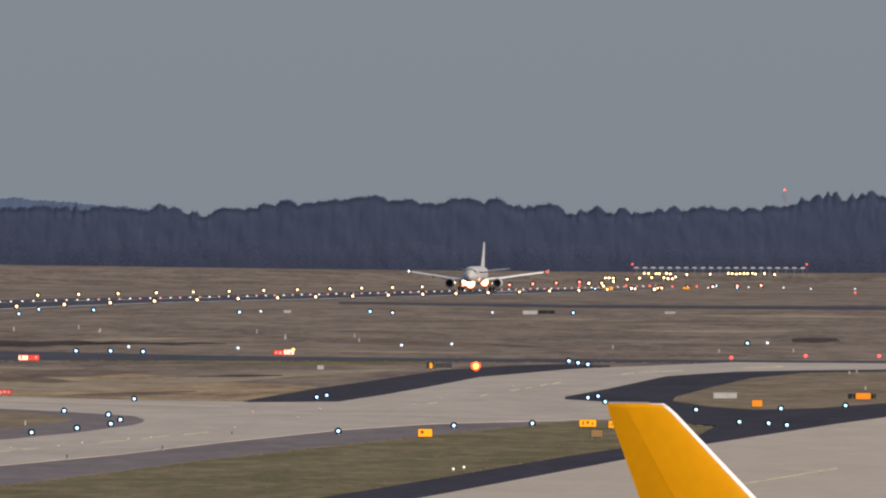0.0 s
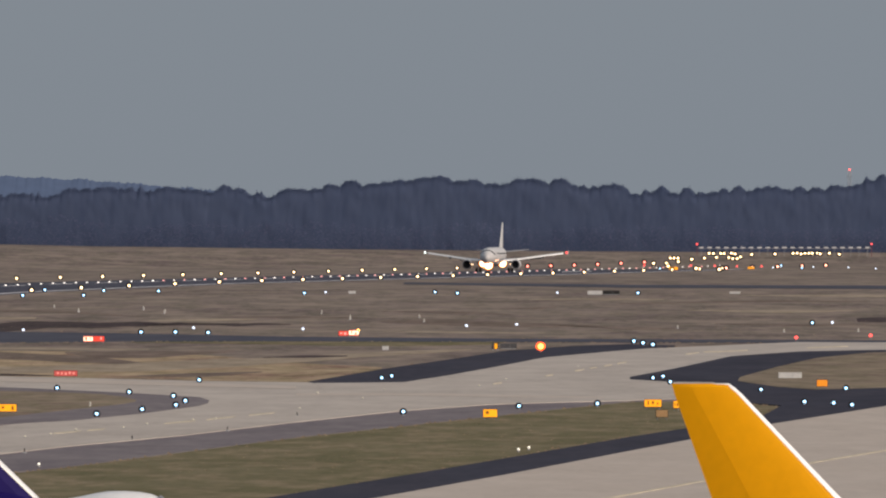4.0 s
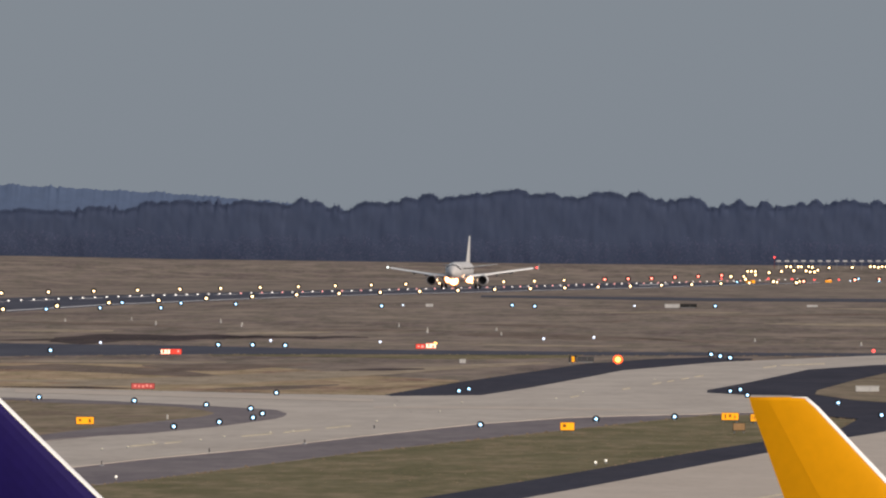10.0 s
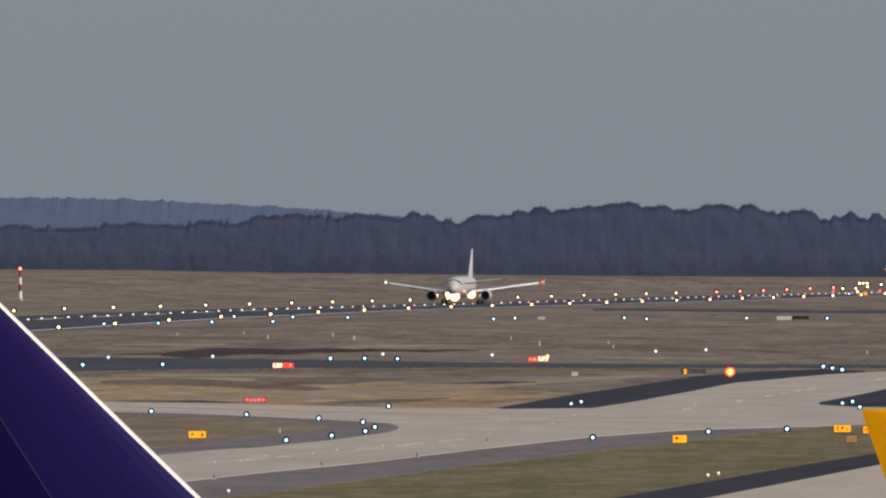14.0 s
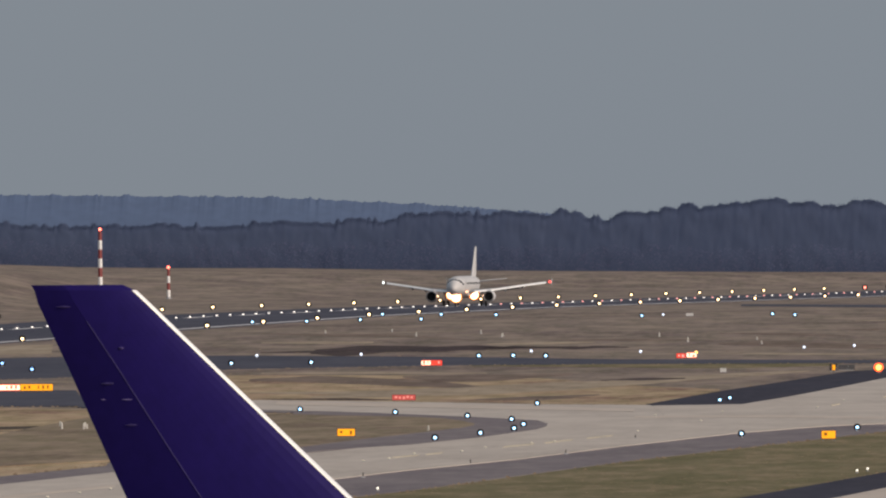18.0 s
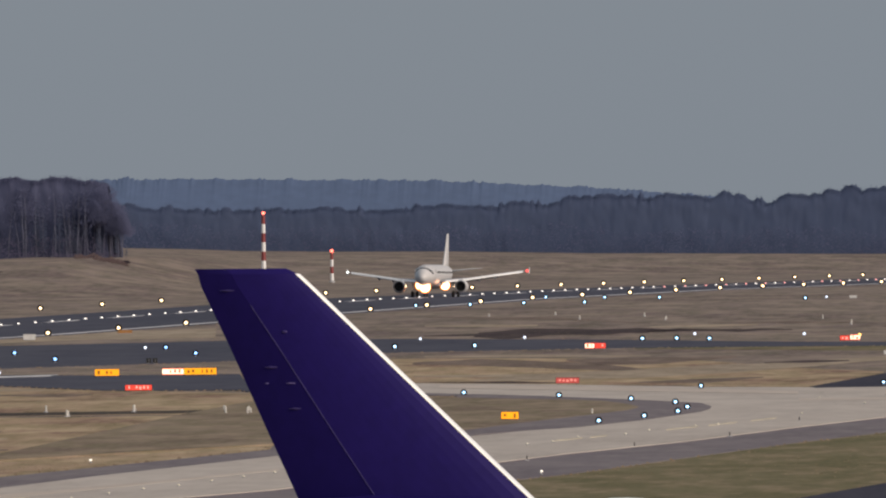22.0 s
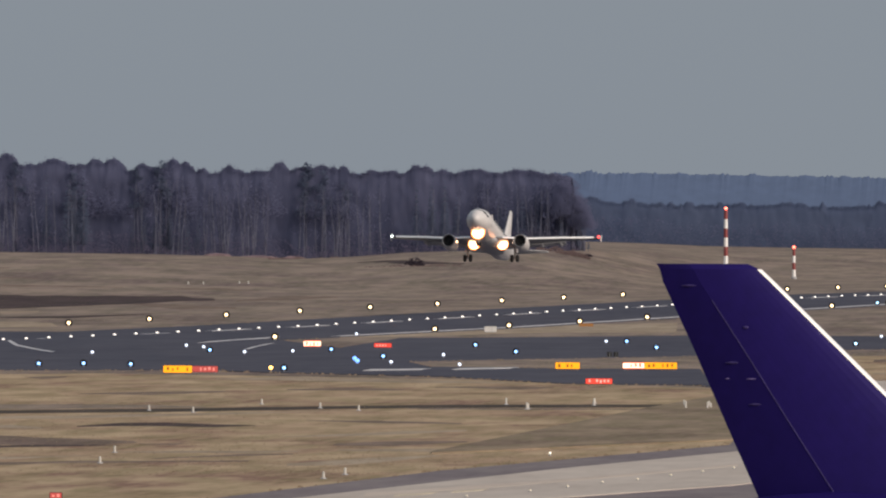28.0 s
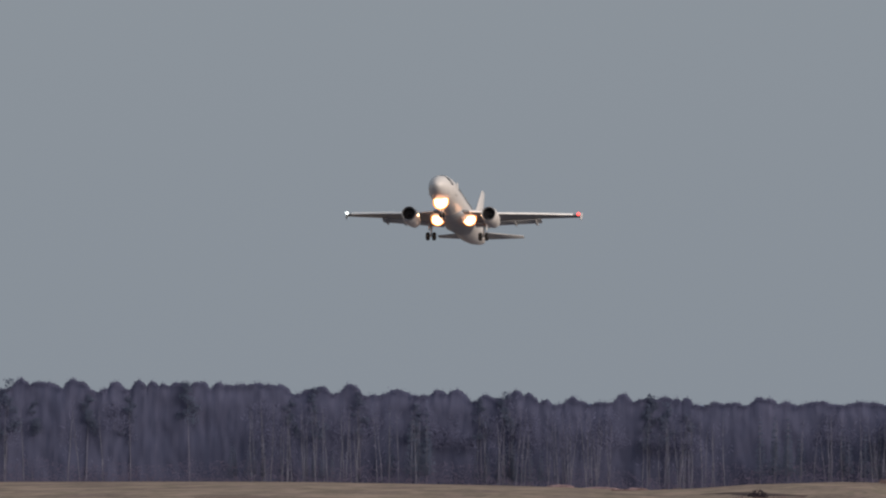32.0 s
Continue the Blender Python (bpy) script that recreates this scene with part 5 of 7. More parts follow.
def gear_leg(name, x, y, top, r, w, gap, parent, axles=(0.0,)):
    leg = piece(name, joined(tube((x, y, top), (x, y, r), 0.13, 0.1), tube((x, y - 0.05, top - 0.2), (x * 0.72, y + 0.1, top + 0.4), 0.07)), METAL, parent)
    for a in axles:
        piece("axle", tube((x - gap, y + a, r), (x + gap, y + a, r), 0.06), METAL, leg)
        for s in (-1, 1):
            piece("wheel", wheel((x + s * gap, y + a, r), r, w), DARK, leg)
    piece("gear_door", box(x + (0.35 if x > 0 else -0.35), y, top - 0.55, 0.05, 0.9, 1.1, 0.01), WHITE, leg)
    return leg


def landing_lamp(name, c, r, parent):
    """A landing light looking forward: bright lens in an orange dish painting its halo."""
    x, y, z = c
    dish = piece(name, loft([circle(x, y + a, z, r * k, 18, "y") for a, k in ((0.3, 0.5), (0.12, 0.95), (0.0, 1.0), (0.02, 0.9), (0.1, 0.6))], True, False), G_HALO, parent, "blazing landing light with its painted halo", smooth=True)
    # lens far wider than a real one, to take in the glare
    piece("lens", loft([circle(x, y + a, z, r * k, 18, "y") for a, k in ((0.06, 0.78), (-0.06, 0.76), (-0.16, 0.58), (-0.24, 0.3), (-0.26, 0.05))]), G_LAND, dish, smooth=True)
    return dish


WINGGREY = mat("wing_grey_paint", (0.24, 0.245, 0.26), 0.4, var=0.08, scale=2.0)


def airliner():
    """The twin-engined airliner that takes off; its root lies under the main wheels, its nose at -y."""
    root = new("airliner")
    tagged(root, "white twin-engined passenger airliner with bright landing lights taking off", "airplane")
    A = 17.7
    zc, r = 3.95, 1.98
    st = ((1.6, 0.05, -0.48), (1.85, 0.27, -0.4), (2.4, 0.5, -0.29), (3.3, 0.71, -0.18), (4.6, 0.89, -0.07), (6.2, 0.98, -0.01), (7.8, 1, 0),
          (12, 1, 0), (18, 1, 0), (22.4, 1, 0), (25.9, 0.93, 0.12), (29.4, 0.72, 0.42), (32.9, 0.42, 0.8), (35.1, 0.16, 1.05), (35.44, 0.05, 1.1))
    skin = mat("airliner_white", (0.6, 0.59, 0.59), 0.35, var=0.05, scale=4.0)
    piece("fuselage", skin_loft([(y - A, k, dz) for y, k, dz in st], zc, r, 28), skin, root, smooth=True)
    piece("belly_fairing", loft([circle(0, y - A, 2.55, 2.0 * k, 20, "y", 0.95 * k) for y, k in ((10.5, 0.2), (12, 0.8), (14, 1.05), (19, 1.05), (21.5, 0.7), (23, 0.2))]), GREY, root, smooth=True)

    def on_skin(y, a, out=1.012):
        k, dz = (float(np.interp(y, [q[0] for q in st], [q[n] for q in st])) for n in (1, 2))
        return math.sin(a) * r * k * out, y - A, zc + dz + math.cos(a) * r * k * 1.03 * out

    for s in (-1, 1):
        for a0, a1, y0, y1 in ((0.05, 0.66, 3.25, 4.1), (0.72, 1.08, 3.5, 4.35), (1.13, 1.36, 3.95, 4.75)):
            rim = [(y0, a0), (y0 + 0.12, (a0 + a1) / 2), (y0 + 0.3, a1), (y1 + 0.1, a1), (y1, (a0 + a1) / 2), (y1 - 0.1, a0)]
            piece("cockpit_window", loft([[on_skin(y, s * a, q) for y, a in rim] for q in (0.99, 1.02)]), GLASS, root)
        for k in range(25):
            yy = 7.8 + k * 0.76 - A
            piece("cabin_window", box(s * 1.955, yy, 4.55, 0.04, 0.24, 0.34, 0.0), GLASS, root)
        piece("cabin_door", box(s * 1.93, 6.6 - A, 4.2, 0.06, 0.82, 1.8, 0.02), skin, root)
        wing = piece("wing", loft([foil(s * x, le - A, z, c, t) for x, le, z, c, t in
                     ((1.2, 11.9, 2.75, 6.6, 0.14), (2.2, 12.6, 2.82, 6.1, 0.14), (6.3, 15.0, 3.25, 3.8, 0.12), (11.0, 17.4, 3.9, 2.55, 0.11), (16.3, 20.1, 4.62, 1.55, 0.1), (16.95, 20.6, 4.7, 1.15, 0.09))]), WINGGREY, root, smooth=True)
        piece("slat", loft([[(s * x, le - A + dy, z + dz) for dy, dz in ((0.25, 0.24), (-0.2, 0.0), (-0.25, -0.16), (0.1, -0.12))]
              for x, le, z in ((2.6, 12.7, 2.85), (6.4, 14.9, 3.2), (11.0, 17.25, 3.88), (16.0, 19.85, 4.55))]), BARE, wing)
        piece("flap", loft([[(s * x, le - A + c, z + dz) for c, dz in ((0, 0.1), (1.0, -0.16), (1.05, -0.26), (0, -0.1))] for x, le, z in ((2.3, 18.4, 2.7), (6.3, 18.6, 3.12), (11.5, 19.9, 3.85))]), GREY, wing)
        for x, le, z in ((4.2, 17.5, 2.75), (8.0, 17.8, 3.2), (10.8, 18.9, 3.65)):
            piece("flap_fairing", loft([circle(s * x, le - A + dy, z - 0.15 - q, k, 8, "y") for dy, k, q in ((0, 0.05, 0), (0.6, 0.2, 0.08), (1.6, 0.2, 0.12), (2.6, 0.04, 0.1))]), GREY, wing)
        piece("wing_fence", loft([[(s * 17.0 + q, 20.5 - A + a, z) for a, z in ((0.2, 4.2), (0.1, 4.7), (1.0, 5.35), (1.3, 5.3), (1.2, 4.7), (0.9, 4.15))] for q in (-0.04, 0.04)]), skin, wing)
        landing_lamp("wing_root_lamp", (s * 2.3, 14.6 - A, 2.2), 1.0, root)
        eng = nacelle("engine", s * 5.75, 10.9 - A, 1.95, 1.18, 4.3, root, skin)
        piece("pylon", loft([[(s * 5.75 + q, 12.0 - A + a, z) for a, z in ((0, 2.95), (1.2, 3.3), (4.0, 3.2), (3.2, 2.75))] for q in (-0.14, 0.14)]), skin, eng)
        piece("turn_off_lamp", globe((s * 4.62, 11.9 - A, 2.0), 0.16, 8, 6), glow("inboard_lamp", (1, 0.7, 0.4), 8), root)
        stab = piece("tailplane", loft([foil(s * x, le - A, z, c, 0.1) for x, le, z, c in ((0.3, 29.27, 4.75, 4.0), (3.2, 31.17, 5.05, 2.7), (6.22, 33.17, 5.36, 1.3))]), GREY, root, smooth=True)
        gear_leg("main_gear", s * 3.8, 0.0, 2.6, 0.58, 0.42, 0.46, root)
    piece("port_lamp", globe((16.75, 20.2 - A, 4.72), 0.24, 8, 6), G_RED, root, "red wing-tip light")
    piece("starboard_lamp", globe((-16.75, 20.2 - A, 4.72), 0.2, 8, 6), glow("tip_lamp", (0.9, 1, 0.95), 3), root, "pale wing-tip light")
    fin = piece("fin", loft([foil(0, le - A, z, c, 0.1, True) for z, le, c in ((5.4, 25.77, 7.6), (6.1, 27.47, 6.0), (8.8, 29.77, 4.0), (11.76, 32.17, 2.0))]), skin, root, smooth=True)
    piece("rudder", loft([cut_foil(0, le - A, z, c * 1.02, 0.105, 0.7, 1.0) for z, le, c in ((6.3, 27.57, 5.9), (8.8, 29.77, 4.0), (11.6, 32.07, 2.05))]), skin, fin)
    nose = gear_leg("nose_gear", 0.0, 6.67 - A, 2.2, 0.4, 0.24, 0.25, root)
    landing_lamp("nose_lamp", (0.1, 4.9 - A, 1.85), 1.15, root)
    return root


FITTING = mat("dull_purple_fitting", (0.036, 0.022, 0.125), 0.5, var=0.2, scale=0.4)
SEAM = mat("faded_purple_seam", (0.055, 0.04, 0.16), 0.5, var=0.3, scale=0.6)
HINGE = mat("lavender_fitting", (0.16, 0.12, 0.30), 0.4, var=0.15, scale=0.5)


def tri_freighter():
    """The parked three-engined freighter, nose at -y, wheels on z = 0."""
    root = new("freighter_jet")
    tagged(root, "parked three-engined cargo jet with a purple tail fin", "airplane")
    r, zc = 3.0, 5.7
    st = ((0, 0.05, -0.8), (0.5, 0.3, -0.7), (1.6, 0.55, -0.5), (3.5, 0.8, -0.25), (6, 0.96, -0.05), (8, 1, 0), (20, 1, 0), (40, 1, 0), (46, 0.9, 0.25), (52, 0.62, 0.9), (56.5, 0.3, 1.5), (58.5, 0.06, 1.8))
    piece("fuselage", skin_loft(st, zc, r, 28), WHITE, root, smooth=True)
    for s in (-1, 1):
        piece("wing", loft([foil(s * x, le, z, c, 0.12) for x, le, z, c in ((1.5, 20, 4.0, 11.5), (9, 26.2, 4.9, 7.2), (25.2, 38.2, 6.6, 2.8))]), GREY, root, smooth=True)
        piece("winglet", loft([foil(s * 25.3, 38.6, 6.6, 2.3, 0.08), foil(s * 26.1, 39.9, 8.6, 0.9, 0.08)]), PURPLE, root, smooth=True)
        piece("tailplane", loft([foil(s * x, le, z, c, 0.1) for x, le, z, c in ((1.2, 50.5, 6.6, 6.2), (9.0, 56.4, 7.9, 2.3))]), GREY, root, smooth=True)
        e = nacelle("wing_engine", s * 8.6, 20.4, 2.8, 1.5, 5.2, root, WHITE)
        piece("pylon", loft([[(s * 8.6 + q, 22.0 + a, z) for a, z in ((0, 4.1), (3, 4.7), (6, 4.6), (5, 3.9))] for q in (-0.2, 0.2)]), WHITE, e)
        g = gear_leg("main_gear", s * 5.3, 31.2, 3.4, 0.66, 0.5, 0.65, root, (-0.8, 0.8))
        for k in range(2):
            piece("cockpit_window", box(s * (0.5 + 0.75 * k), 2.2 + 0.75 * k, 6.85, 0.6, 0.25, 0.5, 0.05), GLASS, root)
    gear_leg("nose_gear", 0.0, 7.0, 2.9, 0.5, 0.35, 0.35, root)
    # engine in the tail: white intake, purple after body
    tail = nacelle("tail_engine", 0, 46.4, 9.93, 1.5, 7.0, root, WHITE, ((0.015, 0.86), (0.05, 0.925), (0.1, 0.967), (0.16, 0.985), (0.23, 0.98), (0.28, 0.945), (0.33, 0.895), (0.38, 0.85), (0.42, 0.825), (0.5, 0.83), (0.8, 0.8), (1.0, 0.72)))
    piece("access_panel", box(-0.5, 57.93, 11.12, 0.35, 1.1, 0.12, 0.02), METAL, tail, "bare metal panel")
    piece("after_body", loft([circle(0, y, z, q, 24, "y") for y, z, q in ((50.1, 9.93, 1.25), (50.6, 9.95, 1.36), (51.3, 9.98, 1.5), (52, 10.0, 1.56), (55, 10.05, 1.55), (57, 9.95, 1.45), (59.5, 9.75, 1.2), (61.4, 9.65, 0.98))]), PURPLE, tail, "purple engine after body", smooth=True)
    piece("exhaust_ring", loft([circle(0, y, 9.65, q, 24, "y") for y, q in ((61.3, 1.0), (61.6, 0.96), (61.55, 0.8), (60.8, 0.75))], False), METAL, tail, smooth=True)
    piece("tail_saddle", loft([[(s1 * w, y, z) for s1, w, z in ((-1, wb, 7.6), (-1, 0.5, 9.2), (1, 0.5, 9.2), (1, wb, 7.6))] for y, wb in ((46.8, 1.7), (50, 1.6), (54, 1.4), (57, 1.1))]), PURPLE, root)
    secs = [(11.2, 50.05, 7.05), (13.5, 52.43, 5.69), (15.8, 54.78, 4.34), (17.7, 56.72, 3.28), (18.06, 57.1, 2.99)]
    fin = piece("fin", loft([cut_foil(0, le, z, c, 0.125, 0.015, 0.667, 12) for z, le, c in secs] + [cut_foil(0, 57.45, 18.22, 2.74, 0.05, 0.015, 0.667, 12)]), PURPLE, root, "deep purple tail fin", smooth=False)
    lead = piece("leading_edge", loft([cut_foil(0, le - 0.015, z, c, 0.128, 0.0, 0.11 / c + 0.008, 6) for z, le, c in secs]), BARE, fin, "bare white leading edge")
    piece("rudder", loft([turned(cut_foil(0, le, z, c, 0.122, 0.664, 1.0), c, le, 0.664, 0.16) for z, le, c in secs] + [turned(cut_foil(0, 57.45, 18.22, 2.74, 0.049, 0.664, 1.0), 2.74, 57.45, 0.664, 0.16)]), PURPLE, fin, "deep purple rudder")
    for z, y, w, k, skin in ((17.58, 59.1, 0.7, 0.05, FITTING), (15.32, 57.89, 0.52, 0.06, FITTING), (14.85, 58.06, 0.18, 0.035, HINGE), (14.85, 57.28, 0.48, 0.03, HINGE), (14.1, 57.19, 0.52, 0.055, FITTING), (16.36, 57.54, 0.2, 0.07, FITTING)):
        le, c = 50.05 + (z - 11.2) * 1.0335, 7.05 - (z - 11.2) * 0.596
        d = (y - le) / c
        t = 0.125 * c * 2.6 * (math.sqrt(d) * 0.55 - 0.22 * d - 0.33 * d * d)
        for side in (-1, 1):
            piece("hinge_fairing", loft([circle(side * t + 0.16 * max(0.0, y - le - 0.664 * c), y + a, z, q, 8, "y", q * 0.7) for a, q in ((-w / 2, 0.01), (-w * 0.2, k), (w * 0.2, k), (w / 2, 0.01))]), skin, fin)
    for s in (-1, 1):
        piece("hinge_strip", loft([[(s * (0.125 * c * 0.4065 + 0.004 * c + q), le + c * 0.662 + a, z) for q, a in ((-0.02, -0.014), (0.008, -0.014), (0.008, 0.014), (-0.02, 0.014))] for z, le, c in secs[:3] + [(17.15, 56.16, 3.59)]]), SEAM, fin, "pale hinge strip")
    piece("tail_beacon", globe((0, 58.6, 18.05), 0.08, 8, 6), RED, fin)
    return root


def twin_freighter():
    """The parked twin-engined freighter with the yellow tail."""
    root = new("cargo_jet")
    tagged(root, "parked twin-engined cargo jet with a yellow tail fin", "airplane")
    r, zc = 1.9, 4.4
    st = ((0, 0.05, -0.6), (0.6, 0.35, -0.5), (1.8, 0.64, -0.35), (3.6, 0.9, -0.12), (5.5, 1, 0), (20, 1, 0), (33, 1, 0), (38, 0.88, 0.15), (42.5, 0.55, 0.55), (46, 0.22, 0.95), (47, 0.05, 1.1))
    piece("fuselage", skin_loft(st, zc, r, 28), YELLOW, root, smooth=True)
    for s in (-1, 1):
        piece("wing", loft([foil(s * x, le, z, c, 0.12) for x, le, z, c in ((1.0, 15, 3.2, 9.0), (6.6, 19.2, 3.7, 5.4), (19.0, 26.4, 5.0, 1.8))]), GREY, root, smooth=True)
        piece("tailplane", loft([foil(s * x, le, z, c, 0.1) for x, le, z, c in ((0.6, 40.2, 5.0, 4.6), (7.6, 44.6, 5.9, 1.8))]), GREY, root, smooth=True)
        e = nacelle("engine", s * 6.5, 14.0, 2.3, 1.3, 5.2, root, YELLOW)
        piece("pylon", loft([[(s * 6.5 + q, 15.6 + a, z) for a, z in ((0, 3.45), (2.5, 3.8), (5.5, 3.7), (4.5, 3.2))] for q in (-0.18, 0.18)]), YELLOW, e)
        gear_leg("main_gear", s * 3.65, 24.0, 3.0, 0.55, 0.4, 0.5, root, (-0.65, 0.65))
        for k in range(2):
            piece("cockpit_window", box(s * (0.4 + 0.55 * k), 1.9 + 0.6 * k, 5.15, 0.45, 0.2, 0.42, 0.04), GLASS, root)
    gear_leg("nose_gear", 0.0, 5.7, 2.6, 0.42, 0.3, 0.3, root)
    secs = [(6.1, 37.75, 6.55), (9.0, 40.5, 4.82), (12.0, 43.36, 3.03), (13.3, 44.6, 2.26), (13.5, 44.83, 2.08)]
    fin = piece("fin", loft([cut_foil(0, le, z, c, 0.1, 0.02, 0.703, 12) for z, le, c in secs] + [cut_foil(0, 45.0, 13.62, 1.95, 0.05, 0.02, 0.703, 12)]), YELLOW, root, "bright yellow tail fin")
    piece("leading_edge", loft([cut_foil(0, le - 0.015, z, c, 0.102, 0.0, 0.04 + 0.01 * k, 6) for k, (z, le, c) in enumerate(secs)] + [cut_foil(0, 44.99, 13.63, 1.95, 0.052, 0.0, 0.3, 6)]), BARE, fin, "bare white leading edge")
    piece("rudder", loft([turned(cut_foil(0, le, z, c, 0.098, 0.698, 1.0), c, le, 0.698, 0.09) for z, le, c in secs] + [turned(cut_foil(0, 45.0, 13.62, 1.95, 0.049, 0.698, 1.0), 1.95, 45.0, 0.698, 0.09)]), YELLOW, fin, "darker yellow rudder")
    return root


jet = airliner()
freighter = tri_freighter()
freighter.matrix_basis = pose(36.3, 480, level(36, 480), 0, 0, 90)
cargo = twin_freighter()
cargo.matrix_basis = pose(52.5, 555, level(52, 555), 0, 0, 90)


# ---- woods ----
def big_mesh(name, V, T, idx, mats):
    me = bpy.data.meshes.new(name)
    V, T = np.asarray(V, np.float32), np.asarray(T, np.int32)
    me.vertices.add(len(V)), me.loops.add(len(T) * 3), me.polygons.add(len(T))
    me.vertices.foreach_set("co", V.ravel())
    me.loops.foreach_set("vertex_index", T.ravel())
    me.polygons.foreach_set("loop_start", np.arange(0, len(T) * 3, 3, dtype=np.int32))
    me.polygons.foreach_set("material_index", np.asarray(idx, np.int32))
    for m in mats:
        me.materials.append(m)
    me.polygons.foreach_set("use_smooth", [True] * len(T))
    me.update(calc_edges=True)
    return me


def face_out(V, T):
    """Turns the tufts' triangles so that all of them face the airfield."""
    V, T = np.asarray(V, np.float32), np.array(T, np.int32)
    n = np.cross(V[T[:, 1]] - V[T[:, 0]], V[T[:, 2]] - V[T[:, 0]])
    back = n[:, 1] > 0
    T[back] = T[back][:, [0, 2, 1]]
    return T


OPEN_SIDE = np.array([0.36, -0.68, 0.64]) / np.linalg.norm([0.36, -0.68, 0.64])


def fan_out(V, T):
    """Lays loose tufts (triangles that share no corner) nearly square to the open side of the wood, as twigs grow to the light."""
    V = np.array(V, np.float32)
    P = V[T]
    d = (P - P.mean(1, keepdims=True)) @ OPEN_SIDE
    V[T] = P - 0.8 * d[:, :, None] * OPEN_SIDE
    return V


class Growth:
    """Collects the triangles of a tree."""

    def __init__(self):
        self.v, self.t, self.i = [], [], []

    def limb(self, p, q, r0, r1, mi, n=5):
        k = len(self.v)
        d = (q - p)
        side = Vector((d.y, -d.x, 0.3 * d.length)).cross(d).normalized()
        up = d.cross(side).normalized()
        for c, r in ((p, r0), (q, r1)):
            for j in range(n):
                a = 2 * math.pi * j / n
                self.v.append(c + side * (r * math.cos(a)) + up * (r * math.sin(a)))
        for j in range(n):
            a, b = k + j, k + (j + 1) % n
            self.t += [(a, b, b + n), (a, b + n, a + n)]
            self.i += [mi, mi]

    def shard(self, p, d, w, mi):
        k = len(self.v)
        s = Vector((random.gauss(0, 1), random.gauss(0, 1), random.gauss(0, 1))).normalized() * w
        self.v += [p - s, p + s, p + d]
        self.t.append((k, k + 1, k + 2))
        self.i.append(mi)

    def arrays(self):
        return np.array([tuple(v) for v in self.v], np.float32), np.array(self.t, np.int32), np.array(self.i, np.int32)


def bare_tree(h, birch, dense=1.0):
    """A leafless tree: leaning trunk, limbs and a haze of twigs. Materials: 0 trunk, 1 twigs."""
    g = Growth()
    p, r = Vector((0, 0, -0.3)), h * 0.006 + 0.04
    lean = Vector((random.gauss(0, 0.055), random.uniform(-0.04, 0.04), 1))
    pts = [p]
    for k in range(6):
        q = pts[-1] + Vector((lean.x + random.gauss(0, 0.03), lean.y + random.gauss(0, 0.03), 1)) * (h * 0.155)
        g.limb(pts[-1], q, r * (1 - 0.15 * k), r * (0.86 - 0.15 * k), 0)
        pts.append(q)
    for _ in range(int((16 if birch else 22) * dense)):
        f = random.uniform(0.34, 0.97)
        s = pts[min(5, int(f * 6))].lerp(pts[min(6, int(f * 6) + 1)], f * 6 - int(f * 6))
        a = random.uniform(0, 2 * math.pi)
        reach = h * random.uniform(0.09, 0.2) * (1.25 - 0.75 * f)
        e = s + Vector((math.cos(a) * reach, math.sin(a) * reach, reach * random.uniform(0.6, 1.5)))
        g.limb(s, e, 0.07 * (1.1 - f * 0.6), 0.02, 1, 3)
        for _ in range(int(13 * dense)):
            b = s.lerp(e, random.uniform(0.3, 1.05))
            d = Vector((random.gauss(0, 0.5), random.gauss(0, 0.5), random.uniform(0.0, 1.1))) * (h * 0.055)
            g.shard(b, d, 0.11, 1)
    for _ in range(int(170 * dense)):
        f = random.uniform(0.25, 1.0)
        reach = h * 0.17 * (1.15 - 0.85 * max(0.0, f - 0.45) / 0.55) * math.sqrt(random.random())
        a = random.uniform(0, 2 * math.pi)
        s = pts[min(5, int(f * 6))] + Vector((math.cos(a) * reach, math.sin(a) * reach, h * 0.155 * (f * 6 % 1)))
        g.shard(s, Vector((random.gauss(0, 0.4), random.gauss(0, 0.4), random.uniform(0.2, 1.2))) * (h * 0.07), 0.16, 1)
    return g.arrays()


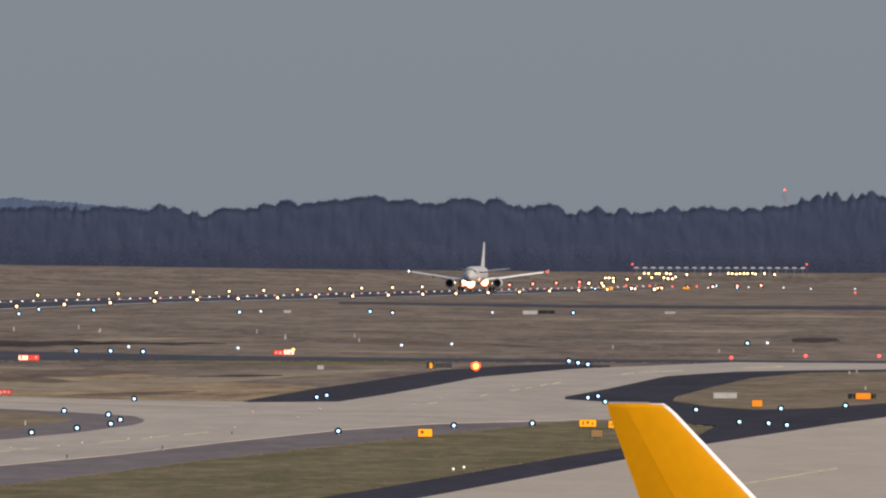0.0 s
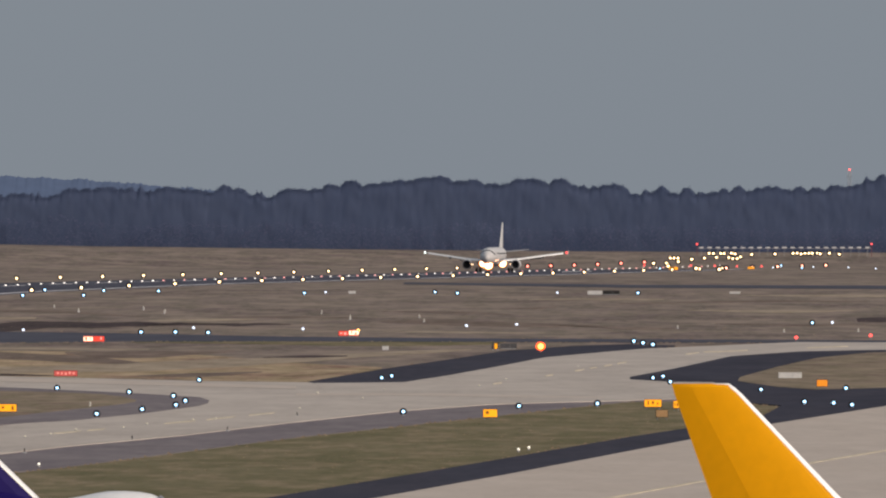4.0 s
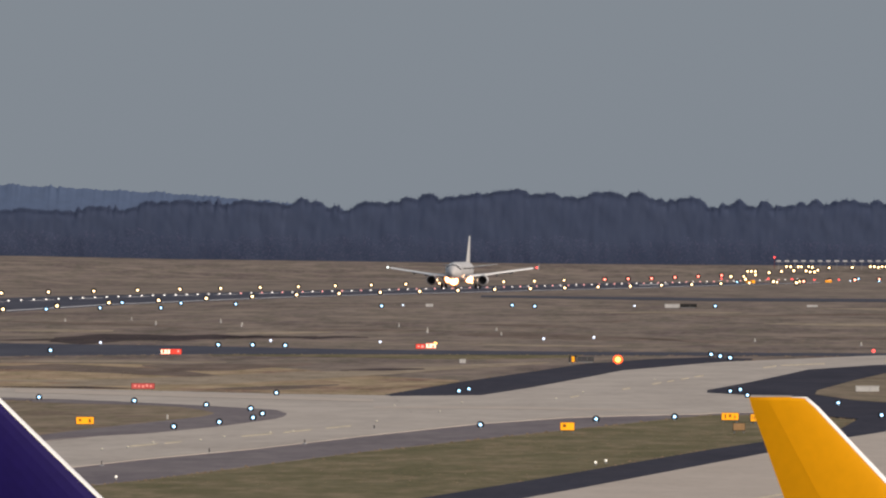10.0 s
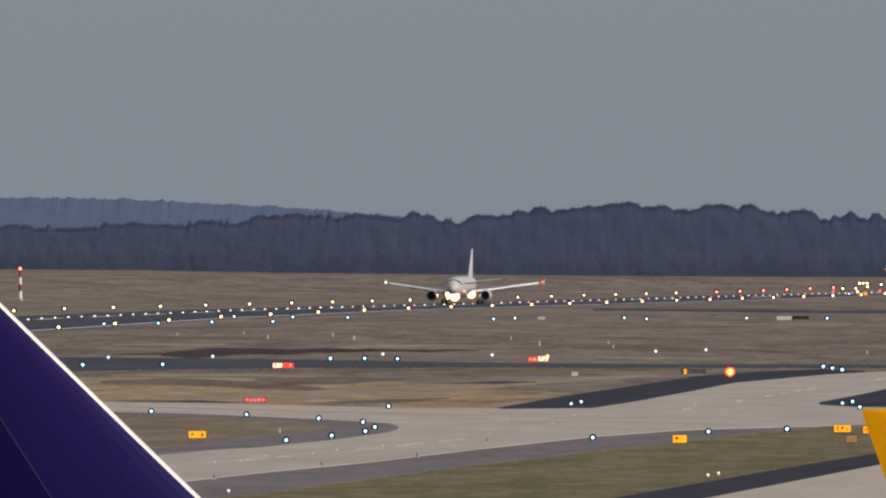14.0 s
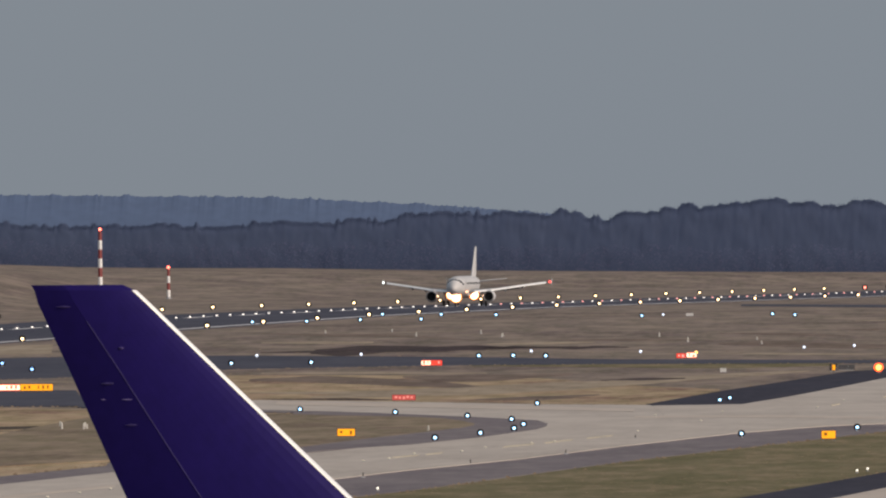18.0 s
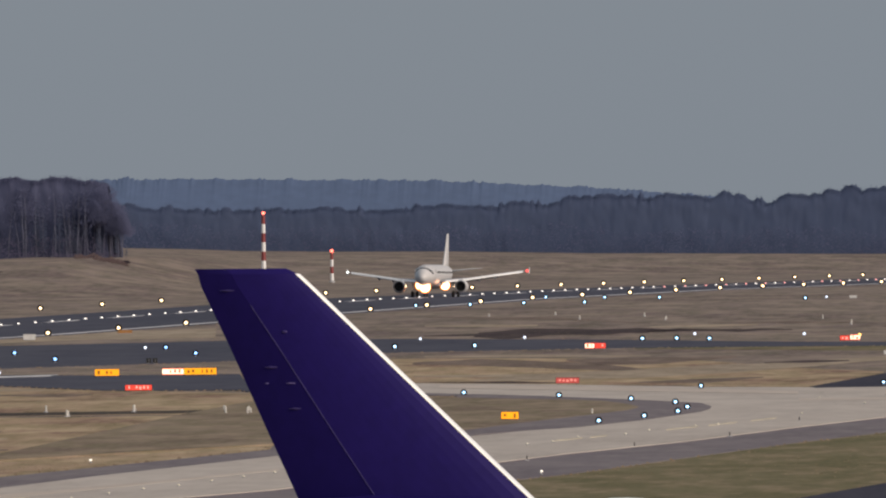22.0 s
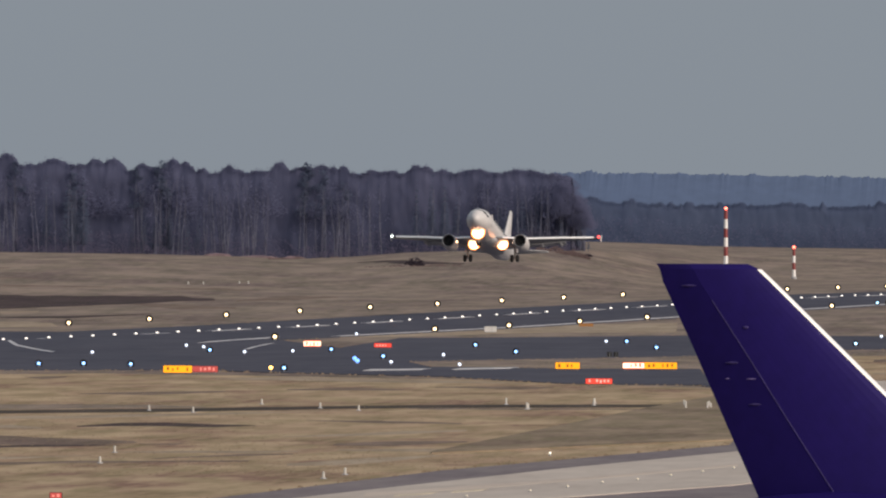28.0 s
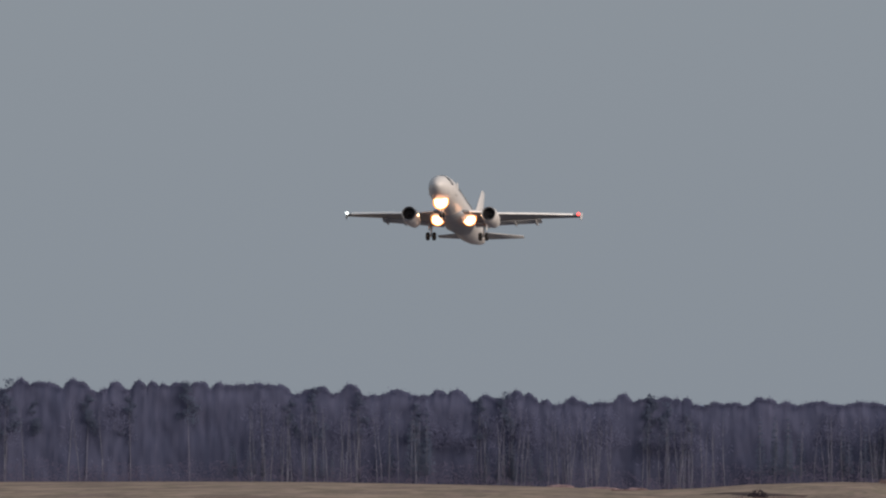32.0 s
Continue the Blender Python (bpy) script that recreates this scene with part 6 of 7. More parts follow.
def crown_tree(h, kind, count, size):
    """A tree seen from far: a stem and a crown of many small tufts. Kinds: round, pine, spruce. Materials: 0 stem, 1 crown."""
    g = Growth()
    lean = random.uniform(-0.04, 0.04) * h
    g.limb(Vector((0, 0, -0.3)), Vector((lean, 0, h * 0.8)), 0.15, 0.06, 0, 5)
    puffs = []
    if kind == "round":
        wide = h * random.uniform(0.2, 0.27)
        for _ in range(11):
            a, f = random.uniform(0, 2 * math.pi), math.sqrt(random.random())
            r = h * random.uniform(0.09, 0.14)
            top = h * (1.0 - 0.3 * f * f) - r
            puffs.append((math.cos(a) * wide * f + lean, math.sin(a) * wide * f, random.uniform(0.45, 1.0) * (top - h * 0.42) + h * 0.42, r, 0.95))
        puffs.append((lean, 0, h * 0.87, h * 0.13, 1.0))
    elif kind == "pine":
        base = random.uniform(0.45, 0.62)
        for k in range(10):
            f = base + (0.96 - base) * k / 9
            off = h * 0.11 * (1.15 - (f - base) / (1.0 - base)) * random.uniform(0.3, 1.0)
            a = random.uniform(0, 2 * math.pi)
            puffs.append((math.cos(a) * off + lean * f, math.sin(a) * off, h * f, h * random.uniform(0.055, 0.085) * (1.15 - 0.5 * k / 9), 0.6))
    else:
        wide = h * random.uniform(0.12, 0.16)
        for k in range(12):
            f = 0.16 + 0.82 * k / 11
            puffs.append((random.uniform(-0.1, 0.1) * wide, 0, h * f, max(0.22, wide * (1.03 - f)), 0.55))
    weight = [p[3] ** 1.6 for p in puffs]
    for px, py, pz, r, flat in random.choices(puffs, weight, k=count):
        a, b, q = random.uniform(0, 2 * math.pi), random.uniform(-1, 1), random.random() ** 0.42
        c = math.sqrt(1 - b * b)
        p = Vector((px + math.cos(a) * c * r * q, py + math.sin(a) * c * r * q, min(h, pz + b * r * q * flat)))
        d = Vector((random.gauss(0, 0.7), random.gauss(0, 0.7), random.gauss(0.3, 0.6))) * size
        g.shard(p - d * 0.3, d, size * 0.42, 1)
    return g.arrays()


def plant(name, templates, places, mats, label, category):
    V, T, I, N, k = [], [], [], [], 0
    for (x, y, s, which) in places:
        v, t, i = templates[which]
        a = random.uniform(0, 2 * math.pi)
        c, sn = math.cos(a) * s, math.sin(a) * s
        w = np.empty_like(v)
        w[:, 0], w[:, 1], w[:, 2] = v[:, 0] * c - v[:, 1] * sn + x, v[:, 0] * sn + v[:, 1] * c + y, v[:, 2] * s + level(x, y)
        V.append(w), T.append(t + k), I.append(i)
        tall = v[:, 2].max() * s
        N.append((w - np.array([x, y, level(x, y) + 0.55 * tall])) / tall)
        k += len(v)
    V, T, I = np.concatenate(V), np.concatenate(T), np.concatenate(I)
    if mats[0] is not BIRCH:
        V = fan_out(V, T[I == 1])
    me = big_mesh(name, V, face_out(V, T), I, mats)
    if mats[0] is not BIRCH:
        rng = np.random.default_rng(len(V))
        w = rng.normal(0, 0.12, (len(V), 3)) + np.array([0.25, -0.62, 0.62]) + 0.9 * np.concatenate(N)
        me.normals_split_custom_set_from_vertices((w / np.linalg.norm(w, axis=1)[:, None]).tolist())
    return tagged(new(name, me), label, category, kind="stuff")


random.seed(11)
birches = [bare_tree(19, True, 0.14) for _ in range(6)]
oaks = [crown_tree(19.3, "round", 1300, 0.42) for _ in range(8)]
pines = [crown_tree(19.6, "pine", 800, 0.42) for _ in range(8)]
spruces = [crown_tree(19.3, "spruce", 800, 0.42) for _ in range(5)]


def spread(n, t0, t1, y0, y1, kinds, height):
    """Places of n trees between two bearings (as x / y) and two depths; height gives their size there."""
    out = []
    for _ in range(n):
        t, y = random.uniform(t0, t1), random.uniform(y0, y1)
        out.append((t * y, y, height(t) * random.uniform(0.86, 1.1), random.randrange(kinds)))
    return out


def near_size(t):
    return float(np.interp(t, (-0.12, -0.1, -0.09, -0.083, -0.0768, -0.0717, -0.0653, -0.06, -0.0553, -0.0548, -0.0535), (1.24, 1.19, 1.16, 1.12, 1.11, 1.14, 1.04, 0.98, 0.93, 0.86, 0.3)))


def far_size(t):
    return float(np.interp(t, (-0.0487, -0.0405, -0.0324, -0.0283, -0.0259, -0.0222, -0.0189, -0.0172, -0.0162, -0.0149, -0.013, -0.0116, -0.01, -0.008, -0.0055, -0.0036, -0.0026, 0.0024, 0.0041, 0.0061, 0.0081, 0.0122, 0.0162, 0.0191, 0.0219, 0.0256, 0.034),
                           (0.67, 0.71, 0.75, 0.81, 0.92, 0.956, 0.938, 0.985, 0.93, 0.863, 0.936, 1.0, 1.06, 1.115, 1.17, 1.186, 1.09, 1.117, 1.094, 1.038, 0.99, 0.983, 1.03, 1.065, 1.185, 1.27, 1.25)))


BIRCH_STANDS = (-0.0948, -0.0934, -0.0919, -0.0899, -0.0873, -0.0804, -0.0795, -0.0764, -0.0759, -0.0748, -0.0706, -0.0691, -0.068, -0.0601, -0.0574, -0.0568)
DARK_STANDS = ((-0.0965, 0.42), (-0.0908, 0.36), (-0.0857, 0.8), (-0.0807, 0.45), (-0.0790, 0.5), (-0.0627, 0.86), (-0.0582, 0.7), (-0.0557, 0.5))


def stands(n, hearts, wide, y0, y1, kinds, height, low, high):
    """Trees in loose groups about the given bearings."""
    out = []
    for k in range(n):
        t, y = hearts[k % len(hearts)] + random.gauss(0, wide), random.uniform(y0, y1)
        if t < -0.0554:
            out.append((t * y, y, height(t) * random.uniform(low, high), random.randrange(kinds)))
    return out


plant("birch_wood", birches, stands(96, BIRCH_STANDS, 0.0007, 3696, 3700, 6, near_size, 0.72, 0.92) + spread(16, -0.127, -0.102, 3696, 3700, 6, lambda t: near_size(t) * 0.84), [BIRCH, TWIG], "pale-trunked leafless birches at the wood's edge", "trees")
plant("bare_wood", oaks, spread(22, -0.128, -0.0556, 3706, 3707.5, 8, lambda t: near_size(t) * 0.9), [BARK, TWIG], "leafless brown deciduous wood behind the heath, tinted haze blue", "trees")
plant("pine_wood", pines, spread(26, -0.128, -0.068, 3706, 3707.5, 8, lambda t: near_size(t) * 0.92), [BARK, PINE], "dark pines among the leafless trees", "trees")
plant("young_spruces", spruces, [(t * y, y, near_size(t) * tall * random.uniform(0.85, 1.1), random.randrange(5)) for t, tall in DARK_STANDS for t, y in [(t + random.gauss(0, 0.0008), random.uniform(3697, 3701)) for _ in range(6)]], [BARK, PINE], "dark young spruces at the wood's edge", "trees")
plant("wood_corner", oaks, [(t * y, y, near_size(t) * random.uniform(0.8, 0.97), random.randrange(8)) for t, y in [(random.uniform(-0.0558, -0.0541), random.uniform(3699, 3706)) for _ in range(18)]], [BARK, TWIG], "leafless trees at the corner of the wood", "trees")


def soften(me, n, rng):
    """Lets the tufts of a crown shade as one soft mass: their normals lean up and out of the wood."""
    w = rng.normal(0, 0.14, (n // 3, 3)) + np.array([0.25, -0.62, 0.62])
    w = np.repeat(w / np.linalg.norm(w, axis=1)[:, None], 3, axis=0)
    me.normals_split_custom_set_from_vertices(w[:n].tolist())


def thicket(name, t0, t1, y0, y1, height, material, label, count, size, bias):
    """The closed mass of a wood's edge: crowns and undergrowth as very many small tufts under an uneven top."""
    rng = np.random.default_rng(len(name) * 7 + count)
    t, y = rng.uniform(t0, t1, count), rng.uniform(y0, y1, count)
    x = t * y
    grid = np.linspace(t0, t1, 400)
    tops = np.array([height(g) * (0.86 + 0.22 * noise.noise((g * 900, 0, 1)) + 0.12 * noise.noise((g * 2700, 5, 1))) for g in grid])
    feet = np.array([level(g * y0, y0) for g in grid])
    z = np.interp(t, grid, feet) - 0.4 + np.interp(t, grid, tops) * rng.random(count) ** bias
    p = np.stack([x, y, z], 1)
    d = rng.normal(0, 0.75, (count, 3)) * size + np.array([0, 0, 0.25 * size])
    s = rng.normal(0, 1, (count, 3))
    s *= (size * 0.5) / np.linalg.norm(s, axis=1)[:, None]
    V = fan_out(np.stack([p - s, p + s, p + d], 1).reshape(-1, 3), np.arange(count * 3).reshape(-1, 3))
    me = big_mesh(name, V, face_out(V, np.arange(count * 3).reshape(-1, 3)), np.zeros(count), [material])
    soften(me, count * 3, rng)
    return tagged(new(name, me), label, "trees", kind="stuff")


def skyline(t0, t1, y, height, kind, seed):
    """The tops of a wood along x, from the crowns that stand in it; kind gives for a bearing the crowns' shape."""
    rng = random.Random(seed)
    xs = np.arange(t0 * y - 2, t1 * y + 2, 0.25)
    tops = np.array([height(x / y) * 0.88 for x in xs])
    x = xs[0]
    while x < xs[-1]:
        shape = kind(x / y, rng)
        dx = np.abs(xs - x)
        if shape == "round":
            w, h = rng.uniform(3.2, 7.0), height(x / y) * rng.uniform(0.9, 1.0)
            crown = h - 3.4 * (dx / w) ** 2.2
            x += rng.uniform(1.6, 4.5)
        elif shape == "spruce":
            h = height(x / y) * rng.uniform(0.86, 1.03)
            crown = h - 1.9 * dx ** 0.8
            x += rng.uniform(0.8, 3.0)
        else:
            w, h = rng.uniform(1.6, 3.0), height(x / y) * rng.uniform(0.88, 1.02)
            crown = h - 1.5 * (dx / w) ** 2 - 0.25 * dx
            x += rng.uniform(1.0, 3.2)
        tops = np.maximum(tops, crown)
    tops += np.array([0.35 * noise.noise((a * 0.8, seed, 3)) + 0.25 * noise.noise((a * 2.1, seed, 4)) for a in xs])
    return xs, tops


def twig_edge(name, line, y, material, label, count, size):
    """The thin outermost twigs along a wood's tops."""
    rng = np.random.default_rng(count)
    xs, tops = line
    x = rng.uniform(xs[0], xs[-1], count)
    z = np.interp(x, xs, tops) + np.array([level(a, y) for a in x]) + rng.normal(-0.2, 0.28, count)
    p = np.stack([x, y - 0.3 + 0 * x, z], 1)
    d = rng.normal(0, 0.6, (count, 3)) * size + np.array([0, 0, 0.5 * size])
    w = rng.normal(0, 1, (count, 3))
    w *= (size * 0.4) / np.linalg.norm(w, axis=1)[:, None]
    T = np.arange(count * 3).reshape(-1, 3)
    V = fan_out(np.stack([p - w, p + w, p + d], 1).reshape(-1, 3), T)
    me = big_mesh(name, V, face_out(V, T), np.zeros(count), [material])
    soften(me, count * 3, rng)
    return tagged(new(name, me), label, "trees", kind="stuff")


def wood_mass(name, t0, t1, y, line, material, label, step, seed, lumps):
    """The body of a wood behind its first twigs: an uneven closed front, ribbed by stems, with a ragged top and a back slope."""
    n, rows = int((t1 - t0) * y / step), 18
    vs, fs = [], []
    for j in range(n + 1):
        t = t0 + (t1 - t0) * j / n
        x = t * y
        top = float(np.interp(x, *line))
        foot = level(x, y) - 0.5
        for i in range(rows + 1):
            f = i / rows
            z = foot + (top + 0.5) * f
            push = lumps * (noise.noise((x * 0.22, z * 0.2, seed)) + 0.5 * noise.noise((x * 0.6, z * 0.45, seed + 3))) + 8 * max(0.0, f - 0.82) ** 1.5
            vs.append((x + 0.4 * noise.noise((x * 0.9, z * 0.9, 8)), y + push, z))
        vs += [(vs[-1][0], vs[-1][1] + 0.02, vs[-1][2]), (x, y + 60, foot)]
    m = rows + 3
    for j in range(n):
        for i in (*range(rows), rows + 1):
            fs.append((j * m + i, (j + 1) * m + i, (j + 1) * m + i + 1, j * m + i + 1))
    return tagged(new(name, mesh_of(name, vs, fs, material, True)), label, "trees", kind="stuff")


near_line = skyline(-0.128, -0.0550, 3707, lambda t: 19.1 * near_size(t) * float(np.interp(t, (-0.0559, -0.0549), (1.0, 0.8))), lambda t, rng: "round" if t > -0.069 or rng.random() < 0.3 else "pine", 4)
far_line = skyline(-0.062, 0.037, 4706, lambda t: 18.85 * far_size(t), lambda t, rng: ("round" if rng.random() < 0.93 else "pine") if -0.0143 < t < 0.0076 else rng.choice(("pine", "pine", "round", "spruce")), 5)
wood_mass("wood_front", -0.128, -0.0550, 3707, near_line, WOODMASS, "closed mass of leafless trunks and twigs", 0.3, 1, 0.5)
wood_mass("far_wood_front", -0.062, 0.037, 4706, far_line, FARMASS, "closed mass of the far wood, coloured with blue haze", 0.35, 2, 0.2)
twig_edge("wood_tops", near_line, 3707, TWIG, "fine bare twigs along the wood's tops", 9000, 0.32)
twig_edge("far_wood_tops", far_line, 4706, FARWOOD, "fine twigs and tips along the far wood's tops, painted haze blue", 12000, 0.34)
thicket("undergrowth", -0.128, -0.0552, 3694, 3698, lambda t: 5.6 + 2.4 * noise.noise((t * 260, 3, 9)), SCRUB, "purplish bare undergrowth at the wood's foot, hazed in colour", 14000, 0.34, 1.2)
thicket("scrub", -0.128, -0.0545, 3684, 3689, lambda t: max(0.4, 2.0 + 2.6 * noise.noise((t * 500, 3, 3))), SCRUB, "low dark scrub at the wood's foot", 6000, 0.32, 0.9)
thicket("far_undergrowth", -0.062, 0.037, 4700, 4704, lambda t: 8.5 + 3.0 * noise.noise((t * 200, 3, 7)), FARSCRUB, "purplish undergrowth of the far wood, haze in its colour", 16000, 0.42, 1.2)
for t0, t1, y, h in ((-0.0676, -0.0616, 3311, 0.8), (-0.0571, -0.0547, 3560, 1.7), (-0.0552, -0.0538, 3575, 1.1), (-0.0735, -0.0712, 3560, 1.2), (-0.0712, -0.0692, 3640, 1.0)):
    thicket("heather_scrub", t0, t1, y - 7, y + 7, lambda t: h * (0.75 + 0.6 * noise.noise((t * 1500, h, 3))), WEED, "low reddish heather scrub on the heath", 1300, 0.3, 1.0)
for x, y, z, half, h in BANKS:
    rings = []
    for k in range(9):
        f = k / 8
        w = half * math.cos(f * math.pi / 2) ** 0.7
        rings.append([(w * math.cos(a) * (1 + 0.15 * noise.noise((a * 2, k, x))), 0.3 * w * math.sin(a), h * 0.32 * math.sin(f * math.pi / 2) * (1 + 0.35 * noise.noise((a, k * 0.6, y)))) for a in [2 * math.pi * i / 28 for i in range(28)]])
    bank = tagged(piece("earth_bank", loft(rings), BANK, smooth=True), "low reddish earth bank at the wood's foot", "bank", kind="structure")
    bank.matrix_basis = pose(x, y, min(z, level(x, y)) - 0.1)


def ridge(name, t0, t1, y, crest, material, label):
    """A long wooded ridge on the skyline, with a ragged crest."""
    vs, fs, k = [], [], 0
    n = int((t1 - t0) * y / 0.5)
    for j in range(n + 1):
        t = t0 + (t1 - t0) * j / n
        z = crest(t) + noise.noise((t * 900, 0, 3)) * 0.5 + abs(noise.noise((t * 3600, 4, 3))) * 1.1 + abs(noise.noise((t * 9000, 7, 3))) * 0.7 - 0.5
        x = t * y
        vs += [(x, y - 60, -2), (x, y - 18, crest(t) * 0.6), (x, y - 4, crest(t) * 0.9), (x, y, z), (x, y + 0.02, z), (x, y + 25, -2)]
    for j in range(n):
        for i in (0, 1, 2, 4):
            fs.append((6 * j + i, 6 * j + 6 + i, 6 * j + 7 + i, 6 * j + 1 + i))
    return tagged(new(name, mesh_of(name, vs, fs, material, True)), label, "ridge", kind="structure")


def crest(t):
    """Height of the ridge's skyline at a bearing."""
    return float(np.interp(t, (-0.09, -0.06, -0.05, -0.045, -0.035, -0.025, -0.016, -0.01, 0.02), (24.0, 24.4, 24.6, 24.2, 23.4, 20.8, 17.0, 12.0, 5.0)))


ridge("backdrop", -0.09, 0.02, 4950, crest, RIDGE, "distant wooded ridge, blue haze painted into its colour")



def bush(size):
    g = Growth()
    for _ in range(260):
        a, f = random.uniform(0, 2 * math.pi), math.sqrt(random.random())
        p = Vector((math.cos(a) * f * size * 1.4, math.sin(a) * f * size * 1.4, size * random.random() * math.sqrt(max(0.05, 1 - f * f))))
        g.shard(p, Vector((random.gauss(0, 0.4), random.gauss(0, 0.4), random.uniform(0.1, 0.9))) * size * 0.4, 0.14 * size, 1)
    g.limb(Vector((0, 0, -0.2)), Vector((0, 0, size * 0.7)), 0.1, 0.03, 0)
    return g.arrays()


for k, (x, y) in enumerate(BUSHES):
    v, t, i = bush(1.5 if k == 0 else random.uniform(0.6, 1.0))
    shrub = tagged(new("bush", big_mesh("bush", v, face_out(v, t), i, [BARK, BUSHWOOD])), "bare dark bush on the heath", "bush", "bushes on the heath")
    shrub.matrix_basis = pose(x, y, level(x, y))


def off_paving(p):
    """Which of the points (x, y) lie on grass."""
    out = np.ones(len(p), bool)
    for ring in PAVED:
        q = np.array(ring)
        near = np.nonzero(out & (p[:, 0] > q[:, 0].min()) & (p[:, 0] < q[:, 0].max()) & (p[:, 1] > q[:, 1].min()) & (p[:, 1] < q[:, 1].max()))[0]
        if not len(near):
            continue
        x, y = p[near, 0], p[near, 1]
        hit = np.zeros(len(near), bool)
        for (xa, ya), (xb, yb) in zip(ring, ring[1:] + ring[:1]):
            if ya != yb:
                hit ^= ((ya > y) != (yb > y)) & (x < (xb - xa) * (y - ya) / (yb - ya) + xa)
        out[near[hit]] = False
    return out


def tussocks(name, count, y0, y1, size, material, label, seed):
    """Clumps of longer grass strewn over the field, thicker in some stretches."""
    rng = np.random.default_rng(seed)
    y = 1 / rng.uniform(1 / y1, 1 / y0, count)
    p = np.stack([rng.uniform(-0.128, 0.034, count) * y, y], 1)
    thick = np.array([noise.noise((a * 0.02, b * 0.006, seed)) for a, b in p])
    p = p[off_paving(p) & (thick + rng.normal(0, 0.2, count) > 0.02)]
    z = np.array([level(a, b) for a, b in p])
    n = len(p)
    base = np.column_stack([p, z - 0.02])
    V = []
    for k in range(3):
        a = rng.uniform(-1, 1, n)
        h = size * rng.uniform(0.5, 1.2, n)
        w = size * rng.uniform(0.25, 0.6, n)
        c = base + np.column_stack([a * size * 1.2, rng.uniform(-1, 1, n) * size, np.zeros(n)])
        V.append(np.stack([c - np.column_stack([w, 0 * w, 0 * w]), c + np.column_stack([w, 0.2 * w, 0 * w]), c + np.column_stack([rng.normal(0, 0.4, n) * w, 0 * w, h])], 1))
    V = np.concatenate(V).reshape(-1, 3)
    me = big_mesh(name, V, face_out(V, np.arange(len(V)).reshape(-1, 3)), np.zeros(len(V) // 3), [material])
    w = rng.normal(0, 0.2, (len(V) // 3, 3)) + np.array([0.1, -0.4, 0.9])
    me.normals_split_custom_set_from_vertices(np.repeat(w / np.linalg.norm(w, axis=1)[:, None], 3, axis=0).tolist())
    return tagged(new(name, me), label, "grass", kind="stuff")


DRY = tuft_mat("dark_tussock", (0.29, 0.215, 0.155), 0.4, 3.0)
tussocks("grass_tussocks", 30000, 1150, 3000, 0.1, DRY, "dark tussocks of uncut dry grass", 3)
tussocks("pale_tussocks", 30000, 1150, 3000, 0.1, tuft_mat("straw_tussock", (0.42, 0.325, 0.225), 0.3, 3.0), "pale tufts of dry straw-coloured grass", 4)


def fringe(name, material, label):
    """Uneven grass creeping over the edges of the paving."""
    rng = np.random.default_rng(8)
    spots = []
    for ring in PAVED:
        for (xa, ya), (xb, yb) in zip(ring, ring[1:] + ring[:1]):
            n = int(abs(xb - xa) / 0.5 + abs(yb - ya) / 6) + 1
            f = rng.random(n)
            spots.append(np.stack([xa + (xb - xa) * f + rng.normal(0, 0.25, n), ya + (yb - ya) * f + rng.normal(0, 3.5, n)], 1))
    p = np.concatenate(spots)
    p = p[(p[:, 1] > 850) & (p[:, 1] < 2700)]
    p = p[off_paving(p)]
    n = len(p)
    base = np.column_stack([p, [level(a, b) for a, b in p]])
    lift = np.array([0.05 if y > 1900 else 0.1 for y in p[:, 1]])
    h, w = lift + rng.uniform(0.0, 0.1, n), rng.uniform(0.08, 0.3, n)
    V = np.stack([base - np.column_stack([w, 0 * w, 0 * w]), base + np.column_stack([w, 0 * w, 0 * w]), base + np.column_stack([rng.normal(0, 0.3, n) * w, 0 * w, h])], 1).reshape(-1, 3)
    me = big_mesh(name, V, face_out(V, np.arange(len(V)).reshape(-1, 3)), np.zeros(n), [material])
    me.normals_split_custom_set_from_vertices([(0.1, -0.4, 0.91)] * len(V))
    return tagged(new(name, me), label, "grass", kind="stuff")


fringe("grass_fringe", tuft_mat("verge_straw", (0.36, 0.275, 0.19), 0.25, 3.0), "uneven dry grass along the edges of the paving")


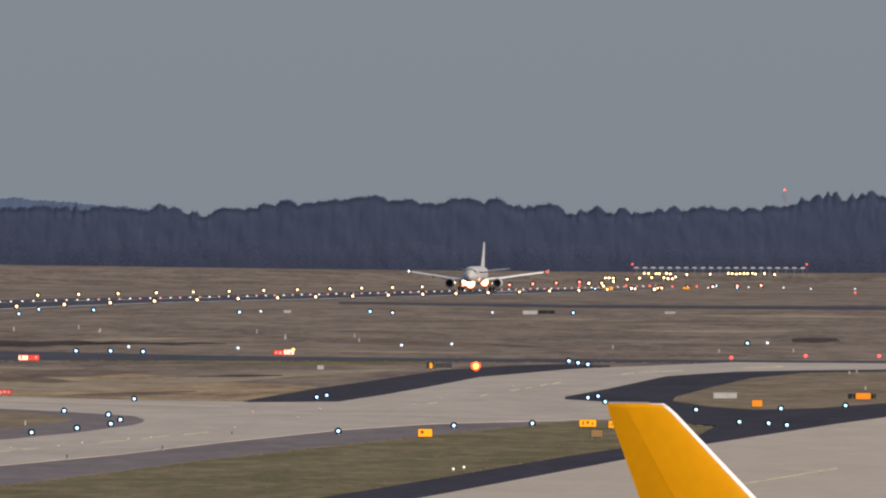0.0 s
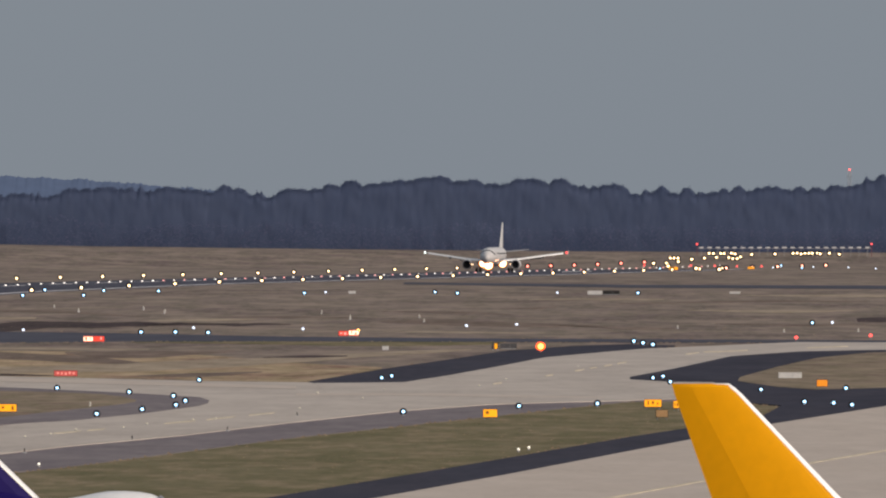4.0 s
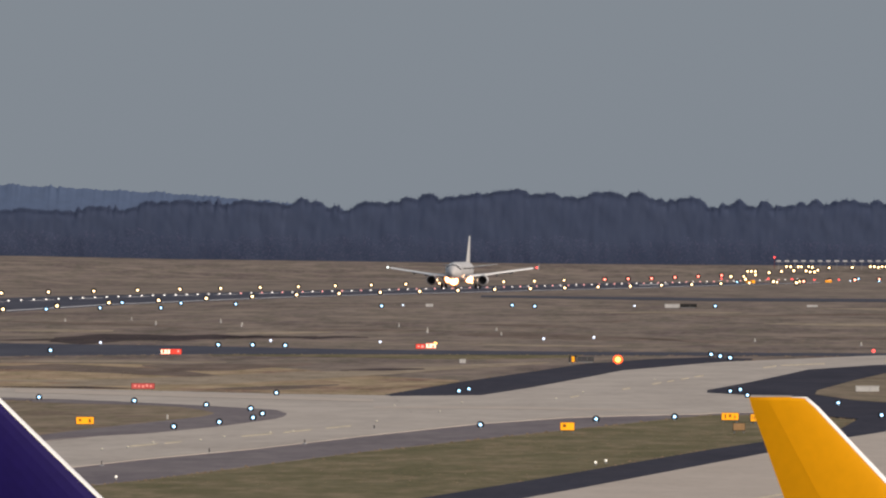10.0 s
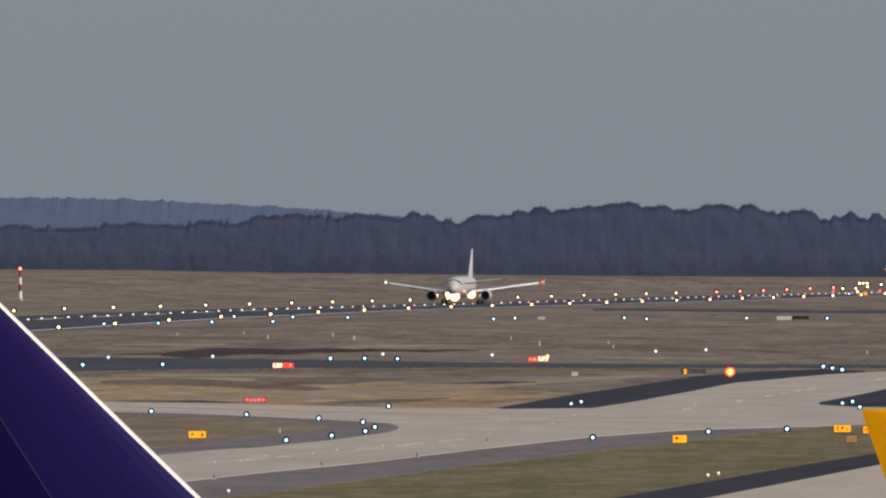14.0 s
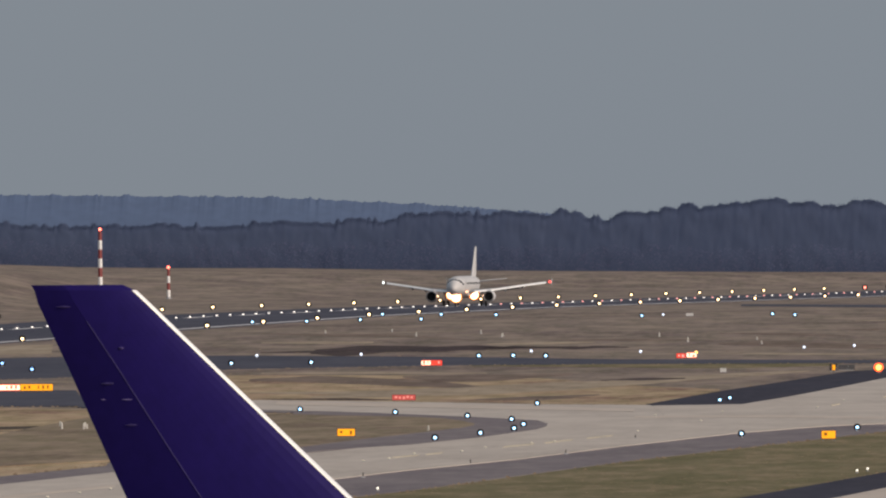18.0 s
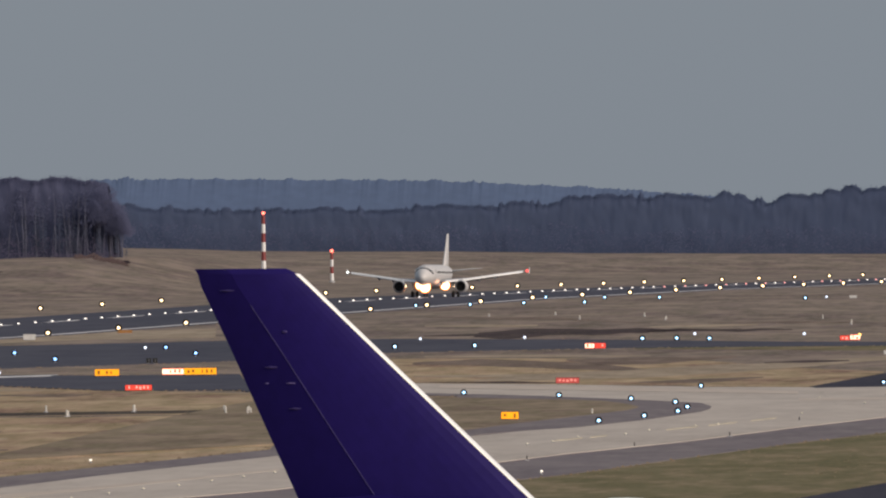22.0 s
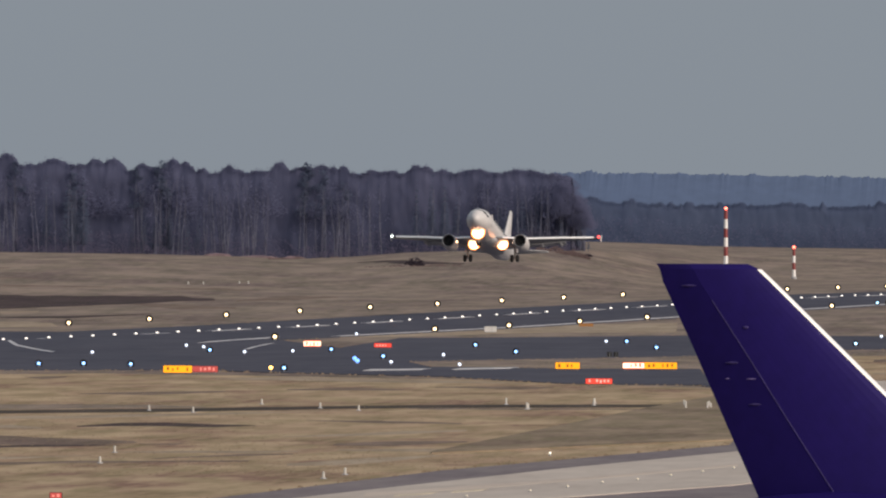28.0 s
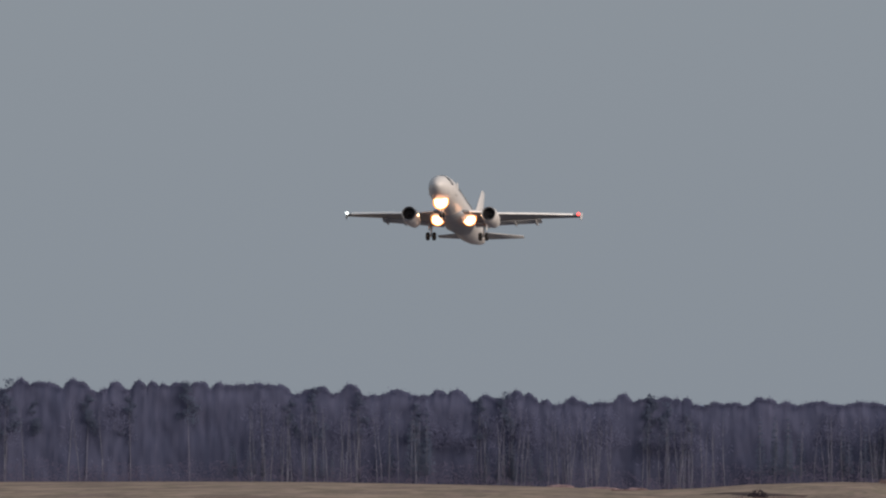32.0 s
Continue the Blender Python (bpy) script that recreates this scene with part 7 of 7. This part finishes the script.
# ---- what moves ----
def motions():
    track = [
        (0, 8.1, 3942.5, None, 0.0),
        (1, 5.5, 3920.8, None, 0.0),
        (2, 2.8, 3898.8, None, 0.0),
        (3, -0.1, 3875.5, None, 0.0),
        (4, -3.1, 3850.5, None, 0.0),
        (5, -6.5, 3823.1, None, 0.0),
        (6, -10.1, 3793.4, None, 0.0),
        (7, -14.1, 3761.2, None, 0.0),
        (8, -18.3, 3726.5, None, 0.0),
        (9, -22.9, 3689.5, None, 0.0),
        (10, -27.7, 3650.1, None, 0.0),
        (11, -32.8, 3608.4, None, 0.0),
        (12, -38.2, 3564.6, None, 0.0),
        (13, -43.8, 3518.7, None, 0.0),
        (14, -49.7, 3470.8, None, 0.0),
        (15, -55.8, 3420.7, None, 0.0),
        (16, -62.2, 3368.7, None, 0.0),
        (17, -68.8, 3314.6, None, 0.0),
        (18, -75.7, 3258.4, None, 0.0),
        (19, -82.8, 3200.3, None, 0.0),
        (20, -90.2, 3140.2, None, 0.0),
        (21, -97.8, 3078.2, None, 0.0),
        (22, -105.6, 3014.4, None, 0.5),
        (23, -113.6, 2949.0, None, 2.0),
        (24, -121.8, 2882.1, None, 5.0),
        (24.5, -126.0, 2848.1, None, 6.5),
        (25, -130.1, 2813.9, 0.65, 7.8),
        (25.5, -134.4, 2779.3, 1.15, 8.7),
        (26, -138.6, 2744.5, 1.85, 9.3),
        (26.5, -142.9, 2709.5, 2.78, 9.7),
        (27, -147.2, 2674.3, 3.98, 10.7),
        (27.5, -151.6, 2638.9, 5.95, 12),
        (28, -155.9, 2603.3, 8.3, 13.1),
        (28.5, -160.3, 2567.5, 11.6, 14.1),
        (29, -164.7, 2531.5, 15.15, 14.9),
        (29.5, -169.2, 2495.2, 19.15, 15.1),
        (30, -173.7, 2458.8, 24.05, 15.1),
        (31, -182.7, 2384.9, 34.2, 15.6),
        (32, -192.0, 2309.3, 45.2, 16.0),
    ]
    walk(jet, [(t, pose(x, y, level(x, y) + 0.05 if z is None else max(z, level(x, y) + 0.05), -pitch, 0, -6.985)) for t, x, y, z, pitch in track])



motions()
